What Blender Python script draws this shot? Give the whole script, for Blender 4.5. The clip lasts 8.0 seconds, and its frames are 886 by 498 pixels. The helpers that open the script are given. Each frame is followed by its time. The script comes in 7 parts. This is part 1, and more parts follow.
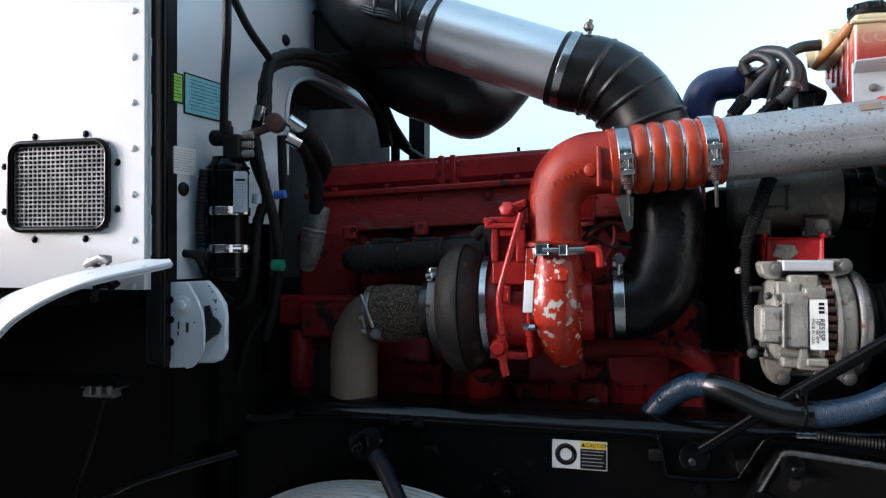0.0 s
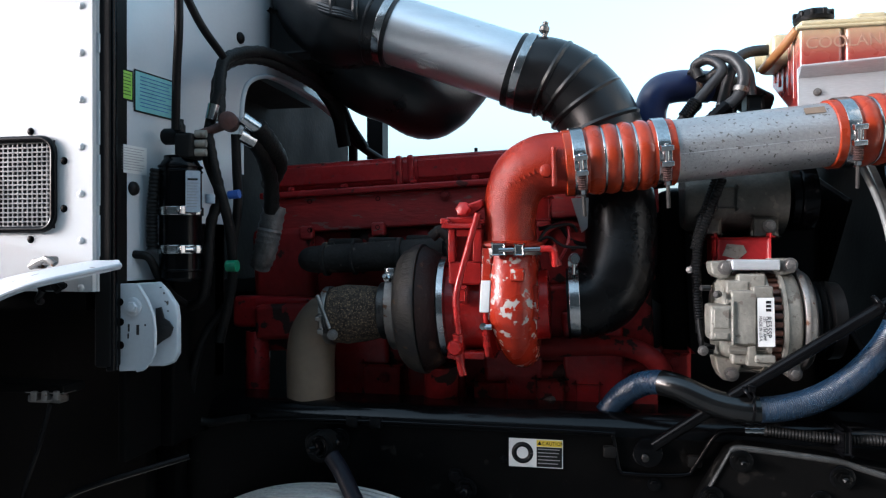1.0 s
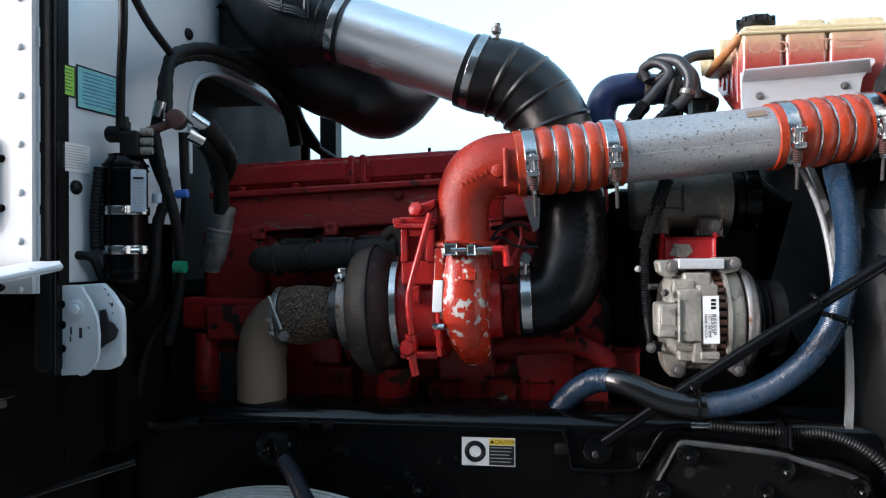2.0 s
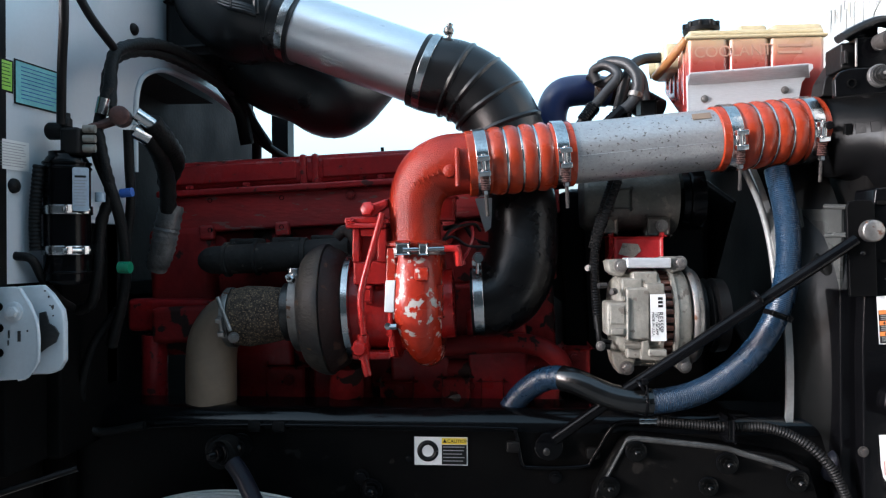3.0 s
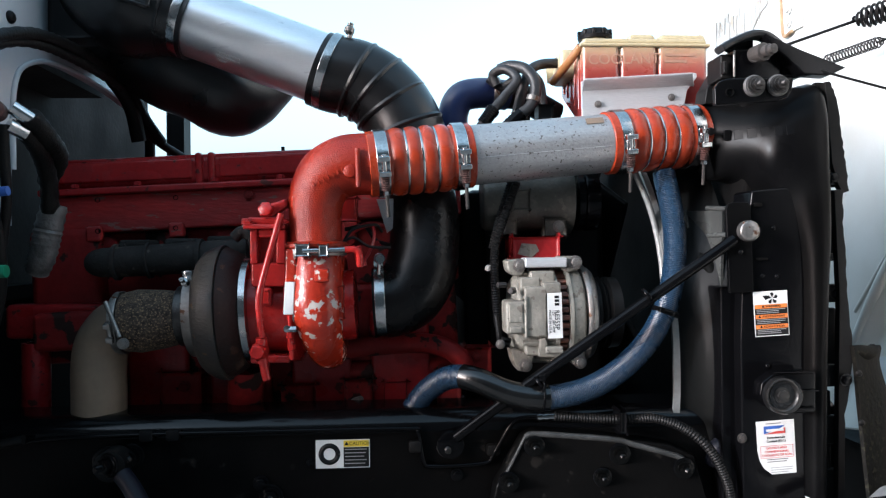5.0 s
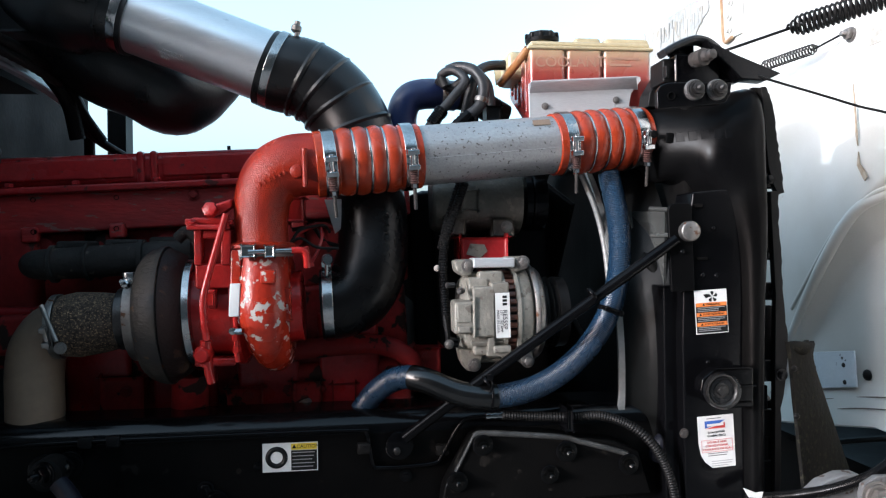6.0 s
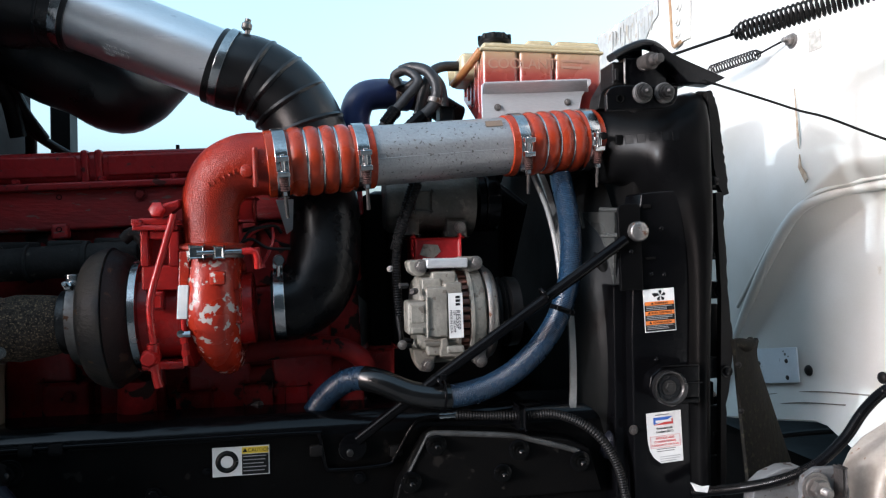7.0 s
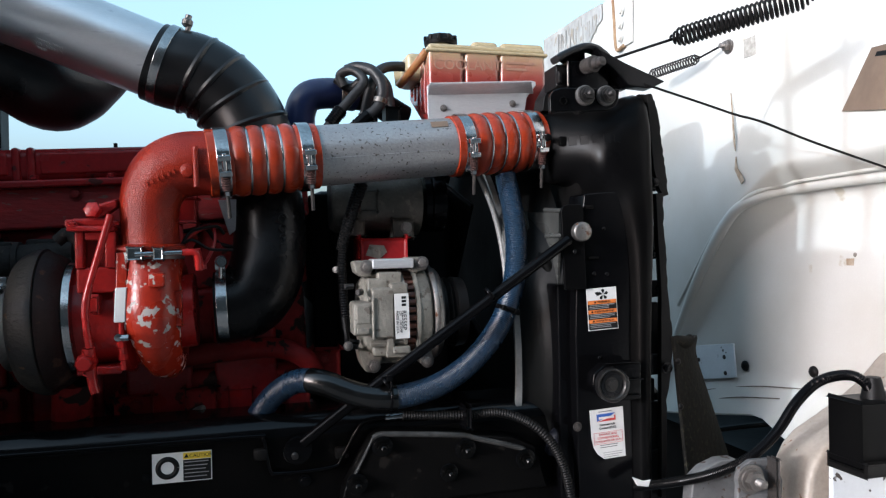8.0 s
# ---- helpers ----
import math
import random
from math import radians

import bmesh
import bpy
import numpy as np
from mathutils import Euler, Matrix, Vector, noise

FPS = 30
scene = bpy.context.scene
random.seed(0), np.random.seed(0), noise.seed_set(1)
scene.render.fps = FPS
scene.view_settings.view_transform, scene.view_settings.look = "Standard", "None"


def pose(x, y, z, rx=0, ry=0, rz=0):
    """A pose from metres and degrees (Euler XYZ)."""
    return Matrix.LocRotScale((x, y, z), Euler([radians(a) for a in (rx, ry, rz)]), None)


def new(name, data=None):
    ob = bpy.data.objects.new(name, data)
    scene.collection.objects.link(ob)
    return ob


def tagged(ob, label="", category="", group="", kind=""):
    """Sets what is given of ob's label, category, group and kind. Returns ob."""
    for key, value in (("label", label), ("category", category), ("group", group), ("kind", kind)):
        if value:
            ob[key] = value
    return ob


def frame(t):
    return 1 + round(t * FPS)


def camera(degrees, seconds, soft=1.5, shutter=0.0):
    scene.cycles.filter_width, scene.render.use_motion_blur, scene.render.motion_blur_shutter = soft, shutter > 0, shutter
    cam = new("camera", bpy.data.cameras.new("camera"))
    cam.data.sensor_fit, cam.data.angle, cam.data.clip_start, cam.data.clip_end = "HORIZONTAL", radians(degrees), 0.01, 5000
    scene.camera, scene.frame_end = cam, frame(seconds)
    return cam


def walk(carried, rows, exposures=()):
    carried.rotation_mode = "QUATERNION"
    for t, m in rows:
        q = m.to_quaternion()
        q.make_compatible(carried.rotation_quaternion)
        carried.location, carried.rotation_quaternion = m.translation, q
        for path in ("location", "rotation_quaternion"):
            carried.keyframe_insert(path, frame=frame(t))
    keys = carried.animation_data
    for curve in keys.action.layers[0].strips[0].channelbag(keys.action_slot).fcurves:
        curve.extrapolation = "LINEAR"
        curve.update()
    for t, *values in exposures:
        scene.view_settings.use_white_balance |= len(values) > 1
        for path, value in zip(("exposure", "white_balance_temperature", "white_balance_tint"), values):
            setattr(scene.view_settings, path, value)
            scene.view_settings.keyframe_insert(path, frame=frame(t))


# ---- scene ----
# ---- camera ----
cam = camera(63.87, 8.0, soft=1.25)
PATH = [
    (0.0, pose(-0.0000, 0.0000, 1.3500, 90.04, -0.06, 14.00)),
    (0.5, pose(0.0037, 0.0009, 1.3500, 90.04, -0.01, 12.46)),
    (1.0, pose(0.0074, 0.0016, 1.3500, 90.06, 0.05, 10.87)),
    (1.5, pose(0.0112, 0.0021, 1.3499, 90.06, 0.12, 9.17)),
    (3.0, pose(0.0224, 0.0030, 1.3499, 90.02, 0.28, 3.89)),
    (3.5, pose(0.0262, 0.0031, 1.3498, 90.01, 0.36, 2.22)),
    (4.0, pose(0.0300, 0.0030, 1.3498, 90.02, 0.45, 0.44)),
    (4.5, pose(0.0338, 0.0027, 1.3498, 90.02, 0.50, -1.45)),
    (6.0, pose(0.0451, 0.0012, 1.3497, 90.02, 0.71, -7.17)),
    (6.5, pose(0.0490, 0.0004, 1.3497, 90.02, 0.78, -8.97)),
    (7.0, pose(0.0528, -0.0006, 1.3496, 90.01, 0.85, -10.60)),
    (7.5, pose(0.0566, -0.0016, 1.3496, 89.99, 0.91, -12.64)),
    (8.0, pose(0.0604, -0.0028, 1.3496, 89.97, 1.03, -14.60)),
]
walk(cam, PATH, exposures=[(0.0, 0.42, 5450, 5), (1.5, 0.60, 5450, 5), (3.0, 0.70, 5450, 5), (4.5, 0.67, 5450, 5), (6.0, 0.44, 5450, 5), (7.0, 0.21, 5450, 5), (8.0, -0.04, 5450, 5)])

# ---- light ----
SUN = Vector((1.0, 0.44, -0.19)).normalized()
world = bpy.data.worlds.new("world")
scene.world = world
world.use_nodes = True
wn = world.node_tree.nodes
sky = wn.new("ShaderNodeTexSky")
sky.sky_type = "NISHITA"
sky.sun_disc = False
sky.sun_elevation = math.asin(-SUN.z)
sky.sun_rotation = math.atan2(-SUN.x, -SUN.y)
sky.ozone_density = 1.5
sky.air_density, sky.dust_density = 0.9, 6.0
wn["Background"].inputs["Strength"].default_value = 0.635
haze = wn.new("ShaderNodeHueSaturation")
haze.inputs["Hue"].default_value = 0.464
haze.inputs["Saturation"].default_value = 0.65
world.node_tree.links.new(sky.outputs[0], haze.inputs["Color"])
world.node_tree.links.new(haze.outputs[0], wn["Background"].inputs["Color"])
sun = new("sun", bpy.data.lights.new("sun", "SUN"))
sun.data.energy, sun.data.angle, sun.data.color = 2.05, radians(0.53), (1.0, 0.98, 0.955)
sun.matrix_world = Matrix.Translation((-6, -3, 3)) @ SUN.to_track_quat("-Z", "Y").to_matrix().to_4x4()


# ---- materials ----
def mat(name, c1, c2=None, scale=8.0, rough=(0.4, 0.6), metal=0.0, bump=0.1, grain=120.0, spots=None, dust=None, coat=0.0, stretch=(1, 1, 1), spec=0.5, fleck=0.35):
    """A worn surface: two colours mixed by a broad noise, fine grain in gloss and relief (fleck: how far it shows in the colour), spots (colour, scale, cover, roughness) and dust that lies on top (colour, amount)."""
    m = bpy.data.materials.new(name)
    m.use_nodes = True
    n, l = m.node_tree.nodes, m.node_tree.links
    b = n["Principled BSDF"]
    co = n.new("ShaderNodeTexCoord")
    mp = n.new("ShaderNodeMapping")
    mp.inputs["Scale"].default_value = stretch
    l.new(co.outputs["Object"], mp.inputs["Vector"])

    def noisy(s, detail=4.0):
        q = n.new("ShaderNodeTexNoise")
        q.inputs["Scale"].default_value, q.inputs["Detail"].default_value = s, detail
        l.new(mp.outputs[0], q.inputs["Vector"])
        return q.outputs["Fac"]

    def ramp(source, a, z, lo=0.0, hi=1.0):
        q = n.new("ShaderNodeMapRange")
        for i, v in enumerate((a, z, lo, hi)):
            q.inputs[i + 1].default_value = v
        l.new(source, q.inputs[0])
        return q.outputs[0]

    def mixed(fac, a, z):
        q = n.new("ShaderNodeMix")
        q.data_type = "RGBA"
        l.new(fac, q.inputs[0])
        for s, v in ((q.inputs[6], a), (q.inputs[7], z)):
            if isinstance(v, tuple):
                s.default_value = (*v, 1)
            else:
                l.new(v, s)
        return q.outputs[2]

    broad, fine = noisy(scale), noisy(grain, 3.0)
    colour = mixed(ramp(broad, 0.35, 0.65), c1, c2 or tuple(0.7 * v for v in c1))
    fac = ramp(fine, 0.3, 0.7, 0.0, fleck)
    colour = mixed(fac, colour, tuple(0.6 * v for v in (c2 or c1)))
    gloss = ramp(broad, 0.3, 0.7, rough[0], rough[1])
    if spots:
        sc, ss, cover, sr = spots
        mask = ramp(noisy(ss, 6.0), 1 - cover, 1 - cover + 0.03)
        colour = mixed(mask, colour, sc)
        q = n.new("ShaderNodeMix")
        l.new(mask, q.inputs[0]), l.new(gloss, q.inputs[2])
        q.inputs[3].default_value = sr
        gloss = q.outputs[0]
    if dust:
        g = n.new("ShaderNodeNewGeometry")
        s = n.new("ShaderNodeSeparateXYZ")
        l.new(g.outputs["Normal"], s.inputs[0])
        up = ramp(s.outputs[2], 0.1, 1.0, 0.0, dust[1])
        q = n.new("ShaderNodeMath")
        q.operation = "MULTIPLY"
        l.new(up, q.inputs[0]), l.new(ramp(noisy(scale * 3), 0.3, 0.6), q.inputs[1])
        colour = mixed(q.outputs[0], colour, dust[0])
    l.new(colour, b.inputs["Base Color"]), l.new(gloss, b.inputs["Roughness"])
    b.inputs["Metallic"].default_value = metal
    b.inputs["Specular IOR Level"].default_value = spec
    b.inputs["Coat Weight"].default_value = coat
    b.inputs["Coat Roughness"].default_value = 0.15
    if bump:
        q = n.new("ShaderNodeBump")
        q.inputs["Strength"].default_value, q.inputs["Distance"].default_value = bump, 0.003
        l.new(fine, q.inputs["Height"]), l.new(q.outputs[0], b.inputs["Normal"])
    return m


DUST = (0.25, 0.21, 0.17)
WHITE = mat("white_paint", (0.54, 0.545, 0.545), (0.51, 0.515, 0.515), 3, (0.18, 0.30), 0, 0.0, 200, coat=0.4, fleck=0.03)
# worn, chipped white; its blue cast carries skylit shade in the colour
WHITE_WORN = mat("worn_shade_blue_white_paint", (0.58, 0.61, 0.64), (0.50, 0.53, 0.56), 6, (0.3, 0.5), 0, 0.1, 150, ((0.05, 0.04, 0.035), 55, 0.335, 0.8), fleck=0.12)
FIREWALL = mat("firewall_paint", (0.50, 0.525, 0.55), (0.44, 0.465, 0.49), 3, (0.14, 0.26), 0, 0.0, 150, fleck=0.05)
HOODINNER = mat("hood_inner_paint", (0.60, 0.61, 0.59), (0.50, 0.49, 0.445), 2.6, (0.3, 0.5), 0, 0.03, 300, ((0.42, 0.385, 0.31), 9, 0.30, 0.6), fleck=0.08)
BLACK = mat("black_paint", (0.0016, 0.0016, 0.002), (0.0028, 0.0028, 0.0032), 9, (0.14, 0.24), 0, 0.05, 140, spec=0.12)
RAILPAINT = mat("gloss_chassis_black", (0.0016, 0.0016, 0.002), (0.003, 0.003, 0.0035), 5, (0.12, 0.22), 0, 0.05, 120, dust=(DUST, 0.002), spec=0.26)
RAIL_WEB = mat("grimy_chassis_black", (0.0018, 0.0018, 0.002), (0.004, 0.0038, 0.0036), 7, (0.28, 0.45), 0, 0.1, 90, ((0.010, 0.009, 0.008), 30, 0.36, 0.7), spec=0.05)
# near-black with deep shade put into the colour, for hidden sheets and holes
SHADE_BLACK = mat("deep_shade_black", (0.002, 0.002, 0.002), (0.004, 0.0037, 0.0035), 7, (0.7, 0.9), 0, 0.2, 90, spec=0.05)
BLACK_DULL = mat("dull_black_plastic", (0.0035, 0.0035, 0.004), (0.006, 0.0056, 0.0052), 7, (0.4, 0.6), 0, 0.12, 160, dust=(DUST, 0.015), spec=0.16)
RUBBER = mat("black_rubber", (0.006, 0.006, 0.0065), (0.009, 0.009, 0.0095), 10, (0.24, 0.36), 0, 0.06, 220, dust=(DUST, 0.01), spec=0.35)
RUBBER_DULL = mat("dull_black_rubber", (0.011, 0.011, 0.0118), (0.0075, 0.0075, 0.008), 14, (0.26, 0.40), 0, 0.12, 160, dust=(DUST, 0.02), spec=0.45)
RUBBER_SMOOTH = mat("smooth_black_rubber", (0.0042, 0.0042, 0.0045), (0.0030, 0.0030, 0.0032), 14, (0.22, 0.34), 0, 0.15, 160, spec=0.16)
PLASTIC = mat("moulded_black_plastic", (0.0022, 0.0022, 0.0025), (0.0036, 0.0036, 0.0036), 8, (0.26, 0.36), 0, 0.04, 150, spec=0.055)
HOSE = mat("dusty_hose_rubber", (0.003, 0.003, 0.0033), (0.007, 0.0066, 0.006), 30, (0.45, 0.65), 0, 0.4, 220, dust=(DUST, 0.012), spec=0.15)
RED = mat("engine_red_paint", (0.31, 0.0165, 0.018), (0.21, 0.0115, 0.0135), 9, (0.22, 0.38), 0, 0.2, 120, ((0.06, 0.012, 0.010), 40, 0.36, 0.7), dust=(DUST, 0.015), spec=0.26)
RED_FLAKED = mat("flaking_red_paint", (0.33, 0.022, 0.022), (0.20, 0.018, 0.018), 18, (0.3, 0.55), 0, 0.5, 120, ((0.17, 0.085, 0.075), 75, 0.385, 0.8), stretch=(0.4, 1, 1.4), spec=0.3)
RED_BRIGHT = mat("turbo_red_paint", (0.38, 0.0145, 0.0115), (0.28, 0.010, 0.009), 10, (0.22, 0.36), 0, 0.25, 160, ((0.24, 0.010, 0.010), 22, 0.36, 0.5), spec=0.4)
RED_CHIPPED = mat("chipped_red_paint", (0.34, 0.024, 0.007), (0.25, 0.014, 0.006), 10, (0.22, 0.36), 0, 0.25, 140, ((0.38, 0.35, 0.32), 64, 0.41, 0.5), spec=0.4)
RED_CAST = mat("rough_cast_red_paint", (0.27, 0.019, 0.005), (0.17, 0.011, 0.005), 14, (0.24, 0.36), 0, 0.45, 480, ((0.36, 0.09, 0.045), 320, 0.28, 0.3), spec=0.28)
RED_DARK = mat("grimy_red_paint", (0.26, 0.014, 0.014), (0.14, 0.010, 0.010), 9, (0.4, 0.65), 0, 0.3, 90, ((0.022, 0.012, 0.010), 22, 0.45, 0.8), spec=0.2)
ALU = mat("aluminium_tube", (0.80, 0.81, 0.82), (0.70, 0.71, 0.725), 9, (0.30, 0.40), 0.9, 0.05, 240, ((0.6, 0.61, 0.63), 26, 0.35, 0.46), stretch=(0.3, 3, 3), fleck=0.15)
ALU_PITTED = mat("pitted_aluminium", (0.44, 0.445, 0.45), (0.34, 0.34, 0.345), 7, (0.32, 0.46), 0.7, 0.25, 240, ((0.13, 0.122, 0.11), 190, 0.375, 0.8), stretch=(0.8, 1, 1))
CAST = mat("cast_aluminium", (0.27, 0.255, 0.218), (0.18, 0.168, 0.143), 24, (0.42, 0.6), 0.2, 0.4, 170, ((0.13, 0.112, 0.092), 60, 0.385, 0.8), dust=(DUST, 0.2))
STEEL = mat("bright_steel", (0.56, 0.56, 0.56), (0.38, 0.38, 0.38), 20, (0.14, 0.28), 1.0, 0.08, 250)
STEEL_DULL = mat("dull_steel", (0.28, 0.27, 0.26), (0.17, 0.155, 0.14), 22, (0.35, 0.6), 0.9, 0.2, 180, ((0.14, 0.07, 0.04), 60, 0.38, 0.8))
STEEL_DARK = mat("oily_dark_steel", (0.06, 0.058, 0.056), (0.03, 0.028, 0.027), 60, (0.3, 0.5), 0.8, 0.2, 300)
RUST = mat("rusty_iron", (0.026, 0.025, 0.026), (0.052, 0.044, 0.038), 10, (0.45, 0.7), 0.3, 0.5, 160, ((0.15, 0.085, 0.048), 28, 0.345, 0.9), stretch=(0.6, 1, 1))
HOT_IRON = mat("scorched_iron", (0.016, 0.018, 0.021), (0.050, 0.043, 0.036), 14, (0.45, 0.65), 0.3, 0.5, 160, ((0.12, 0.075, 0.045), 46, 0.37, 0.9), stretch=(0.5, 1, 1), spec=0.2)
BURNT = mat("burnt_brown_iron", (0.018, 0.013, 0.0125), (0.034, 0.021, 0.018), 12, (0.4, 0.6), 0.2, 0.4, 160, ((0.07, 0.04, 0.028), 34, 0.36, 0.9), spec=0.12)
MESH_GREY = mat("grey_wire_mesh", (0.15, 0.15, 0.152), (0.11, 0.11, 0.112), 30, (0.5, 0.7), 0.2, 0.1, 200)
ORANGE = mat("orange_silicone", (0.31, 0.036, 0.009), (0.23, 0.025, 0.007), 12, (0.20, 0.34), 0, 0.08, 160, dust=(DUST, 0.03), spec=0.4)
TAN = mat("tan_exhaust_coating", (0.205, 0.145, 0.096), (0.125, 0.088, 0.062), 6, (0.5, 0.7), 0.1, 0.12, 110, fleck=0.15)
WRAP = mat("coarse_grey_wrap", (0.10, 0.072, 0.052), (0.032, 0.025, 0.021), 120, (0.75, 0.9), 0, 1.0, 420, ((0.24, 0.165, 0.10), 330, 0.43, 0.9), spec=0.2)
BLUE = mat("blue_silicone", (0.016, 0.028, 0.10), (0.012, 0.021, 0.075), 12, (0.3, 0.45), 0, 0.06, 200, dust=(DUST, 0.15))
BLUE_BRAID = mat("blue_braided_hose", (0.010, 0.028, 0.058), (0.007, 0.020, 0.042), 60, (0.24, 0.36), 0, 0.25, 420, spec=0.55)
HOSE_GREY = mat("grey_rubber_hose", (0.012, 0.012, 0.014), (0.022, 0.022, 0.023), 24, (0.4, 0.55), 0, 0.2, 200, dust=(DUST, 0.03), spec=0.4)
CAST_DARK = mat("grimy_cast_housing", (0.12, 0.113, 0.098), (0.07, 0.066, 0.057), 18, (0.45, 0.65), 0.5, 0.35, 170, ((0.13, 0.12, 0.10), 60, 0.37, 0.6), dust=(DUST, 0.08))
SLEEVE = mat("glossy_black_sleeve", (0.002, 0.002, 0.002), (0.004, 0.004, 0.004), 30, (0.16, 0.26), 0, 0.05, 320, spec=0.6)
SHROUD = mat("fan_shroud_plastic", (0.007, 0.0072, 0.0068), (0.004, 0.004, 0.0038), 6, (0.26, 0.36), 0, 0.1, 90, spec=0.15)
GREYMETAL = mat("grey_shroud_ring", (0.30, 0.30, 0.29), (0.2, 0.2, 0.195), 6, (0.4, 0.6), 0.3, 0.1, 120)
FENDER = mat("dusty_cream_fender", (0.37, 0.32, 0.27), (0.31, 0.265, 0.22), 5, (0.35, 0.55), 0, 0.12, 120, ((0.18, 0.09, 0.055), 60, 0.32, 0.8))
BRACKET_WORN = mat("rusty_pale_bracket", (0.14, 0.145, 0.15), (0.09, 0.09, 0.09), 14, (0.4, 0.6), 0, 0.2, 120, ((0.05, 0.034, 0.026), 70, 0.40, 0.8))
BARE = mat("brushed_bracket_sheet", (0.62, 0.63, 0.64), (0.54, 0.55, 0.56), 9, (0.35, 0.5), 0.5, 0.08, 260, stretch=(0.3, 1, 3))
# dusty rubber, raised in colour for the sunlight that the fender blocks
TYRE = mat("lightened_dusty_tyre_rubber", (0.50, 0.495, 0.48), (0.38, 0.375, 0.36), 9, (0.75, 0.9), 0, 0.3, 160)
GRAVEL = mat("dusty_concrete", (0.20, 0.195, 0.185), (0.15, 0.146, 0.138), 1.5, (0.8, 0.95), 0, 0.5, 90, ((0.11, 0.105, 0.10), 30, 0.38, 0.9))
SOOTY = mat("sooty_cast_iron", (0.040, 0.037, 0.035), (0.024, 0.022, 0.021), 14, (0.75, 0.9), 0, 0.5, 120, ((0.07, 0.06, 0.05), 40, 0.38, 0.9), spec=0.12)
# one dark brown for the recess walls, far darker than the firewall paint
RECESS = mat("dark_brown_tunnel_liner", (0.017, 0.0125, 0.011), (0.010, 0.008, 0.0075), 6, (0.7, 0.9), 0, 0.3, 80, spec=0.1)
LABEL_WHITE = mat("label_white", (0.64, 0.64, 0.625), (0.57, 0.57, 0.555), 20, (0.35, 0.5), 0, 0.0, 200, fleck=0.05)
LABEL_BLACK = mat("label_black", (0.007, 0.007, 0.007), None, 20, (0.35, 0.5), 0, 0.0, spec=0.2)
LABEL_YELLOW = mat("label_yellow", (0.75, 0.55, 0.03), None, 20, (0.35, 0.5), 0, 0.0)
LABEL_ORANGE = mat("label_orange", (0.72, 0.20, 0.03), (0.62, 0.17, 0.03), 20, (0.35, 0.5), 0, 0.0)
LABEL_GREEN = mat("label_green", (0.28, 0.55, 0.05), (0.25, 0.5, 0.05), 20, (0.35, 0.5), 0, 0.0)
LABEL_TEAL = mat("label_teal", (0.20, 0.47, 0.47), (0.17, 0.42, 0.43), 20, (0.35, 0.5), 0, 0.0)
BRONZE = mat("corroded_bronze", (0.11, 0.05, 0.042), (0.06, 0.035, 0.03), 40, (0.4, 0.6), 0.5, 0.3, 150)
# worn fender white, tinted blue-grey to look shaded under the sun
FENDER_WORN_SHADED = mat("worn_shade_blue_fender_paint", (0.48, 0.51, 0.54), (0.42, 0.45, 0.48), 6, (0.3, 0.5), 0, 0.08, 150, ((0.07, 0.06, 0.05), 70, 0.325, 0.8), fleck=0.1)
LABEL_DIM = mat("label_blue_grey", (0.34, 0.40, 0.46), (0.28, 0.33, 0.39), 20, (0.3, 0.45), 0, 0.02, 200)
TAPE_GREEN = mat("green_tape", (0.02, 0.20, 0.10), None, 20, (0.4, 0.5), 0, 0.05)
FOIL = mat("crumpled_grey_wrap", (0.13, 0.125, 0.122), (0.06, 0.057, 0.055), 40, (0.4, 0.6), 0.2, 1.0, 70)
LABEL_BLUE = mat("label_blue", (0.03, 0.10, 0.40), None, 20, (0.35, 0.5), 0, 0.0)
LABEL_RED = mat("label_red", (0.55, 0.05, 0.04), None, 20, (0.35, 0.5), 0, 0.0)
PRINT_DIM = mat("dim_print", (0.10, 0.10, 0.10), None, 20, (0.4, 0.5), 0, 0.0)
PRINT_GREY = mat("faded_print", (0.28, 0.28, 0.285), None, 20, (0.4, 0.5), 0, 0.0)


# ---- building helpers ----
WORLD = {}


def thing(name, at, label, category, group="", kind=""):
    ob = new(name)
    ob.empty_display_size = 0.05
    ob.location = at
    WORLD[ob] = Matrix.Translation(at)
    return tagged(ob, label, category, group, kind)


def adopt(ob, parent, m):
    """Hang ob under parent so that m stays its pose in the world."""
    ob.matrix_basis = m
    WORLD[ob] = m
    if parent:
        ob.parent = parent
        ob.matrix_parent_inverse = WORLD[parent].inverted()
    return ob


def mesh_of(name, bm, material, sharp=38):
    for f in bm.faces:
        f.smooth = True
    for e in bm.edges:
        if len(e.link_faces) == 2 and e.calc_face_angle(0) > radians(sharp):
            e.smooth = False
    me = bpy.data.meshes.new(name)
    flats = sorted(f.calc_area() for f in bm.faces)
    normals = None
    if len(flats) < 4000 and flats[-1] > 12 * flats[len(flats) // 2]:
        # broad faces keep their own direction beside narrow rounded edges
        limit, normals = math.cos(radians(max(sharp, 46))), []
        areas = {f: f.calc_area() for f in bm.faces}
        for f in bm.faces:
            for lp in f.loops:
                s = Vector()
                for g in lp.vert.link_faces:
                    if g.normal.dot(f.normal) > limit:
                        s += g.normal * areas[g]
                normals.append(s.normalized() if s.length > 1e-12 else f.normal.copy())
    bm.to_mesh(me)
    bm.free()
    if normals:
        me.normals_split_custom_set(normals)
    me.materials.append(material)
    return me


def part(name, bm, material, parent=None, label="", m=None, sharp=38):
    ob = new(name, mesh_of(name, bm, material, sharp))
    adopt(ob, parent, m or Matrix())
    if label:
        ob["label"] = label
    return ob


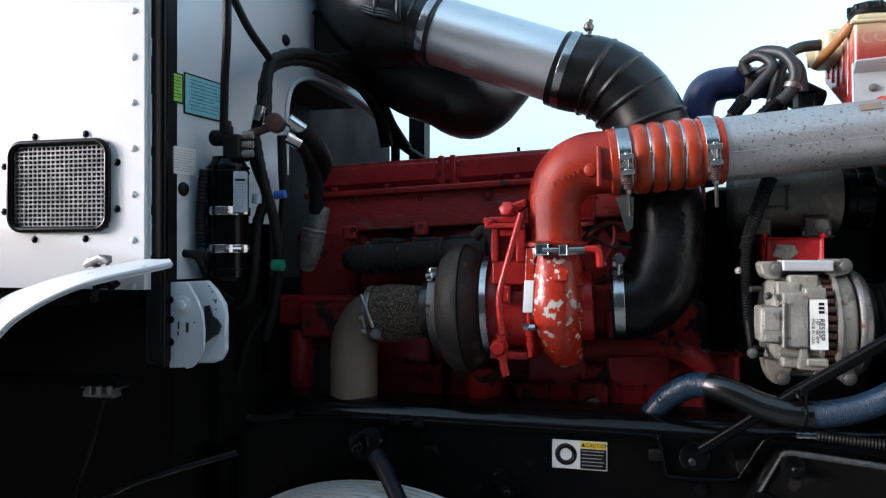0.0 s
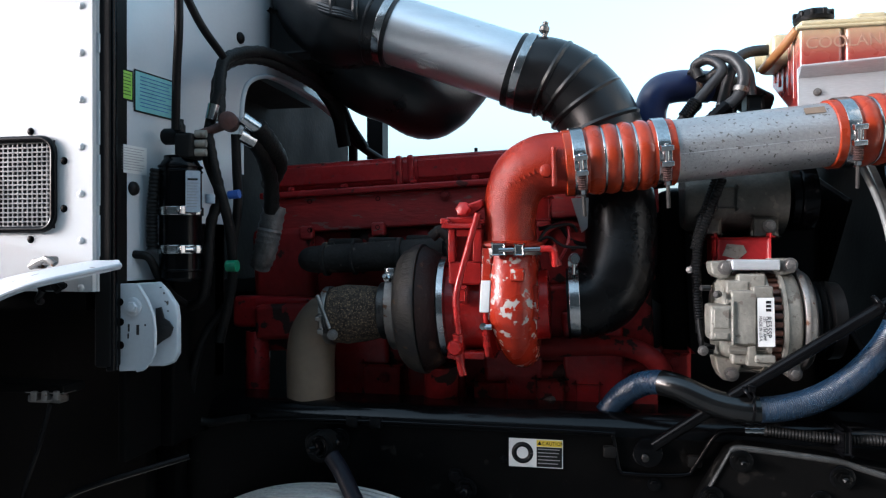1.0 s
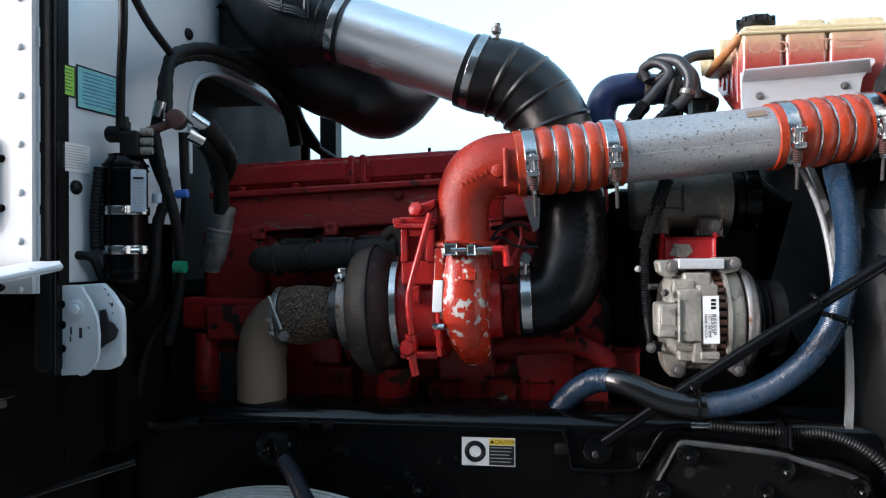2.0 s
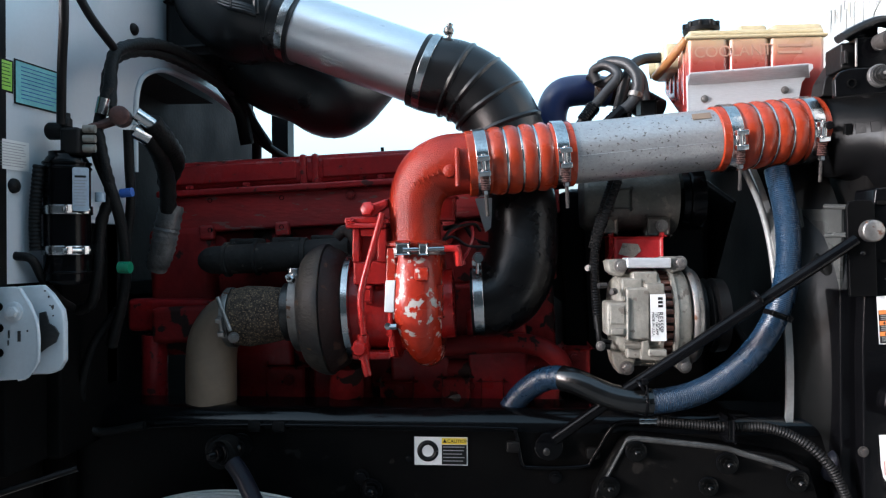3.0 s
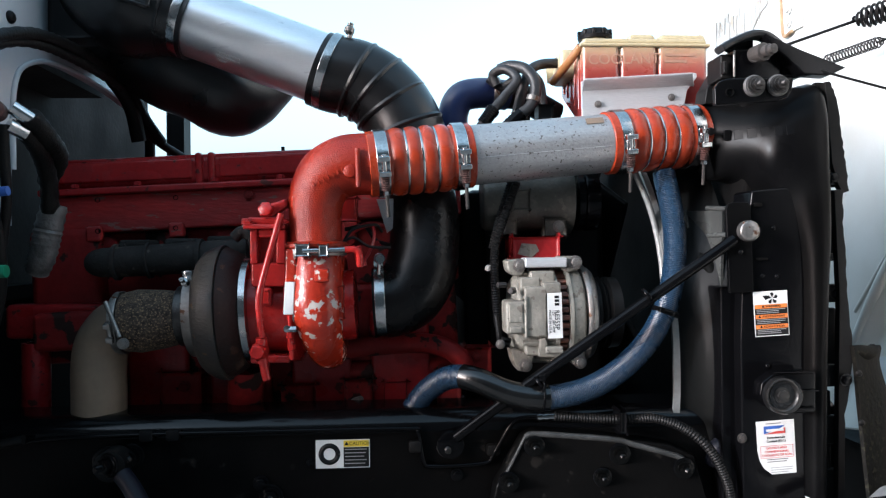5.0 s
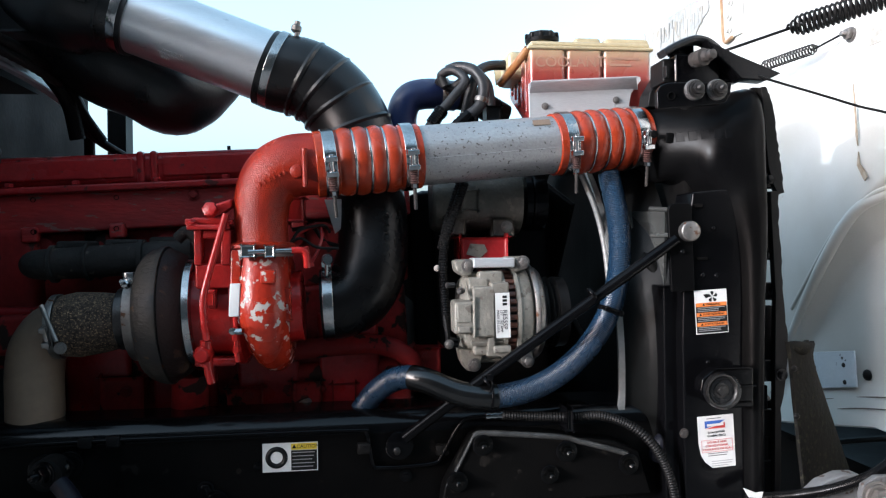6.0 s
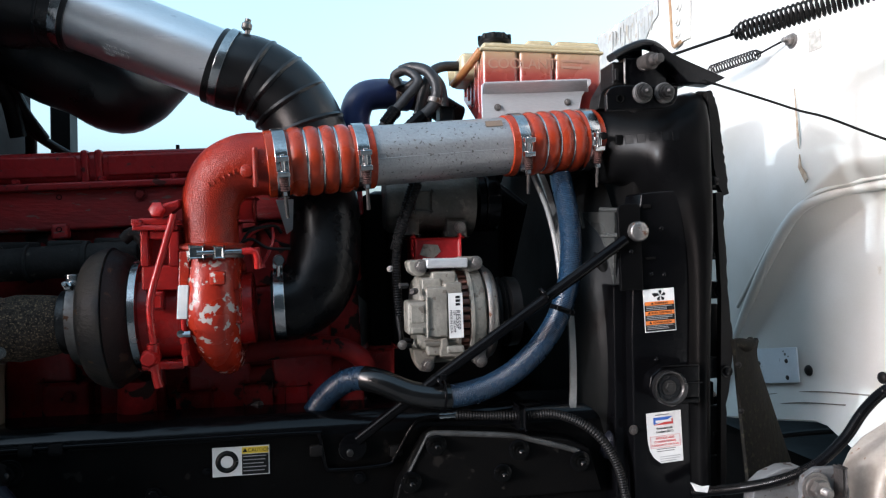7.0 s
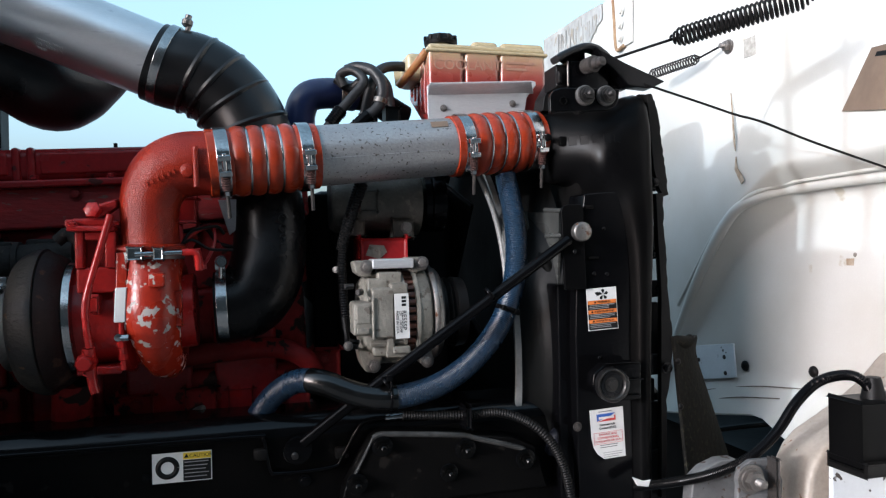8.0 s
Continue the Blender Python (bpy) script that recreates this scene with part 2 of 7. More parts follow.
def join(*parts):
    """Several bmeshes in one."""
    out = bmesh.new()
    for b in parts:
        me = bpy.data.meshes.new("tmp")
        b.to_mesh(me)
        b.free()
        out.from_mesh(me)
        bpy.data.meshes.remove(me)
    return out


def moved(bm, m):
    bmesh.ops.transform(bm, matrix=m, verts=bm.verts)
    return bm


def box(lo, hi, bevel=0.004, seg=2):
    bm = bmesh.new()
    bmesh.ops.create_cube(bm, size=1)
    lo, hi = Vector(lo), Vector(hi)
    d = hi - lo
    for v in bm.verts:
        v.co = Vector((lo[i] + (v.co[i] + 0.5) * d[i] for i in range(3)))
    if bevel:
        bmesh.ops.bevel(bm, geom=bm.edges[:], offset=min(bevel, 0.45 * min(abs(q) for q in d)), segments=seg, affect="EDGES", profile=0.5)
    return bm


def deep(a, b, depth, bevel=0.004, seg=2):
    """A block with its near face from a to b, running back by depth."""
    return box((min(a[0], b[0]), a[1], min(a[2], b[2])), (max(a[0], b[0]), a[1] + depth, max(a[2], b[2])), bevel, seg)


def frame_axes(d):
    d = Vector(d).normalized()
    s = Vector((0, 0, 1)) if abs(d.z) < 0.9 else Vector((0, 1, 0))
    u = d.cross(s).normalized()
    return d, u, u.cross(d).normalized()


def smooth_path(pts, step=6):
    """A Catmull-Rom line through points (x, y, z) or (x, y, z, radius)."""
    p = [np.array(q, float) for q in pts]
    p = [2 * p[0] - p[1]] + p + [2 * p[-1] - p[-2]]
    out = []
    for i in range(1, len(p) - 2):
        a, b, c, d = p[i - 1:i + 3]
        for k in range(step):
            t = k / step
            out.append(0.5 * (2 * b + (c - a) * t + (2 * a - 5 * b + 4 * c - d) * t * t + (3 * b - a - 3 * c + d) * t ** 3))
    out.append(p[-2])
    return out


def tube(pts, r=0.01, seg=14, step=6, caps=True, ribs=None, inner=None):
    """A round bar or hose along a smooth line. ribs: (pitch, height) of a corrugated skin."""
    line = smooth_path(pts, step) if step else [np.array(q, float) for q in pts]
    if ribs:
        fine = []
        for a, b in zip(line, line[1:]):
            k = max(1, int(np.linalg.norm((b - a)[:3]) / (ribs[0] / 2) + 0.5))
            fine += [a + (b - a) * j / k for j in range(k)]
        line = fine + [line[-1]]
    co = [Vector(q[:3]) for q in line]
    rad = [float(q[3]) if len(q) > 3 else r for q in line]
    if ribs:
        rad = [q + (ribs[1] if i % 2 else 0) for i, q in enumerate(rad)]
    bm = bmesh.new()
    d, u, w = frame_axes(co[1] - co[0])
    rings = []
    for i, c in enumerate(co):
        t = (co[min(i + 1, len(co) - 1)] - co[max(i - 1, 0)]).normalized()
        u = (u - t * u.dot(t)).normalized()
        w = t.cross(u)
        rings.append([bm.verts.new(c + rad[i] * (math.cos(2 * math.pi * k / seg) * u + math.sin(2 * math.pi * k / seg) * w)) for k in range(seg)])
    for a, b in zip(rings, rings[1:]):
        for k in range(seg):
            bm.faces.new((a[k], a[(k + 1) % seg], b[(k + 1) % seg], b[k]))
    if caps:
        bm.faces.new(rings[0][::-1])
        bm.faces.new(rings[-1])
    bmesh.ops.recalc_face_normals(bm, faces=bm.faces)
    return bm


def lathe(at, axis, profile, seg=40, caps=True):
    """A turned body: profile of (distance along the axis, radius)."""
    d, u, w = frame_axes(axis)
    at = Vector(at)
    bm = bmesh.new()
    rings = []
    for s, r in profile:
        c = at + d * s
        rings.append([bm.verts.new(c + max(r, 1e-4) * (math.cos(2 * math.pi * k / seg) * u + math.sin(2 * math.pi * k / seg) * w)) for k in range(seg)])
    for a, b in zip(rings, rings[1:]):
        for k in range(seg):
            bm.faces.new((a[k], a[(k + 1) % seg], b[(k + 1) % seg], b[k]))
    if caps:
        bm.faces.new(rings[0][::-1])
        bm.faces.new(rings[-1])
    bmesh.ops.recalc_face_normals(bm, faces=bm.faces)
    return bm


def band(at, axis, r, width, thick=0.0025, seg=40):
    h = width / 2
    return lathe(at, axis, [(-h, r - 0.002), (-h, r + thick * 0.7), (-h + 0.001, r + thick), (h - 0.001, r + thick), (h, r + thick * 0.7), (h, r - 0.002)], seg)


def plate(outline, depth, out=(0, 1, 0), bevel=0.002):
    """A flat plate from its outline in the world, thickened along out."""
    bm = bmesh.new()
    vs = [bm.verts.new(p) for p in outline]
    f = bm.faces.new(vs)
    ext = bmesh.ops.extrude_face_region(bm, geom=[f])
    for v in [g for g in ext["geom"] if isinstance(g, bmesh.types.BMVert)]:
        v.co += Vector(out) * depth
    bmesh.ops.recalc_face_normals(bm, faces=bm.faces)
    if bevel:
        bmesh.ops.bevel(bm, geom=bm.edges[:], offset=bevel, segments=2, affect="EDGES", profile=0.5)
    return bm


def rounded(cx, cz, w, h, r, y, n=5):
    """A rounded rectangle upright across the y axis."""
    out = []
    for sx, sz, a0 in ((1, 1, 0), (-1, 1, 90), (-1, -1, 180), (1, -1, 270)):
        for k in range(n + 1):
            a = radians(a0 + 90 * k / n)
            out.append((cx + sx * (w / 2 - r) + r * math.cos(a), y, cz + sz * (h / 2 - r) + r * math.sin(a)))
    return out


BOLTS = {}


def bolt_mesh(kind, material):
    key = (kind, material.name)
    if key not in BOLTS:
        if kind == "hex":
            bm = join(lathe((0, 0, 0), (0, 0, 1), [(0, 1.45), (0.16, 1.45), (0.2, 1.35), (0.2, 0)], 20),
                      lathe((0, 0, 0.2), (0, 0, 1), [(0, 1), (0.6, 1), (0.72, 0.85), (0.72, 0)], 6))
        elif kind == "stud":
            thread = [(0, 0.55)] + [(0.08 * k, 0.55 if k % 2 else 0.48) for k in range(1, 13)] + [(1.02, 0.4), (1.02, 0)]
            bm = join(lathe((0, 0, 0), (0, 0, 1), [(0, 1.72), (0.14, 1.72), (0.2, 1.62), (0.2, 1.4), (0.42, 1.36), (0.46, 1.28), (0.46, 0)], 24),
                      lathe((0, 0, 0.46), (0, 0, 1), [(0, 1.05), (0.06, 1.12), (0.78, 1.12), (0.9, 0.9), (0.9, 0)], 6),
                      lathe((0, 0, 1.36), (0, 0, 1), thread, 12))
        else:
            bm = lathe((0, 0, 0), (0, 0, 1), [(0, 1), (0.25, 0.95), (0.5, 0.7), (0.62, 0.35), (0.65, 0)], 14)
        BOLTS[key] = mesh_of(kind, bm, material)
    return BOLTS[key]


def bolt(parent, at, out=(0, -1, 0), r=0.008, kind="hex", material=None, name="bolt"):
    ob = new(name, bolt_mesh(kind, material or STEEL_DULL))
    q = Vector(out).to_track_quat("Z", "Y")
    return adopt(ob, parent, Matrix.LocRotScale(Vector(at), q, Vector((r, r, r))))


def facing_matrix(a, b):
    """A turn that lays x along a and y along b."""
    a, b = Vector(a).normalized(), Vector(b).normalized()
    return Matrix((a, b, a.cross(b))).transposed().to_4x4()


def clamp(parent, at, axis, r, width=0.014, material=None, screw=None, name="hose_clamp", spring=False):
    """A band round a hose, with its screw block on the side that screw points to."""
    material = material or STEEL
    b = part(name, band(at, axis, r, width), material, parent, "bright steel band clamp")
    if screw:
        d = Vector(axis).normalized()
        s = Vector(screw) - d * Vector(screw).dot(d)
        s.normalize()
        t = d.cross(s)
        if t.z > 0:
            t = -t
        c = Vector(at) + s * (r + 0.007)
        q = facing_matrix(d, t)
        bm = join(tube([c - t * 0.026, c + t * 0.014], 0.0042, 10, 0), *[moved(box((-width / 2, a, -0.009), (width / 2, a + 0.009, 0.002), 0.0015), Matrix.Translation(c) @ q) for a in (-0.024, 0.002)])
        part("screw_block", bm, material, b)
        if spring:
            part("spring", tube([c + t * 0.012, c + t * 0.036], 0.0062, 10, 1, ribs=(0.004, 0.0022)), BRONZE, b)
            part("lock_nut", lathe(c + t * 0.036, t, [(0, 0.0062), (0.007, 0.0062), (0.008, 0.004), (0.008, 0)], 6), STEEL, b)
            part("screw", tube([c + t * 0.034, c + t * 0.040, c + t * 0.041, c + t * 0.082], 0.0032, 8, 0), RUST, b)
    return b

TILT = -2.6
AX = Vector((math.cos(radians(TILT)), 0, -math.sin(radians(TILT))))


def words(text, size, m, material, parent, name="lettering", depth=0.0003, align="LEFT"):
    cu = bpy.data.curves.new(name, "FONT")
    cu.body, cu.size, cu.extrude, cu.align_x, cu.align_y = text, size, depth, align, "CENTER"
    tmp = bpy.data.objects.new("tmp", cu)
    scene.collection.objects.link(tmp)
    me = bpy.data.meshes.new_from_object(tmp.evaluated_get(bpy.context.evaluated_depsgraph_get()))
    bpy.data.objects.remove(tmp)
    me.materials.append(material)
    return adopt(new(name, me), parent, m)


def facing(at, right=(1, 0, 0), up=(0, 0, 1)):
    """The pose of a flat sign whose own x runs along right and y along up."""
    r = Vector(right).normalized()
    u = Vector(up)
    u = (u - r * u.dot(r)).normalized()
    n = r.cross(u)
    return Matrix.Translation(at) @ Matrix((r, u, n)).transposed().to_4x4()


def flat(m, x0, y0, x1, y1, lift, material, name, parent, r=0.0):
    """A thin printed patch on a sign's face."""
    if r:
        bm = plate([m @ Vector((p[0], p[2], lift)) for p in rounded((x0 + x1) / 2, (y0 + y1) / 2, x1 - x0, y1 - y0, r, 0)], 0.0004, m.to_3x3() @ Vector((0, 0, 1)), 0)
    else:
        bm = plate([m @ Vector(p) for p in ((x0, y0, lift), (x1, y0, lift), (x1, y1, lift), (x0, y1, lift))], 0.0004, m.to_3x3() @ Vector((0, 0, 1)), 0)
    return part(name, bm, material, parent)


def print_lines(m, x0, x1, y, n, pitch, h, material, parent, seed=0, lift=0.0008):
    rng = random.Random(seed)
    for i in range(n):
        end = x1 - (x1 - x0) * (rng.random() * 0.25 if i % 3 else 0.02)
        flat(m, x0, y - i * pitch - h, end, y - i * pitch, lift, material, "print_line", parent)


# ---- ground ----
bm = bmesh.new()
bmesh.ops.create_grid(bm, x_segments=8, y_segments=8, size=2000)
tagged(part("ground", bm, GRAVEL), "worn dusty concrete yard under the truck", "ground", kind="structure")

# wall added out of view, dark so that glossy black parts reflect little
wall = box((-9, -7.2, 0), (30, -7.0, 7.5), 0.02)
tagged(part("unseen_south_wall", wall, mat("dark_unseen_wall", (0.07, 0.067, 0.064), (0.05, 0.048, 0.046), 0.8, (0.6, 0.8), 0, 0.2, 40)), "unseen dark wall added behind the camera to darken reflections", "wall", kind="structure")

# ---- cab ----
cab = thing("truck_cab", (-1.5, 1.7, 1.2), "white riveted truck cab with a vent in its side", "truck cab")
GX0, GX1, GZ0, GZ1 = (-0.989, 0.985, 1.456)[0], (-0.803, 0.985, 1.452)[0], (-0.893, 0.985, 1.384)[2], (-0.893, 0.985, 1.523)[2]
COWL_TOP = 1.92
CX0, CX1, CZ0, CZ1 = -2.4, -0.737, 1.285, 2.46
cells = [(CX0, CZ0, GX0, 1.94), (GX1, CZ0, CX1, 1.94), (GX0, CZ0, GX1, GZ0), (GX0, GZ1, GX1, 1.94), (CX0, 1.94, -1.3, CZ1)]
side = join(*[box((a, 0.985, b), (c, 1.012, d), 0) for a, b, c, d in cells])
bmesh.ops.remove_doubles(side, verts=side.verts, dist=1e-5)
part("side_panel", side, WHITE, cab)
edge = tube([(CX1, 1.0, CZ0), (CX1, 1.0, 1.94)], 0.006, 12, 0)
part("corner_post", edge, WHITE, cab)
part("far_panel", box((CX0, 2.40, CZ0), (-1.0, 2.43, CZ1), 0), WHITE, cab)
part("roof", box((CX0, 0.985, CZ1), (-1.45, 2.43, CZ1 + 0.04), 0.02), WHITE, cab)
part("back_panel", box((CX0 - 0.03, 0.985, CZ0), (CX0, 2.43, CZ1), 0), WHITE, cab)
# cab floor blackened in colour as if in full shade
part("underside", box((CX0, 1.0, CZ0 - 0.03), (-0.76, 2.43, CZ0 - 0.002), 0), SHADE_BLACK, cab)
for k in range(8):
    bolt(cab, ((-0.757, 0.985, 1.732)[0], 0.985, (-0.757, 0.985, 1.732)[2] + (k - 1) * -0.0735), r=0.006, kind="dome", material=WHITE, name="rivet")
part("door_seal", box((-0.743, 0.996, 1.165), (-0.713, 1.04, COWL_TOP), 0.004), BLACK_DULL, cab, "black rubber hood seal strip")
part("seal_lip", tube([(-0.718, 1.005, 1.16), (-0.718, 1.005, COWL_TOP)], 0.0085, 12, 0), BLACK, cab, "glossy black seal lip")
part("worn_edge", join(*[box((-0.735, 0.993, z0), (-0.731, 0.999, z1), 0.001) for z0, z1 in ((1.34, 1.405), (1.42, 1.50), (1.515, 1.60), (1.66, 1.69))]), FIREWALL, cab, "worn bright edge of the seal channel")


def wall_x(y):
    return -0.715 + 0.156 * (y - 1.03)


def sheet(y0, z0, y1, z1, thick=0.03):
    return plate([(wall_x(y0), y0, z0), (wall_x(y1), y1, z0), (wall_x(y1), y1, z1), (wall_x(y0), y0, z1)], thick, (-1, 0, 0), 0)


def wall_point(p):
    """A point of the firewall on the line through the origin post and p."""
    k = (-0.715 - 0.156 * 1.03) / (p[0] - 0.156)
    return (p[0] * k, p[1] * k, 1.35 + (p[2] - 1.35) * k)


COWL = 1.92
mouth = smooth_path([wall_point(p) for p in ((-0.499, 1.000, 1.464), (-0.499, 1.000, 1.547), (-0.495, 1.000, 1.585), (-0.485, 1.000, 1.604), (-0.462, 1.000, 1.611), (-0.434, 1.000, 1.604), (-0.402, 1.000, 1.587), (-0.370, 1.000, 1.566), (-0.343, 1.000, 1.544))], 4)
RY0, RY1, RZ1 = mouth[0][1], mouth[-1][1] + 0.035, max(q[2] for q in mouth)
bm = bmesh.new()
low = [(wall_x(1.03), 1.03, 1.30), (wall_x(1.16), 1.16, 1.30)]
low += [(wall_x(1.16), 1.161, 1.40), (wall_x(RY0 - 0.002), RY0 - 0.002, 1.40)] + [tuple(q) for q in mouth] + [(wall_x(RY1), RY1, mouth[-1][2] - 0.03)]
rising = low[:1]
for q in low[1:]:
    if q[1] > rising[-1][1] + 5e-4:
        rising.append(q)
for a, b in zip(rising, rising[1:]):
    bm.faces.new([bm.verts.new(v) for v in (a, b, (wall_x(b[1]), b[1], COWL), (wall_x(a[1]), a[1], COWL))])
bmesh.ops.remove_doubles(bm, verts=bm.verts, dist=1e-4)
bmesh.ops.recalc_face_normals(bm, faces=bm.faces)
for f in bm.faces:
    if f.normal.x < 0:
        f.normal_flip()
bmesh.ops.solidify(bm, geom=bm.faces[:], thickness=0.02)
part("firewall", bm, FIREWALL, cab, "white painted firewall, dusty and scuffed")
part("cowl_top", plate([(-0.70, 1.0, COWL), (-0.60, RY1, COWL), (-0.81, RY1, COWL), (-0.81, 2.42, COWL), (-1.15, 2.42, COWL + 0.03), (-1.15, 1.0, COWL + 0.03)], 0.02, (0, 0, -1), 0), WHITE, cab)
part("windshield", plate([(-1.0, 1.02, COWL + 0.02), (-1.0, 2.40, COWL + 0.02), (-1.5, 2.40, CZ1), (-1.5, 1.02, CZ1)], 0.006, (-1, 0, -0.6), 0), LABEL_BLACK, cab, "dark windshield glass")
# near-black sheets fill the gap below the firewall, shade in their colour
part("low_dark_sheet", join(box((-0.74, 1.05, 1.0), (-0.725, 1.17, 1.302), 0.004), box((-0.73, 1.15, 1.0), (-0.70, RY0, 1.405), 0.006)), SHADE_BLACK, cab, "black sheet low on the firewall")
# plain block under the cab, its colour standing in for darkness
part("underbody", box((-2.3, 1.24, 0.5), (-0.745, 2.3, 1.24), 0.01), SHADE_BLACK, cab)
part("tunnel_back", box((-0.83, RY0 - 0.02, 1.1), (-0.81, 2.45, COWL - 0.03), 0), RECESS, cab, "dark brown firewall recess")
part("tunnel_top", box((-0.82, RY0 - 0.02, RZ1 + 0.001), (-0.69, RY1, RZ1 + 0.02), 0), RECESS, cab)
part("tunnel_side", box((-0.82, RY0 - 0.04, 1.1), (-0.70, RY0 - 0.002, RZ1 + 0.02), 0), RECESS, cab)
part("recess_rim", tube([(q[0] + 0.003, q[1], q[2]) for q in mouth], 0.005, 10, 0), FIREWALL, cab)

grille = thing("vent_grille", ((GX0 + GX1) / 2, 0.98, GZ0), "square black-framed metal mesh vent on the cab side", "vent")
gcx, gcz, gw, gh = (GX0 + GX1) / 2, (GZ0 + GZ1) / 2, GX1 - GX0, GZ1 - GZ0
# thin sheet behind the wires, painted as the darkness inside the vent
part("dark_mesh_backing", box((GX0 - 0.02, 1.010, GZ0 - 0.02), (GX1 + 0.02, 1.015, GZ1 + 0.02), 0), SHADE_BLACK, grille)
fr = rounded(gcx, gcz, gw + 0.004, gh + 0.004, 0.022, 0.979)
part("grille_frame", tube(fr + fr[:1], 0.0055, 10, 0), BLACK, grille)
wires = []
NV, NH = 21, 19
for k in range(NV):
    x = GX0 + gw * (k + 0.5) / NV
    wires.append(box((x - 0.0011, 0.983, GZ0 + 0.003), (x + 0.0011, 0.9855, GZ1 - 0.003), 0))
for k in range(NH):
    z = GZ0 + gh * (k + 0.5) / NH
    wires.append(box((GX0 + 0.003, 0.982, z - 0.0011), (GX1 - 0.003, 0.9845, z + 0.0011), 0))
part("wire_mesh", join(*wires), MESH_GREY, grille, "fine dull metal mesh")
for p in ((-0.947, 0.985, 1.537), (-0.847, 0.985, 1.538), (-0.787, 0.985, 1.490), (-0.787, 0.985, 1.415), (-0.847, 0.985, 1.367), (-0.947, 0.985, 1.366), (-1.009, 0.985, 1.413), (-1.009, 0.985, 1.489)):
    bolt(grille, p, r=0.0042, kind="hex", material=BLACK)

# ---- quarter fender and step gear by the cab ----
fender = thing("quarter_fender", (-0.9, 0.9, 1.2), "white curved fender panel with a chipped edge below the cab", "fender")
near = [(-0.970, 0.780, 0.945), (-0.868, 0.780, 1.163), (-0.806, 0.780, 1.239), (-0.765, 0.785, 1.270), (-0.716, 0.790, 1.294), (-0.676, 0.800, 1.308), (-0.639, 0.830, 1.319), (-0.630, 0.860, 1.324), (-0.621, 0.890, 1.329)]
far = [(-1.279, 0.975, 0.996), (-1.109, 0.975, 1.199), (-1.007, 0.975, 1.266), (-0.939, 0.975, 1.291), (-0.873, 0.975, 1.309), (-0.808, 0.975, 1.321), (-0.745, 0.975, 1.331), (-0.711, 0.960, 1.333), (-0.640, 0.910, 1.331)]
near, far = smooth_path(near, 4), smooth_path(far, 4)
bm = bmesh.new()
rows = [[bm.verts.new(a + (b - a) * k / 4 + np.array((0, 0, 0.006 * math.sin(math.pi * k / 4)))) for k in range(5)] for a, b in zip(near, far)]
for a, b in zip(rows, rows[1:]):
    for k in range(4):
        bm.faces.new((a[k], a[k + 1], b[k + 1], b[k]))
bmesh.ops.recalc_face_normals(bm, faces=bm.faces)
bmesh.ops.solidify(bm, geom=bm.faces[:], thickness=0.006)
part("fender_skin", bm, FENDER_WORN_SHADED, fender)
part("fender_lip", tube([tuple(p) for p in near], 0.0035, 8, 0), FENDER_WORN_SHADED, fender)
# dark sheet behind the wheel: the arch's shade is in its colour
part("inner_liner", box((-1.7, 1.20, 0.4), (-0.78, 1.23, 1.25), 0.01), SHADE_BLACK, fender, "wheel-arch liner coloured black to stand in for deep shade")
part("stay", join(tube([(-0.730, 0.900, 1.313), (-0.736, 0.900, 1.301), (-0.727, 0.900, 1.291)], 0.005, 8, 4), deep((-0.765, 0.900, 1.304), (-0.738, 0.900, 1.291), 0.03, 0.004), tube([(-0.754, 0.900, 1.292), (-0.761, 0.900, 1.277), (-0.754, 0.900, 1.276)], 0.005, 8, 3)), BLACK_DULL, fender)

part("clip", join(deep((-0.801, 0.930, 1.337), (-0.785, 0.930, 1.322), 0.02, 0.004), deep((-0.779, 0.925, 1.341), (-0.762, 0.925, 1.327), 0.02, 0.004), tube([(-0.795, 0.925, 1.325), (-0.766, 0.920, 1.337), (-0.750, 0.920, 1.329)], 0.005, 8, 2)), STEEL_DULL, fender, "dull metal clip on the fender edge")
part("lower_stay", tube([(-0.756, 0.950, 1.296), (-0.775, 0.950, 1.298), (-0.771, 0.950, 1.288)], 0.004, 8, 4), BLACK_DULL, fender)

# ---- frame rail ----
rail = thing("frame_rail", (0, 1.30, 0.78), "black painted steel chassis rail with bolts and brackets", "chassis rail")
YR, ZR = 1.27, 1.061
R_ = 0.036
prof = [(YR + 0.11, ZR)] + [(YR + R_ - R_ * math.sin(radians(a)), ZR - R_ + R_ * math.cos(radians(a))) for a in range(0, 91, 10)] + [(YR + R_ - R_ * math.cos(radians(a)), ZR - 0.27 + R_ - R_ * math.sin(radians(a))) for a in range(0, 91, 15)] + [(YR + 0.11, ZR - 0.27)]
def rail_skin(section):
    bm = bmesh.new()
    a = [bm.verts.new((-2.2, y, z)) for y, z in section]
    b = [bm.verts.new((0.84, y, z)) for y, z in section]
    for k in range(len(section) - 1):
        bm.faces.new((a[k], a[k + 1], b[k + 1], b[k]))
    bmesh.ops.recalc_face_normals(bm, faces=bm.faces)
    if max(bm.faces, key=lambda f: abs(f.normal.y)).normal.y > 0:
        bmesh.ops.reverse_faces(bm, faces=bm.faces)
    bmesh.ops.solidify(bm, geom=bm.faces[:], thickness=0.008)
    return bm


part("top_flange", rail_skin(prof[:11]), RAILPAINT, rail, "glossy rounded top flange")
part("web", rail_skin(prof[10:]), RAIL_WEB, rail, "grimy black web")
far_rail = thing("far_frame_rail", (0, 2.1, 0.78), "black steel chassis rail across the engine", "chassis rail")
part("channel", box((-2.2, 2.02, 0.776), (0.80, 2.13, 1.046), 0.02), BLACK, far_rail)
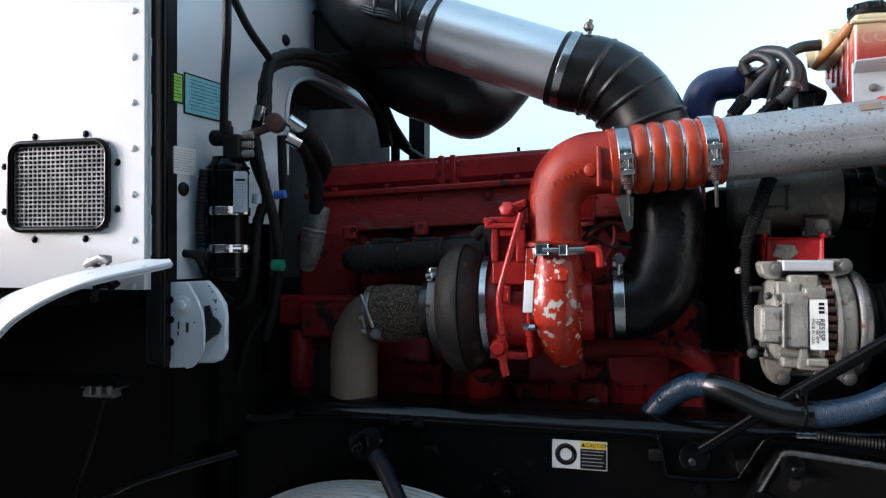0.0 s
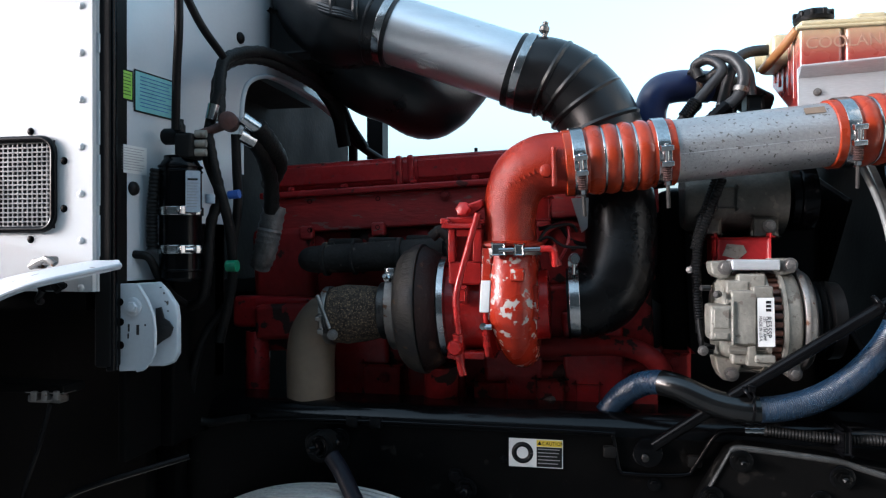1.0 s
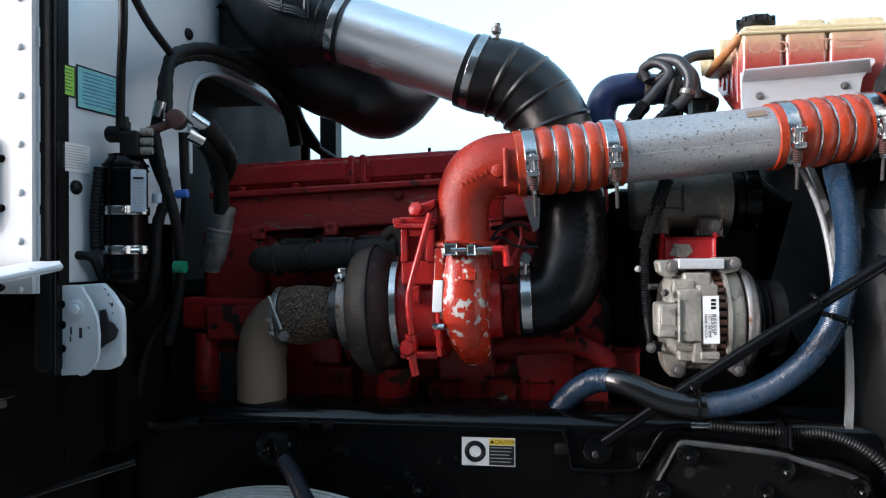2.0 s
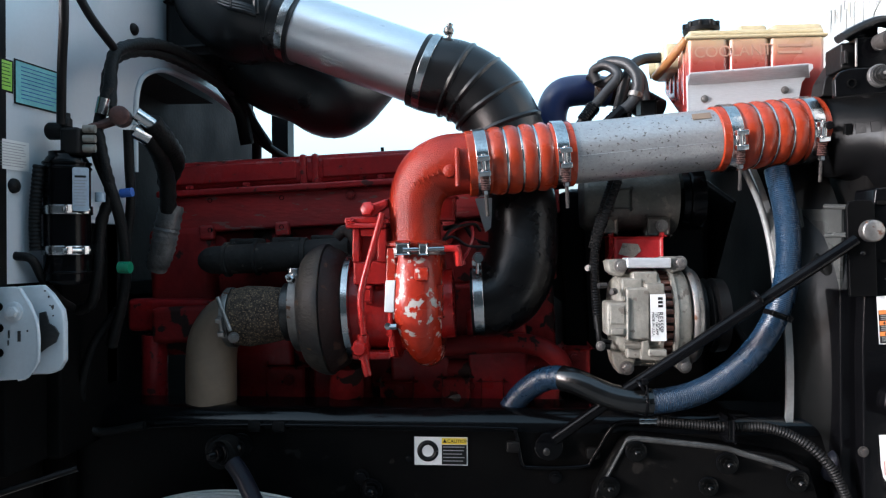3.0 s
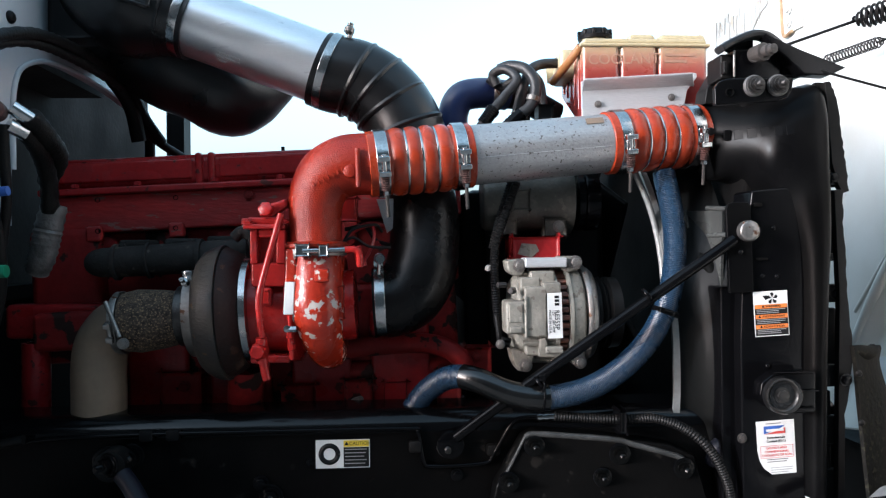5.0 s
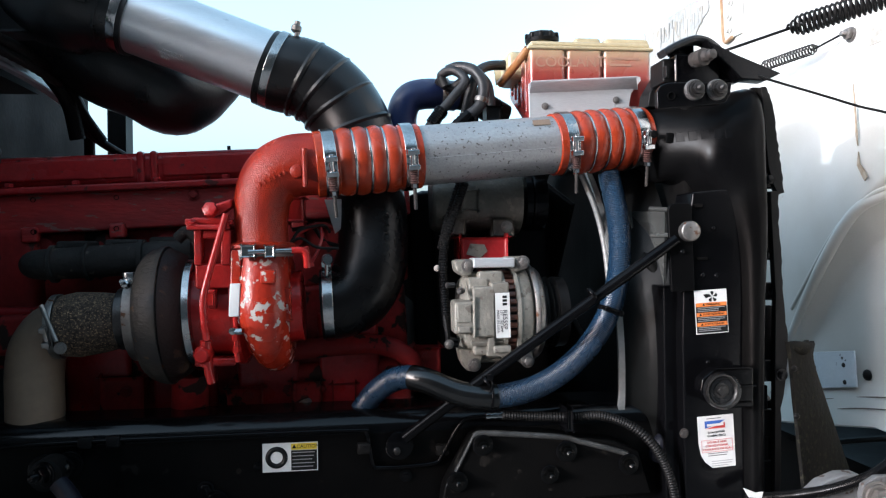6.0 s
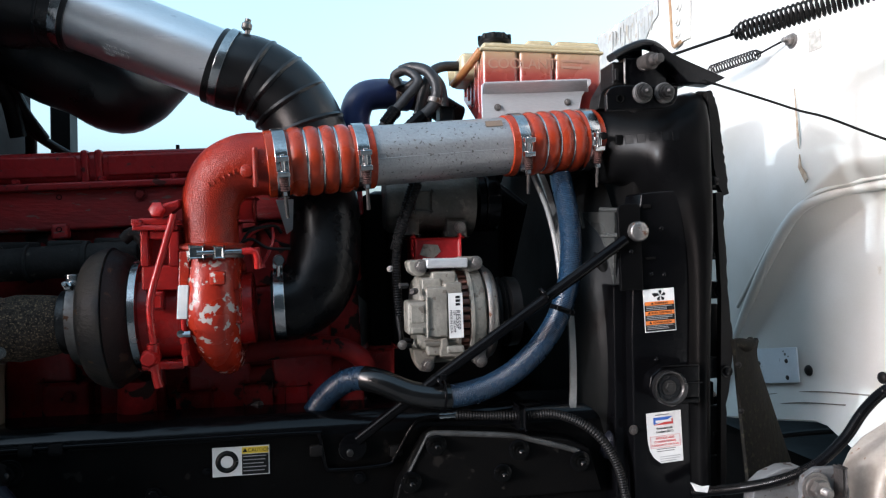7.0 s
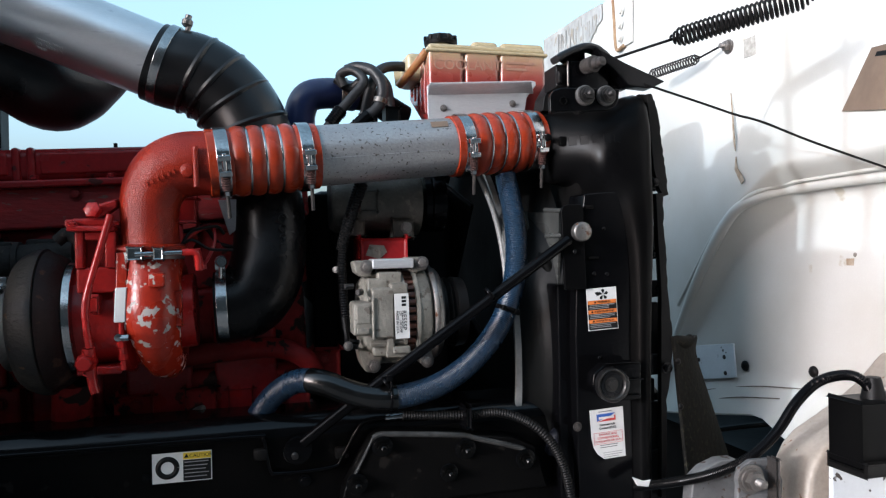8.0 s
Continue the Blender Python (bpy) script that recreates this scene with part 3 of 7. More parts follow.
cross = thing("cross_member", (0.8, 1.7, 0.8), "black steel cross member between the rails", "cross member")
part("beam", box((0.78, 1.385, 0.80), (0.90, 2.018, 1.0), 0.015), BLACK, cross)

# ---- engine ----
engine = thing("engine", (-0.2, 1.7, 0.9), "red painted in-line diesel engine, grimy and chipped", "engine")
PIV = Vector((-0.2, 1.45, 1.45))
EM = Matrix.Translation(PIV) @ Matrix.Rotation(radians(TILT), 4, "Y") @ Matrix.Translation(-PIV)


def eng(name, bm, material, label=""):
    return part(name, moved(bm, EM), material, engine, label)


EX0, EX1 = -0.66, 0.16
eng("valve_cover", join(box((EX0, 1.455, 1.492), (EX1, 1.93, 1.555), 0.018, 4), box((EX0 - 0.01, 1.432, 1.480), (EX1 + 0.01, 1.95, 1.494), 0.004),
                        box((EX0 + 0.29, 1.448, 1.492), (EX0 + 0.305, 1.50, 1.556), 0.006), box((EX0 + 0.315, 1.448, 1.492), (EX0 + 0.33, 1.50, 1.556), 0.006)), RED, "dark red ribbed valve cover")
for x0, x1 in ((EX0 + 0.02, EX0 + 0.283), (EX0 + 0.337, EX1 - 0.03)):
    eng("cover_panel", box((x0, 1.451, 1.505), (x1, 1.47, 1.546), 0.005, 3), RED)
for x in (-0.60, -0.48, -0.33, -0.20, -0.06):
    eng("cover_bolt", lathe((x, 1.440, 1.4945), (0, 0, 1), [(0, 0.008), (0.006, 0.008), (0.008, 0.006), (0.008, 0)], 6), RED)
eng("rocker_housing", join(box((EX0, 1.448, 1.405), (EX1, 1.94, 1.481), 0.006), *[box((x, 1.436, 1.388), (x + 0.03, 1.46, 1.418), 0.006) for x in (-0.585, -0.425, -0.25, -0.08)]), RED_FLAKED, "flaking red rocker housing")
eng("cylinder_head", join(box((EX0 + 0.01, 1.475, 1.27), (EX1 - 0.01, 1.93, 1.405), 0.008), *[lathe((x, 1.478, 1.375), (0, -1, 0), [(0, 0.026), (0.012, 0.024), (0.014, 0.016), (0.014, 0)], 20) for x in (-0.56, -0.44, -0.32, -0.2, -0.08, 0.04)]), RED_DARK)
eng("cylinder_block", box((EX0 + 0.02, 1.46, 0.75), (EX1 - 0.02, 1.95, 1.272), 0.012), RED_DARK)
for x in (-0.6, -0.45, -0.3, -0.15, 0.0):
    eng("block_rib", box((x, 1.445, 0.8), (x + 0.05, 1.47, 1.25), 0.01), RED_DARK)
for x in (-0.52, -0.36, -0.20, -0.04):
    eng("side_cover", join(box((x, 1.436, 1.02), (x + 0.12, 1.462, 1.22), 0.01, 3)), RED)
eng("oil_pan", box((EX0 + 0.04, 1.5, 0.55), (EX1 - 0.06, 1.9, 0.752), 0.02), RED_DARK)
eng("rear_housing", join(box((EX0 - 0.04, 1.44, 1.15), (EX0 + 0.10, 1.9, 1.42), 0.02), box((EX0 - 0.02, 1.40, 1.18), (EX0 + 0.2, 1.5, 1.255), 0.012)), RED_DARK)
# two black fillers put shade where the red engine runs on
part("dark_front_block", box((0.17, 1.49, 0.6), (0.47, 2.0, 1.475), 0.02), BLACK_DULL, engine, "black block filling the shaded front of the engine")
eng("dark_front_cover", box((EX1, 1.47, 0.8), (EX1 + 0.05, 1.93, 1.45), 0.012), SHADE_BLACK)
part("exhaust_manifold", tube([(-0.558, 1.420, 1.328) + (0.020,), (-0.544, 1.410, 1.330) + (0.027,), (-0.510, 1.400, 1.331) + (0.029,), (-0.429, 1.400, 1.335) + (0.030,), (-0.326, 1.400, 1.341) + (0.030,), (-0.257, 1.400, 1.346) + (0.029,)], 0.030, 22, 5), SOOTY, engine, "sooty black exhaust manifold")
for p, w in (((-0.506, 1.400, 1.331), 0.008), ((-0.445, 1.400, 1.334), 0.006), ((-0.348, 1.400, 1.340), 0.010)):
    part("manifold_collar", band(p, AX, 0.031, w, 0.004), SOOTY, engine)
for p in ((-0.477, 1.405, 1.360), (-0.390, 1.405, 1.362), (-0.310, 1.405, 1.366)):
    part("manifold_flange", join(box(tuple(Vector(p) - Vector((0.03, 0.0, 0.012))), tuple(Vector(p) + Vector((0.03, 0.06, 0.014))), 0.006), lathe(tuple(Vector(p) + Vector((-0.02, 0, 0))), (0, -1, 0), [(-0.01, 0.008), (0.006, 0.008), (0.007, 0.006), (0.007, 0)], 6)), SOOTY, engine)
part("elbow_strap", tube([(-0.272, 1.340, 1.374), (-0.254, 1.340, 1.387), (-0.236, 1.340, 1.368), (-0.230, 1.340, 1.331)], 0.011, 12, 4), SOOTY, engine)
part("oil_cooler", moved(box((-0.730, 1.420, 1.183), (-0.458, 1.460, 1.251), 0.012, 3), Matrix()), RED, engine, "red oil cooler housing")
part("coolant_riser", tube([(-0.673, 1.430, 1.176), (-0.674, 1.430, 1.032)], 0.026, 18, 2), RED, engine)
part("lower_gallery", tube([(-0.089, 1.460, 1.102), (0.056, 1.460, 1.106), (0.206, 1.460, 1.119)], 0.022, 16, 4), RED_DARK, engine)
part("water_pipe", tube([(-0.092, 1.430, 1.153), (0.056, 1.430, 1.162), (0.112, 1.420, 1.157), (0.150, 1.410, 1.136), (0.167, 1.420, 1.103)], 0.02, 16, 5), RED_DARK, engine, "red painted water pipe")
for a, b in (((-0.078, 1.470, 1.046), (-0.022, 1.430, 1.093)), ((0.000, 1.470, 1.043), (0.046, 1.440, 1.084)), ((0.108, 1.470, 1.046), (0.155, 1.430, 1.107)), ((-0.200, 1.460, 1.043), (-0.135, 1.420, 1.085)), ((0.166, 1.470, 1.089), (0.216, 1.430, 1.152)), ((-0.436, 1.460, 1.042), (-0.356, 1.430, 1.113))):
    part("block_boss", box(a, b, 0.009, 3), RED_DARK, engine)
for p in ((-0.019, 1.440, 1.074), (0.076, 1.440, 1.066), (0.134, 1.428, 1.093), (-0.162, 1.418, 1.070), (0.186, 1.428, 1.134), (-0.390, 1.428, 1.085)):
    bolt(engine, p, r=0.008, material=RED_DARK)
part("dipstick_tube", tube([(-0.125, 1.410, 1.038), (-0.073, 1.400, 1.042), (-0.056, 1.390, 1.056), (-0.042, 1.380, 1.062)], 0.007, 10, 4), STEEL_DULL, engine, "dull steel tube")
part("oil_drain", tube([(-0.255, 1.360, 1.135), (-0.267, 1.400, 1.040)], 0.034, 18, 3), RED_DARK, engine)
part("vent_cap", moved(join(lathe((-0.16, 1.66, 1.553), (0, 0, 1), [(0, 0.11), (0.012, 0.11), (0.02, 0.06), (0.02, 0)], 30), tube([(-0.22, 1.62, 1.565), (-0.22, 1.62, 1.585)], 0.004, 8, 0)), EM), BLACK_DULL, engine)
for p in ((-0.562, 1.447, 1.454), (-0.410, 1.447, 1.458), (-0.557, 1.435, 1.392), (-0.407, 1.435, 1.397)):
    part("bolt_hole", lathe(p, (0, -1, 0), [(-0.004, 0.005), (0.0005, 0.005), (0.0006, 0.004), (-0.002, 0.0036), (-0.002, 0)], 14), SHADE_BLACK, engine)
bolt(engine, (-0.265, 1.446, 1.463), r=0.008, material=RED_DARK)

# ---- turbocharger ----
turbo = thing("turbocharger", (-0.15, 1.33, 1.1), "red painted turbocharger with a rusty turbine housing and chipped scroll", "turbocharger")
TA = Vector((-0.302, 1.330, 1.237))
TB = Vector((-0.004, 1.330, 1.252))
AXT = (TB - TA).normalized()
TT = TA + AXT * 0.016
part("turbine_housing", lathe(TT, AXT, [(-0.040, 0.05), (-0.039, 0.092), (-0.034, 0.104), (-0.026, 0.1125), (-0.015, 0.1185), (-0.003, 0.1225), (0.004, 0.1235), (0.0075, 0.1228), (0.0085, 0.115)], 72), HOT_IRON, turbo, "scorched rusty turbine housing")
part("turbine_shoulder", lathe(TT, AXT, [(0.0085, 0.110), (0.010, 0.1195), (0.016, 0.1165), (0.026, 0.112), (0.036, 0.105), (0.042, 0.097), (0.046, 0.091), (0.047, 0.05)], 72), BURNT, turbo, "burnt brown shoulder of the turbine")
part("outlet_band", band(TT - AXT * 0.049, AXT, 0.073, 0.020, 0.004, 48), STEEL_DULL, turbo, "steel clamp on the turbine outlet")
part("band_nut", join(lathe((-0.337, 1.262, 1.295), (0, -1, 0.3), [(0, 0.007), (0.014, 0.007), (0.016, 0.004), (0.028, 0.004), (0.028, 0)], 8), deep((-0.341, 1.262, 1.317), (-0.326, 1.262, 1.302), 0.02, 0.002)), STEEL, turbo)
part("v_band", band(TT + AXT * 0.050, AXT, 0.094, 0.013, 0.005, 56), STEEL, turbo, "bright steel clamp ring")
part("bearing_housing", join(lathe(TA + AXT * 0.055, AXT, [(0, 0.05), (0.001, 0.086), (0.010, 0.086), (0.016, 0.080), (0.082, 0.080), (0.084, 0.05)], 48),
                            deep((-0.228, 1.262, 1.167), (-0.159, 1.262, 1.153), 0.10, 0.004), deep((-0.221, 1.240, 1.330), (-0.159, 1.240, 1.288), 0.10, 0.005, 3)), RED_BRIGHT, turbo)
ped = join(deep((-0.231, 1.225, 1.396), (-0.160, 1.225, 1.387), 0.12, 0.003), deep((-0.221, 1.235, 1.388), (-0.208, 1.235, 1.328), 0.1, 0.003), deep((-0.177, 1.235, 1.387), (-0.160, 1.235, 1.328), 0.1, 0.003), deep((-0.215, 1.260, 1.388), (-0.179, 1.260, 1.327), 0.07, 0.003),
           deep((-0.208, 1.238, 1.387), (-0.177, 1.238, 1.373), 0.05, 0.003), deep((-0.225, 1.235, 1.408), (-0.165, 1.235, 1.395), 0.08, 0.004),
           plate([(-0.207, 1.240, 1.410), (-0.201, 1.240, 1.426), (-0.161, 1.240, 1.439), (-0.158, 1.240, 1.426), (-0.183, 1.240, 1.408)], 0.05, (0, 1, 0.1), 0.004),
           lathe((-0.191, 1.232, 1.419), (-0.2, -1, 0.3), [(0, 0.013), (0.010, 0.013), (0.012, 0.010), (0.012, 0)], 6))
part("pedestal", ped, RED_BRIGHT, turbo, "bright red flanged oil inlet pedestal")
for a, b in (((-0.234, 1.230, 1.406), (-0.220, 1.230, 1.394)), ((-0.199, 1.235, 1.287), (-0.186, 1.235, 1.254))):
    part("flange_lug", deep(a, b, 0.05, 0.003), RED_BRIGHT, turbo)
for p in ((-0.222, 1.232, 1.397), (-0.162, 1.232, 1.398)):
    bolt(turbo, p, (0, -0.3, 1), r=0.006, material=RED_BRIGHT)
vc = TA + AXT * ((Vector((-0.115, 1.330, 1.246)) - TA).dot(AXT))
scroll = []
XR = (-0.065, 1.240, 1.235)[0]
for k in range(33):
    f = k / 32
    a = radians(330 * (1 - f))
    r = 0.013 + 0.031 * f ** 2.6
    q = 0.082 + 0.006 * f
    scroll.append((XR - r, vc.y - q * math.cos(a), vc.z - q * math.sin(a), r))
out0 = Vector((-0.110, 1.262, 1.340))
scroll += [(XR * 0.5 - 0.022 + out0.x * 0.5, scroll[-1][1] + 0.004, vc.z + 0.040, 0.044), (out0.x, out0.y, out0.z, 0.0435)]
part("compressor_scroll", tube(scroll, 0.04, 28, 2), RED_CHIPPED, turbo, "red compressor scroll with paint chipped to bare metal")
part("scroll_lug", moved(box((-0.012, -0.006, -0.011), (0.012, 0.012, 0.011), 0.003), Matrix.Translation((-0.096, 1.205, 1.308))), RED_CHIPPED, turbo)
part("scroll_tab", box((-0.079, 1.250, 1.232), (-0.062, 1.225, 1.288), 0.003), RED_CHIPPED, turbo)
part("housing_lug", box((-0.202, 1.250, 1.260), (-0.189, 1.232, 1.281), 0.002), RED_BRIGHT, turbo)
part("compressor_back", lathe(vc - AXT * 0.05, AXT, [(0, 0.05), (0.001, 0.098), (0.014, 0.098), (0.022, 0.085), (0.06, 0.08), (0.075, 0.066), (0.118, 0.064), (0.120, 0.04)], 48), RED_BRIGHT, turbo)
part("v_clamp", plate([(-0.159, 1.225, 1.353), (-0.142, 1.225, 1.353), (-0.141, 1.222, 1.314), (-0.144, 1.220, 1.293), (-0.160, 1.220, 1.293)], 0.02, (0, 1, 0), 0.003), RED_CHIPPED, turbo, "chipped red clamp strap")
part("white_tab", plate([(-0.159, 1.214, 1.297), (-0.142, 1.214, 1.297), (-0.145, 1.214, 1.242), (-0.162, 1.214, 1.242)], 0.008, (0, 1, 0), 0.0015), LABEL_WHITE, turbo, "bare metal heat-shield tab")
part("tab_stud", join(tube([(-0.152, 1.220, 1.241), (-0.151, 1.220, 1.187), (-0.149, 1.220, 1.166)], 0.0042, 10, 1), *[lathe(p, (0.03, 0, -1), [(-0.005, 0.0065), (0.005, 0.0065), (0.006, 0.005), (0.006, 0)], 6) for p in ((-0.150, 1.220, 1.187), (-0.152, 1.220, 1.207))]), RED_BRIGHT, turbo)
part("stud_nut", join(lathe((-0.147, 1.218, 1.217), (1, 0, 0), [(-0.006, 0.0055), (0.006, 0.0055), (0.007, 0.004), (0.007, 0)], 6), lathe((-0.156, 1.218, 1.218), (0, -1, 0), [(-0.004, 0.006), (0.004, 0.006), (0.005, 0)], 10)), STEEL, turbo, "bright steel nut")
part("oil_line", tube([(-0.166, 1.225, 1.413), (-0.182, 1.218, 1.353), (-0.197, 1.212, 1.296), (-0.202, 1.212, 1.267), (-0.201, 1.212, 1.239), (-0.197, 1.212, 1.204)], 0.0058, 12, 6), RED_BRIGHT, turbo, "thin red oil line")
part("line_fitting", join(lathe((-0.204, 1.235, 1.180), (0, -1, 0), [(0, 0.0155), (0.02, 0.0155), (0.022, 0.0135), (0.030, 0.0135), (0.034, 0.010), (0.034, 0)], 8), tube([(-0.200, 1.220, 1.203), (-0.199, 1.225, 1.160)], 0.010, 10, 1), tube([(-0.198, 1.225, 1.164), (-0.196, 1.225, 1.146), (-0.192, 1.225, 1.131)], 0.0075, 10, 2)), RED_BRIGHT, turbo)
EL = [(-0.110, 1.262, 1.340) + (0.043,), (-0.111, 1.264, 1.362) + (0.0445,), (-0.113, 1.266, 1.407) + (0.0455,), (-0.109, 1.268, 1.448) + (0.049,), (-0.091, 1.270, 1.481) + (0.053,), (-0.061, 1.270, 1.498) + (0.0545,), (-0.031, 1.270, 1.502) + (0.0545,), (-0.006, 1.270, 1.502) + (0.0545,)]
elbow = thing("compressor_elbow", (-0.110, 1.262, 1.340), "rough cast red-orange elbow pipe on the turbocharger outlet", "pipe elbow")
part("elbow_body", tube(EL, 0.05, 40, 6), RED_CAST, elbow)
part("flange_ring", lathe((-0.111, 1.263, 1.356), (0, 0, 1), [(-0.004, 0.04), (-0.004, 0.052), (0, 0.0565), (0.005, 0.0565), (0.009, 0.051), (0.010, 0.04)], 40), RED_CAST, elbow)
part("cast_lug", join(tube([(-0.035, 1.212, 1.522), (-0.034, 1.214, 1.457)], 0.0045, 8, 1), lathe((-0.048, 1.222, 1.484), (0, -1, 0), [(0, 0.012), (0.008, 0.011), (0.01, 0.008), (0.01, 0)], 16)), RED_CAST, elbow)
for k in range(7):
    f = k / 6
    c = Vector((-0.109, 1.216, 1.462)).lerp(Vector((-0.060, 1.214, 1.486)), f)
    part("cast_digit", moved(box((-0.0015, -0.0008, -0.0036), (0.0015, 0.004, 0.0036), 0.0006), Matrix.LocRotScale(c + Vector((0, 0.0016, 0)), Euler((0, radians(-26), 0)), None)), RED_CAST, elbow)
clamp(elbow, (-0.111, 1.263, 1.348), (0.02, 0, 1), 0.050, 0.013, STEEL_DULL, None, "elbow_clamp")
part("clamp_block", join(box((-0.139, 1.212, 1.340), (-0.116, 1.200, 1.361), 0.003), tube([(-0.127, 1.200, 1.349), (-0.058, 1.210, 1.351)], 0.0045, 10, 1), box((-0.100, 1.212, 1.340), (-0.085, 1.200, 1.359), 0.003)), STEEL, elbow, "bright steel clamp screw block")
part("actuator_rod", tube([(-0.058, 1.212, 1.351), (-0.036, 1.215, 1.349), (-0.033, 1.220, 1.322)], 0.006, 10, 3), RED_BRIGHT, elbow)

small = thing("boost_lines", (-0.029, 1.330, 1.393), "thin red pipes and black wires behind the turbo elbow", "pipes")
part("pipe", tube([(-0.072, 1.300, 1.346), (-0.054, 1.310, 1.381), (-0.019, 1.330, 1.398), (0.013, 1.350, 1.392)], 0.005, 10, 5), RED, small)
part("pipe", tube([(-0.066, 1.320, 1.388), (-0.029, 1.330, 1.393), (-0.008, 1.330, 1.367), (0.029, 1.340, 1.356)], 0.004, 10, 5), BLACK_DULL, small)
part("bracket", plate([(-0.008, 1.340, 1.445), (0.024, 1.340, 1.446), (0.026, 1.340, 1.393), (0.011, 1.340, 1.381)], 0.004, (0, 1, 0), 0.001), BARE, small, "bare metal bracket")
part("casting", box((-0.082, 1.400, 1.405), (-0.046, 1.360, 1.449), 0.006), RED_BRIGHT, small)
for p, r in (((-0.008, 1.330, 1.362), 0.006), ((-0.037, 1.300, 1.329), 0.007), ((-0.044, 1.300, 1.336), 0.005)):
    bolt(small, p, r=r, material=RED)

# ---- exhaust ----
exhaust = thing("exhaust_elbow", (-0.518, 1.340, 1.052), "tan coated exhaust elbow with a coarse wrapped joint", "exhaust pipe")
part("elbow_pipe", tube([(-0.518, 1.340, 0.966), (-0.517, 1.340, 1.074), (-0.517, 1.340, 1.139), (-0.510, 1.340, 1.182), (-0.485, 1.337, 1.214), (-0.455, 1.335, 1.223)], 0.0475, 32, 6), TAN, exhaust)
part("wrapped_joint", lathe((-0.469, 1.335, 1.222), (1, 0, 0.07), [(0, 0.045), (0.004, 0.054), (0.03, 0.058), (0.07, 0.054), (0.10, 0.049), (0.104, 0.04)], 48), WRAP, exhaust, "coarse grey wrapped joint")
clamp(exhaust, (-0.473, 1.335, 1.221), (1, 0, 0.07), 0.055, 0.012, STEEL_DULL, (-0.2, -1, -0.3), "exhaust_clamp")
part("clamp_bolt", tube([(-0.483, 1.285, 1.263), (-0.454, 1.272, 1.202)], 0.004, 8, 1), STEEL_DULL, exhaust)
bolt(exhaust, (-0.450, 1.278, 1.190), (0.2, -1, 0), 0.007)
part("outlet_ring", band((-0.350, 1.333, 1.233), AXT, 0.050, 0.034, 0.005), STEEL_DARK, exhaust)
part("ring_bolt", join(box((-0.350, 1.300, 1.291), (-0.325, 1.285, 1.314), 0.002), tube([(-0.342, 1.280, 1.308), (-0.321, 1.280, 1.310)], 0.005, 10, 1)), STEEL, exhaust, "bright steel clamp bolt")

# ---- air intake ----
intake = thing("intake_pipe", (-0.235, 1.420, 1.750), "brushed aluminium air intake pipe with printed code", "intake pipe")
I0, I1 = Vector((-0.421, 1.430, 1.824)), Vector((-0.093, 1.420, 1.700))
IA = (I1 - I0).normalized()
part("tube_wall", tube([tuple(I0), tuple(I0.lerp(I1, 0.5)), tuple(I1)], 0.0695, 56, 2), ALU, intake)
part("seam", tube([tuple(I0 + Vector((0.02, -0.044, 0.052))), tuple(I1 + Vector((-0.02, -0.044, 0.052)))], 0.0012, 6, 0), ALU, intake)
mi = facing((-0.310, 1.376, 1.729), tuple(IA), (0, -0.72, 0.69))
for j, w in enumerate((0.052, 0.050, 0.026)):
    for q in range(int(w / 0.0044)):
        if (q * 7 + j * 3) % 6:
            flat(mi, q * 0.0044, -j * 0.0085, q * 0.0044 + 0.0032, -j * 0.0085 + 0.0045, 0.0008, LABEL_WHITE, "print_mark", intake)
boot = thing("intake_boot", (-0.474, 1.450, 1.832), "large black rubber intake boot with moulded ribs", "rubber boot")
BP = [(-0.577, 1.500, 1.959) + (0.09,), (-0.545, 1.480, 1.885) + (0.105,), (-0.492, 1.450, 1.846) + (0.105,), (-0.446, 1.435, 1.829) + (0.098,), (-0.415, 1.430, 1.817) + (0.082,), (-0.377, 1.430, 1.805) + (0.0745,), (-0.363, 1.430, 1.800) + (0.0745,)]
part("boot_body", tube(BP, 0.1, 44, 5), RUBBER_DULL, boot)
BP_ = smooth_path(BP, 5)


def boot_point(k, phi, lift=0.002):
    """A point on the boot's skin: place along its axis, angle round it."""
    q = BP_[k]
    return (q[0], q[1] - (q[3] + lift) * math.cos(phi), q[2] + (q[3] + lift) * math.sin(phi))


for phi in (0.85, 0.35, -0.2):
    part("moulded_bar", join(*[tube([boot_point(k, phi + d, 0.001) for k in range(6, 19, 2)], 0.006, 8, 2) for d in (0.0, 0.05, 0.10)]), RUBBER_DULL, boot)
for k0 in (6, 12, 18):
    part("moulded_bar", tube([boot_point(k0, 0.9 - 0.1 * q, 0.001) for q in range(12)], 0.0065, 8, 2), RUBBER_DULL, boot)
part("end_bead", lathe((-0.407, 1.430, 1.815), (1, 0, -0.36), [(-0.004, 0.076), (-0.003, 0.082), (0, 0.083), (0.003, 0.082), (0.004, 0.076)], 44), RUBBER_DULL, boot)
clamp(boot, (-0.377, 1.430, 1.805), tuple(IA), 0.0745, 0.017, STEEL, None)
cleaner = thing("air_cleaner_hose", (-0.387, 1.660, 1.713), "bulging black rubber air cleaner duct", "air duct")
part("duct", tube([(-0.610, 1.560, 1.851) + (0.070,), (-0.542, 1.580, 1.807) + (0.090,), (-0.466, 1.600, 1.769) + (0.105,), (-0.394, 1.610, 1.735) + (0.100,), (-0.338, 1.620, 1.706) + (0.100,), (-0.290, 1.630, 1.708) + (0.080,), (-0.245, 1.640, 1.722) + (0.050,), (-0.213, 1.650, 1.736) + (0.028,)], 0.1, 36, 5), RUBBER_DULL, cleaner)
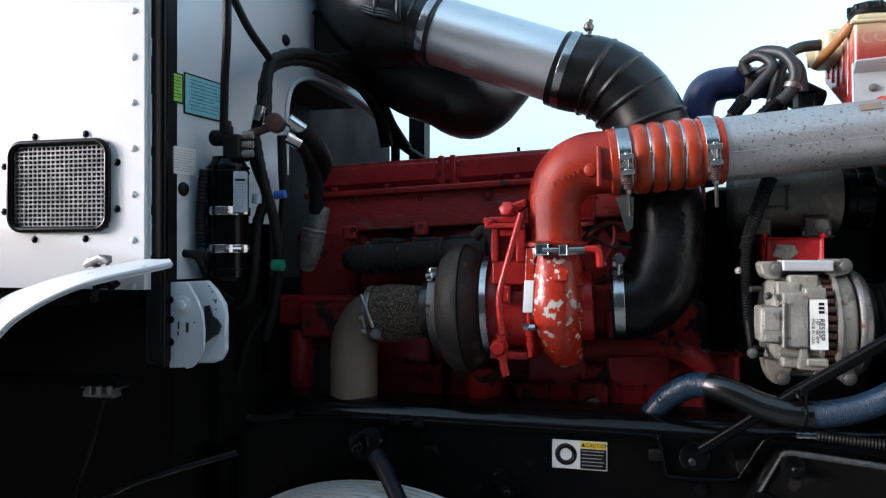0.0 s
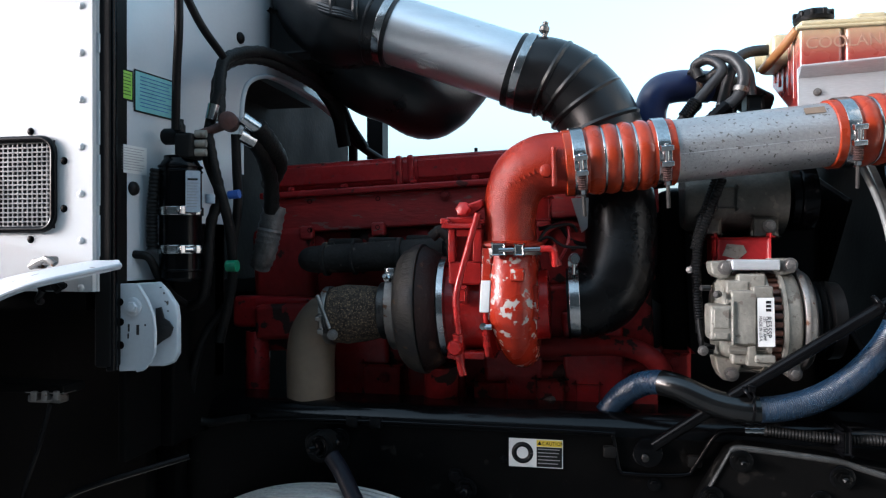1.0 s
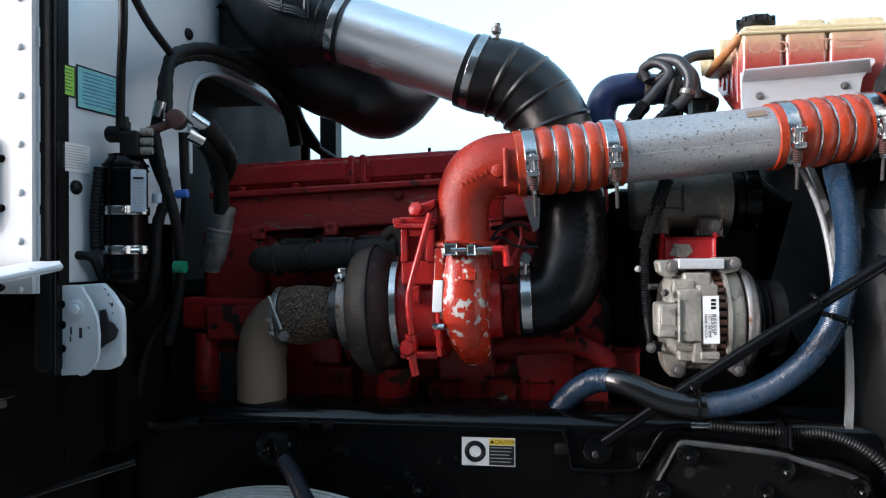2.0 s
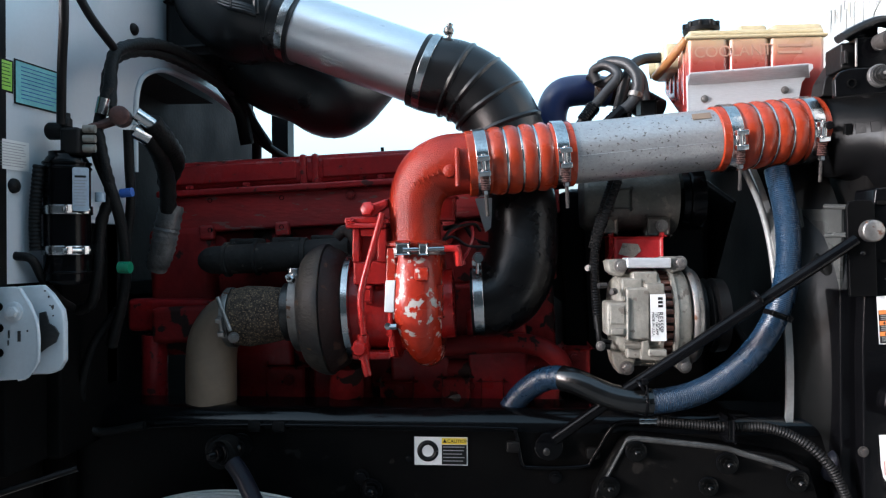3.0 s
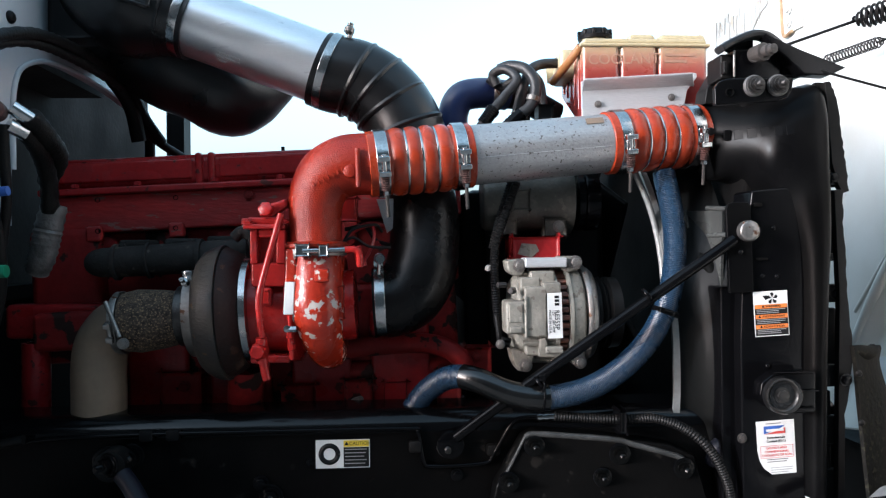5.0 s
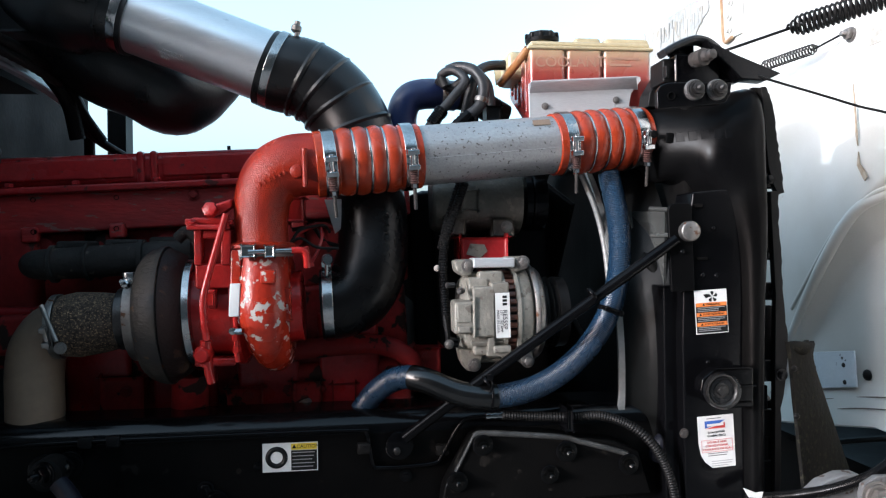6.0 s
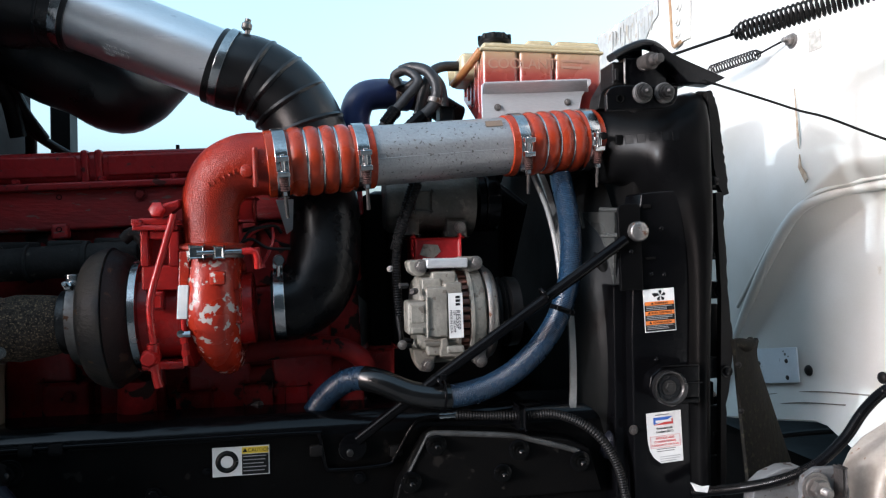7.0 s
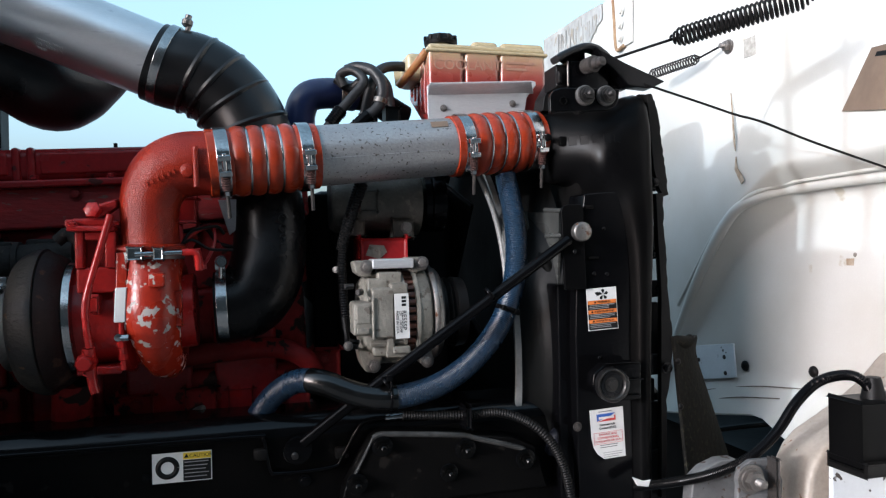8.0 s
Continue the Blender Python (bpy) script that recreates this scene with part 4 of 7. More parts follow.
part("duct_clamp", lathe((-0.542, 1.580, 1.807), (1, 0.02, -0.7), [(-0.012, 0.085), (-0.012, 0.0935), (0, 0.095), (0.012, 0.0935), (0.012, 0.085)], 36), RUBBER_DULL, cleaner)
upper = thing("intake_elbow", (-0.009, 1.420, 1.667), "black ribbed rubber intake elbow", "rubber elbow")
UP = [(-0.121, 1.420, 1.709) + (0.0745,), (-0.090, 1.420, 1.697) + (0.0745,), (-0.051, 1.420, 1.690) + (0.076,), (-0.009, 1.420, 1.667) + (0.077,), (0.027, 1.420, 1.630) + (0.077,), (0.054, 1.410, 1.576) + (0.075,), (0.071, 1.400, 1.506) + (0.07,)]
part("elbow_body", tube(UP, 0.075, 48, 6), RUBBER, upper)
for i, (p, d) in enumerate((((-0.045, 1.420, 1.686), (1, 0, -0.55)), ((-0.011, 1.420, 1.667), (1, 0, -0.9)), ((0.020, 1.420, 1.635), (1, 0, -1.5)), ((0.047, 1.413, 1.588), (1, 0, -2.6)))):
    part("rib", lathe(p, d, [(-0.006, 0.07), (-0.005, 0.0785), (0, 0.081), (0.005, 0.0785), (0.006, 0.07)], 48), RUBBER, upper)
clamp(upper, (-0.101, 1.420, 1.703), tuple(IA), 0.0745, 0.016, STEEL, None)
part("clamp_knob", join(tube([(-0.061, 1.400, 1.761), (-0.055, 1.400, 1.779)], 0.005, 10, 1), lathe((-0.061, 1.400, 1.772), (0.2, 0, 1), [(0, 0.006), (0.004, 0.010), (0.012, 0.010), (0.016, 0.006), (0.022, 0.006), (0.024, 0)], 14)), STEEL_DULL, upper)
lower = thing("inlet_elbow", (0.077, 1.360, 1.340), "smooth black rubber elbow into the turbocharger inlet", "rubber elbow")
part("elbow_body", tube([(0.066, 1.400, 1.506) + (0.066,), (0.080, 1.375, 1.438) + (0.066,), (0.083, 1.360, 1.372) + (0.066,), (0.074, 1.345, 1.313) + (0.068,), (0.052, 1.335, 1.271) + (0.067,), (0.025, 1.330, 1.254) + (0.065,), (-0.014, 1.330, 1.251) + (0.0645,)], 0.066, 44, 6), RUBBER_SMOOTH, lower)
for k in range(5):
    c_ = Vector((0.082, 1.362 - 0.003 * k, 1.408 - 0.017 * k)) + Vector((0.022, -0.0615, 0))
    part("moulded_mark", join(tube([tuple(c_ + Vector((0.006 * math.cos(a_), 0.0022 * math.cos(a_), 0.0065 * math.sin(a_)))) for a_ in np.linspace(0.4 * k, 5.2 + 0.4 * k, 10)], 0.0015, 6, 0)), RUBBER_SMOOTH, lower)
clamp(lower, (-0.001, 1.330, 1.252), tuple(AXT), 0.066, 0.018, STEEL, (0, -0.2, 1))
bolt(lower, (-0.001, 1.270, 1.334), (0, -1, 0), 0.007, material=STEEL)

# ---- charge air pipe and hoses ----
C0, C1 = Vector((-0.021, 1.270, 1.501)), Vector((0.607, 1.335, 1.564))


def along(x):
    """A point of the charge pipe's axis, by its place along the truck."""
    return C0.lerp(C1, (x - C0.x) / (C1.x - C0.x))


CA = (C1 - C0).normalized()
XH = [(-0.021, 1.270, 1.502)[0], (0.165, 1.290, 1.521)[0], (0.419, 1.320, 1.547)[0], (0.609, 1.335, 1.564)[0]]
pipe = thing("charge_air_pipe", tuple(along(XH[1])), "pitted grey aluminium charge air pipe", "charge pipe")
part("tube_wall", tube([tuple(along(XH[1] - 0.05)), tuple(along((XH[1] + XH[2]) / 2)), tuple(along(XH[2] + 0.05))], 0.0545, 48, 3), ALU_PITTED, pipe)
part("weld_seam", tube([tuple(along(XH[1]) + Vector((0, -0.0532, -0.012))), tuple(along(XH[2]) + Vector((0, -0.0532, -0.012)))], 0.0009, 6, 0), ALU_PITTED, pipe)
part("part_sticker", plate([tuple(along(XH[2] - 0.045) + Vector((0, -0.034, 0.0435))), tuple(along(XH[2] - 0.012) + Vector((0, -0.034, 0.0435))), tuple(along(XH[2] - 0.012) + Vector((0, -0.045, 0.032))), tuple(along(XH[2] - 0.045) + Vector((0, -0.045, 0.032)))], 0.0008, (0, -0.6, 0.8), 0), TAN, pipe, "small worn paper sticker")


def charge_hose(x0, x1, name_label):
    h = thing("charge_hose", tuple(along(x0)), name_label, "silicone hose", group="charge air hoses")
    n = (x1 - x0) / CA.x
    p, w0, w1 = along(x0), 0.036, n - 0.036
    prof = [(0, 0.05), (0, 0.0565), (0.002, 0.0585), (w0, 0.0585), (w0 + 0.004, 0.0565)]
    lobes = 4
    span = (w1 - w0 - 0.008) / lobes
    for i in range(lobes):
        for j in range(1, 9):
            u = j / 8
            prof.append((w0 + 0.004 + span * (i + u), 0.0560 + 0.0052 * math.sin(math.pi * u) ** 0.7))
    prof += [(w1, 0.0585), (n - 0.002, 0.0585), (n, 0.0565), (n, 0.05)]
    part("hose_wall", lathe(p, CA, prof, 56), ORANGE, h)
    for i in range(1, lobes):
        c = p + CA * (w0 + 0.004 + span * i)
        part("wire_ring", band(c, CA, 0.0568, 0.0034, 0.002, 56), STEEL, h, "bright steel wire ring")
    for s in (0.024, n - 0.024):
        clamp(h, tuple(p + CA * s), tuple(CA), 0.0588, 0.021, STEEL, (0, -1, -0.3), "band_clamp", True)
    return h


charge_hose(XH[0], XH[1], "orange ribbed silicone hose clamped to the turbo elbow")
charge_hose(XH[2], XH[3], "orange ribbed silicone hose clamped to the cooler tank")

# ---- alternator ----
alt = thing("alternator", (0.314, 1.330, 1.119), "grey cast aluminium alternator, dusty, with a white label", "alternator")
A0 = Vector(((0.250, 1.260, 1.229)[0], 1.340, 1.225))
X = Vector((1, 0, 0.01))
XS, XE, XF, XG, XP = (q[0] - A0.x for q in ((0.319, 1.250, 1.228), (0.337, 1.250, 1.228), (0.369, 1.250, 1.227), (0.392, 1.260, 1.225), (0.443, 1.280, 1.222)))
part("rear_housing", lathe(A0, X, [(-0.006, 0.02), (-0.006, 0.066), (0.0, 0.074), (0.008, 0.078), (XS * 0.42, 0.081), (XS * 0.45, 0.0885), (XS * 0.55, 0.0905), (XS - 0.008, 0.0915), (XS - 0.006, 0.0945), (XS, 0.0945), (XS, 0.08)], 44), CAST, alt)
for a_ in (-66, -30, 26, 60):
    c_ = A0 + Vector((XS * 0.5, -0.0885 * math.cos(radians(a_)), 0.0885 * math.sin(radians(a_))))
    part("cooling_rib", moved(box((-XS * 0.46, -0.005, -0.0045), (XS * 0.44, 0.004, 0.0045), 0.0015), Matrix.Translation(c_) @ Matrix.Rotation(radians(-a_), 4, "X")), CAST, alt)
part("regulator_cover", join(deep((0.250, 1.268, 1.298), (0.287, 1.268, 1.256), 0.05, 0.004), deep((0.262, 1.256, 1.256), (0.280, 1.256, 1.188), 0.05, 0.004), deep((0.259, 1.268, 1.181), (0.288, 1.268, 1.156), 0.05, 0.004)), CAST, alt)
part("lower_strap", plate([(0.282, 1.246, 1.189), (0.292, 1.246, 1.191), (0.297, 1.250, 1.166), (0.331, 1.252, 1.163), (0.325, 1.256, 1.154), (0.281, 1.256, 1.156)], 0.03, (0, 1, 0), 0.002), CAST, alt)
part("stator", lathe(A0 + X * XS, X, [(0, 0.07), (0, 0.083), (XE - XS, 0.083), (XE - XS, 0.07)], 40), LABEL_BLACK, alt, "black winding core")
WIND = mat("brown_winding_varnish", (0.17, 0.062, 0.038), (0.10, 0.04, 0.026), 60, (0.35, 0.55), 0, 0.2, 200)
for i in range(15):
    a_ = radians(-66 + i * 9.5)
    c_ = A0 + Vector(((XS + XE) / 2, -0.083 * math.cos(a_), 0.083 * math.sin(a_)))
    part("winding", moved(box((-(XE - XS) / 2, -0.006, -0.0048), ((XE - XS) / 2, 0.004, 0.0048), 0.0025), Matrix.Translation(c_) @ Matrix.Rotation(-a_, 4, "X")), WIND, alt)
part("front_housing", lathe(A0 + X * XE, X, [(0, 0.08), (0, 0.0955), (0.006, 0.0955), (0.008, 0.0925), (XF - XE - 0.006, 0.0895), (XF - XE, 0.083), (XF - XE + 0.002, 0.05)], 44), CAST, alt)
part("fan_plate", lathe(A0 + X * XF, X, [(0.001, 0.05), (0.002, 0.090), (0.006, 0.0925), (0.010, 0.0925), (0.012, 0.088), (XG - XF - 0.004, 0.086), (XG - XF, 0.082), (XG - XF, 0.04)], 44), STEEL_DULL, alt)
part("pulley", lathe(A0 + X * XG, X, [(0, 0.03), (0.004, 0.066), (0.010, 0.068), (0.014, 0.060), (0.020, 0.068), (0.026, 0.060), (0.032, 0.068), (XP - XG, 0.066), (XP - XG + 0.002, 0.02)], 40), BLACK_DULL, alt)
part("terminal_box", join(deep((0.221, 1.246, 1.257), (0.260, 1.246, 1.198), 0.06, 0.005, 2), deep((0.226, 1.244, 1.252), (0.251, 1.244, 1.219), 0.01, 0.002), deep((0.254, 1.243, 1.265), (0.259, 1.243, 1.191), 0.04, 0.002), deep((0.227, 1.242, 1.212), (0.249, 1.242, 1.201), 0.02, 0.002)), CAST, alt, "grimy terminal box")
part("top_strap", deep((0.260, 1.272, 1.333), (0.337, 1.272, 1.315), 0.05, 0.003), BARE, alt, "pale bare metal strap")
for shape in ([(0.227, 1.284, 1.326), (0.231, 1.284, 1.330), (0.261, 1.284, 1.331), (0.262, 1.284, 1.314), (0.259, 1.284, 1.301), (0.245, 1.284, 1.299), (0.231, 1.284, 1.308)],
              [(0.326, 1.284, 1.335), (0.360, 1.284, 1.335), (0.365, 1.284, 1.329), (0.365, 1.284, 1.312), (0.340, 1.284, 1.305), (0.326, 1.284, 1.313)],
              [(0.233, 1.284, 1.169), (0.280, 1.284, 1.158), (0.275, 1.284, 1.142), (0.269, 1.284, 1.130), (0.259, 1.284, 1.125), (0.247, 1.284, 1.127), (0.238, 1.284, 1.144)],
              [(0.343, 1.284, 1.153), (0.372, 1.284, 1.165), (0.373, 1.284, 1.141), (0.368, 1.284, 1.133), (0.359, 1.284, 1.130), (0.352, 1.284, 1.135)]):
    part("mount_ear", plate(shape, 0.05, (0, 1, 0), 0.004), CAST, alt)
for p in ((0.251, 1.281, 1.319), (0.354, 1.281, 1.324), (0.261, 1.281, 1.138), (0.361, 1.281, 1.142)):
    bolt(alt, p, r=0.0085, material=STEEL_DULL)
part("brush_cover", join(deep((0.254, 1.2475, 1.282), (0.295, 1.2475, 1.192), 0.05, 0.004, 2), deep((0.269, 1.270, 1.309), (0.314, 1.270, 1.277), 0.05, 0.004, 2)), CAST, alt)
part("end_strap", deep((0.291, 1.246, 1.176), (0.323, 1.246, 1.163), 0.03, 0.003), CAST, alt)
part("end_strap", deep((0.288, 1.248, 1.289), (0.320, 1.248, 1.269), 0.03, 0.003), CAST, alt)
part("terminal_post", join(lathe((0.237, 1.262, 1.275), (-0.4, -1, 0), [(0, 0.006), (0.016, 0.006), (0.017, 0.004), (0.024, 0.004), (0.024, 0)], 10), lathe((0.224, 1.270, 1.285), (-1, -0.4, 0), [(0, 0.005), (0.016, 0.005), (0.016, 0)], 8)), RUST, alt, "rusty terminal posts")
ml = facing((0.307, 1.242, 1.231), (1, 0.0, 0.02), (-0.03, 0, 1))
lab = flat(ml, -0.013, -0.040, 0.013, 0.040, 0.0, LABEL_WHITE, "rating_label", alt)
mr = ml @ Matrix.Rotation(radians(-90), 4, "Z")
words("RE55SP", 0.0115, mr @ Matrix.Translation((-0.010, 0.0035, 0.0008)), LABEL_BLACK, lab)
words("12V    160 AMP", 0.0062, mr @ Matrix.Translation((-0.010, -0.003, 0.0008)), LABEL_BLACK, lab)
words("MADE IN U.S.A.", 0.0062, mr @ Matrix.Translation((-0.010, -0.009, 0.0008)), LABEL_BLACK, lab)
for k in range(3):
    flat(mr, -0.035 + k * 0.0065, 0.0, -0.0305 + k * 0.0065, 0.008, 0.0006, LABEL_BLACK, "maker_mark", lab)

bracket = thing("alternator_bracket", (0.308, 1.450, 1.338), "red bracket with flaked paint above the alternator", "bracket")
part("bracket_body", join(box((0.251, 1.450, 1.324), (0.342, 1.360, 1.372), 0.008), box((0.261, 1.470, 1.303), (0.280, 1.420, 1.349), 0.006)), RED, bracket)
part("bare_patch", plate([(0.261, 1.359, 1.339), (0.269, 1.359, 1.360), (0.297, 1.359, 1.358), (0.303, 1.359, 1.345), (0.288, 1.359, 1.332)], 0.0012, (0, 1, 0), 0), CAST, bracket)

comp = thing("air_compressor", (0.287, 1.460, 1.372), "grey cast air conditioning compressor, dusty", "compressor")
K0 = Vector((0.200, 1.440, 1.445))
part("compressor_body", lathe(K0, X, [(0, 0.02), (0.001, 0.052), (0.01, 0.060), (0.05, 0.062), (0.055, 0.066), (0.07, 0.066), (0.075, 0.062), (0.15, 0.062), (0.16, 0.068), (0.18, 0.068), (0.185, 0.04)], 40), CAST_DARK, comp)
part("clutch", lathe(K0 + X * 0.19, X, [(0, 0.03), (0, 0.060), (0.012, 0.062), (0.014, 0.056), (0.02, 0.062), (0.042, 0.062), (0.046, 0.05), (0.046, 0.02)], 40), BLACK, comp)
part("mounting_foot", join(box((0.223, 1.450, 1.378), (0.264, 1.390, 1.410), 0.006), box((0.320, 1.450, 1.374), (0.362, 1.390, 1.409), 0.006), box((0.255, 1.400, 1.425), (0.288, 1.372, 1.463), 0.005)), CAST_DARK, comp)
for p in ((0.231, 1.388, 1.388), (0.348, 1.388, 1.393)):
    bolt(comp, p, r=0.008)

loom = thing("wiring_loom", (0.222, 1.330, 1.339), "black corrugated wiring loom beside the alternator", "wiring loom", group="wiring looms")
part("conduit", tube([(0.256, 1.330, 1.475), (0.233, 1.330, 1.413), (0.214, 1.330, 1.350), (0.213, 1.330, 1.276), (0.219, 1.330, 1.203)], 0.0075, 10, 6, ribs=(0.005, 0.0014)), BLACK_DULL, loom)
part("conduit", tube([(0.246, 1.340, 1.476), (0.222, 1.340, 1.403), (0.208, 1.335, 1.350)], 0.006, 10, 6, ribs=(0.005, 0.0014)), BLACK_DULL, loom)
part("terminal", tube([(0.219, 1.330, 1.205), (0.218, 1.310, 1.185), (0.237, 1.300, 1.180)], 0.005, 8, 4), BLACK_DULL, loom)

# ---- coolant tank ----
tank = thing("coolant_tank", (0.535, 1.420, 1.620), "translucent amber coolant tank half full of red coolant", "coolant tank")
AMBER = mat("amber_tube_plastic", (0.36, 0.17, 0.06), (0.26, 0.11, 0.035), 20, (0.25, 0.4), 0, 0.05)
TANK = mat("amber_tank_plastic", (0.47, 0.41, 0.26), (0.40, 0.33, 0.19), 7, (0.28, 0.4), 0, 0.06, 120)


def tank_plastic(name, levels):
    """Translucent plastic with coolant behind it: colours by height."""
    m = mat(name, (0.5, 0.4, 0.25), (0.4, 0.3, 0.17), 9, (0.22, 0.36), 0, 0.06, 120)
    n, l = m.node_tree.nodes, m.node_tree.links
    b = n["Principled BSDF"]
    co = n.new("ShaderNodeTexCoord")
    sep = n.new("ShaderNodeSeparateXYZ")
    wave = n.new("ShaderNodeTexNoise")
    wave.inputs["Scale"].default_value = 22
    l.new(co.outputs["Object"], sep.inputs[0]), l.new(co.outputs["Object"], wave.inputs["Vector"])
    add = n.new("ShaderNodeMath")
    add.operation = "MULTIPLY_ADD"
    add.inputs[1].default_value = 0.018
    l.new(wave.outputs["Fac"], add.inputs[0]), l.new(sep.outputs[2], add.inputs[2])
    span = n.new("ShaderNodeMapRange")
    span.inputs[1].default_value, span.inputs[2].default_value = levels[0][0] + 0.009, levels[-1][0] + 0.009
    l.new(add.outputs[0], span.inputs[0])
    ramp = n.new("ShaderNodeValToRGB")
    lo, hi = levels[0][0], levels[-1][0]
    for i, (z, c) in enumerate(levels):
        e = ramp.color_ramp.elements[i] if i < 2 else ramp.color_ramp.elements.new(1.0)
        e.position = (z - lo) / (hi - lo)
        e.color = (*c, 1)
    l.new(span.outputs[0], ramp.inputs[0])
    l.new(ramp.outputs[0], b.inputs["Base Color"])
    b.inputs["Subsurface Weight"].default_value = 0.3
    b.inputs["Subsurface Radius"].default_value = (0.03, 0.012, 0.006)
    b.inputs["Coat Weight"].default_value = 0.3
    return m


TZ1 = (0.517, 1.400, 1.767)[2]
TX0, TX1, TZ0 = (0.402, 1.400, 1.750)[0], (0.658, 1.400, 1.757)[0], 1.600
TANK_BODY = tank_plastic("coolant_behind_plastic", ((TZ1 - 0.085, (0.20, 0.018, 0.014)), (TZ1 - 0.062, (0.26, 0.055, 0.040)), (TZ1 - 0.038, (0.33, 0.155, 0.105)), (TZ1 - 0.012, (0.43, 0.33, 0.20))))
PANELS = [(TX0, (0.477, 1.400, 1.752)[0]), ((0.480, 1.400, 1.752)[0], (0.554, 1.400, 1.754)[0]), ((0.557, 1.400, 1.754)[0], TX1)]
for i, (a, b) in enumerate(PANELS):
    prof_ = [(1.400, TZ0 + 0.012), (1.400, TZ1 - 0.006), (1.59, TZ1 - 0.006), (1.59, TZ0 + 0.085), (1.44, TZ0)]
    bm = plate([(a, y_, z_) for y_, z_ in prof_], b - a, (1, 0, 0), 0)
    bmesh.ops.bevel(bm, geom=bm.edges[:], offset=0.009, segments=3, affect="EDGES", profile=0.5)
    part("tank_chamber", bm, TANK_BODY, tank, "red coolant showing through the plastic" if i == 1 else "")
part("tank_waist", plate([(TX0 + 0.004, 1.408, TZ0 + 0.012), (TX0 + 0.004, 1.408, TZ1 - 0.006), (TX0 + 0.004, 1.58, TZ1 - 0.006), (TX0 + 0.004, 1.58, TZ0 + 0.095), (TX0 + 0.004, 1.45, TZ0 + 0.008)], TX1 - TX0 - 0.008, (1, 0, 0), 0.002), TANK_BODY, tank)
part("seam_lip", box((TX0 - 0.005, 1.395, TZ1 - 0.016), (TX1 + 0.004, 1.604, TZ1 - 0.009), 0.003), TANK, tank)
part("tank_top", box((TX0 + 0.002, 1.402, TZ1 - 0.012), (TX1, 1.60, TZ1 + 0.003), 0.007, 3), TANK, tank)
for a, b in (((0.502, 1.420, 1.791)[0], (0.561, 1.420, 1.793)[0]), ((0.566, 1.420, 1.793)[0], (0.665, 1.420, 1.796)[0])):
    part("tank_hump", box((a, 1.42, TZ1 - 0.006), (b, 1.58, TZ1 + 0.018), 0.012, 3), TANK, tank)
part("filler_neck", join(box((TX0 - 0.03, 1.47, TZ1 - 0.06), (TX0 + 0.01, 1.57, TZ1 + 0.001), 0.012, 3), lathe((0.443, 1.460, 1.779), (0, 0, 1), [(-0.02, 0.026), (0.01, 0.026), (0.01, 0)], 24)), TANK, tank)
part("rear_nipple", tube([(0.406, 1.550, 1.741), (0.362, 1.560, 1.736)], 0.022, 16, 1), TANK, tank)
part("side_spout", tube([(0.401, 1.410, 1.755), (0.381, 1.440, 1.727), (0.362, 1.500, 1.703)], 0.0085, 14, 5), AMBER, tank, "amber filler overflow tube")
CAPP = Vector((0.444, 1.460, 1.784))
cap = part("cap", lathe(tuple(CAPP), (0, 0, 1), [(-0.004, 0.034), (0.003, 0.036), (0.006, 0.033), (0.012, 0.032), (0.017, 0.027), (0.018, 0)], 30), BLACK_DULL, tank, "black screw cap")
for k in range(10):
    part("grip_rib", moved(box((0.026, -0.004, 0.003), (0.0365, 0.004, 0.015), 0.002), Matrix.Translation(CAPP) @ Matrix.Rotation(k * math.pi / 5, 4, "Z")), BLACK_DULL, cap)
for k in range(5):
    y = 1.425 + k * 0.033
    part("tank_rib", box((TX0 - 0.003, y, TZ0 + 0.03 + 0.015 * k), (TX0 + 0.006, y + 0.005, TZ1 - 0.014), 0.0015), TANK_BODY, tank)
TANK_LETTER = mat("moulded_letter_plastic", (0.40, 0.23, 0.16), None, 7, (0.25, 0.35), 0, 0.0)
words("COOLANT", 0.030, facing((0.413, 1.400, 1.725), (1, 0, 0.02)), TANK_LETTER, tank, "moulded_letters", 0.0006)
for j, w in ((0, 0.062), (1, 0.045)):
    flat(facing((0.569, 1.399, 1.738)), 0.0, -0.013 * j - 0.005, w, -0.013 * j, 0.0, TANK_LETTER, "moulded_text", tank)
tb = thing("tank_bracket", (0.512, 1.385, 1.613), "bare folded aluminium bracket under the coolant tank", "bracket")
part("folded_plate", plate([(0.396, 1.385, 1.615), (0.395, 1.385, 1.677), (0.403, 1.385, 1.684), (0.619, 1.385, 1.697), (0.628, 1.385, 1.695), (0.629, 1.385, 1.688), (0.608, 1.385, 1.661), (0.601, 1.385, 1.623), (0.597, 1.385, 1.596), (0.396, 1.385, 1.582)], 0.004, (0, 1, 0), 0.001), BARE, tb)
part("top_flange", plate([(0.394, 1.358, 1.675), (0.609, 1.358, 1.688), (0.623, 1.386, 1.673), (0.397, 1.386, 1.661)], 0.003, (0, 0.5, -1), 0.0), BARE, tb)
part("shelf", box((TX0, 1.39, TZ0 - 0.006), (TX1 - 0.02, 1.60, TZ0 - 0.001), 0.001), ALU_PITTED, tb)
for p in ((0.428, 1.384, 1.633), (0.576, 1.384, 1.647)):
    bolt(tb, p, r=0.005, material=STEEL_DULL)
part("tank_strap", tube([(0.667, 1.47, 1.655), (0.700, 1.47, 1.672)], 0.03, 16, 1), BLACK_DULL, tb)

bh = thing("blue_coolant_elbow", (0.143, 1.500, 1.623), "dark blue silicone coolant elbow", "silicone hose")
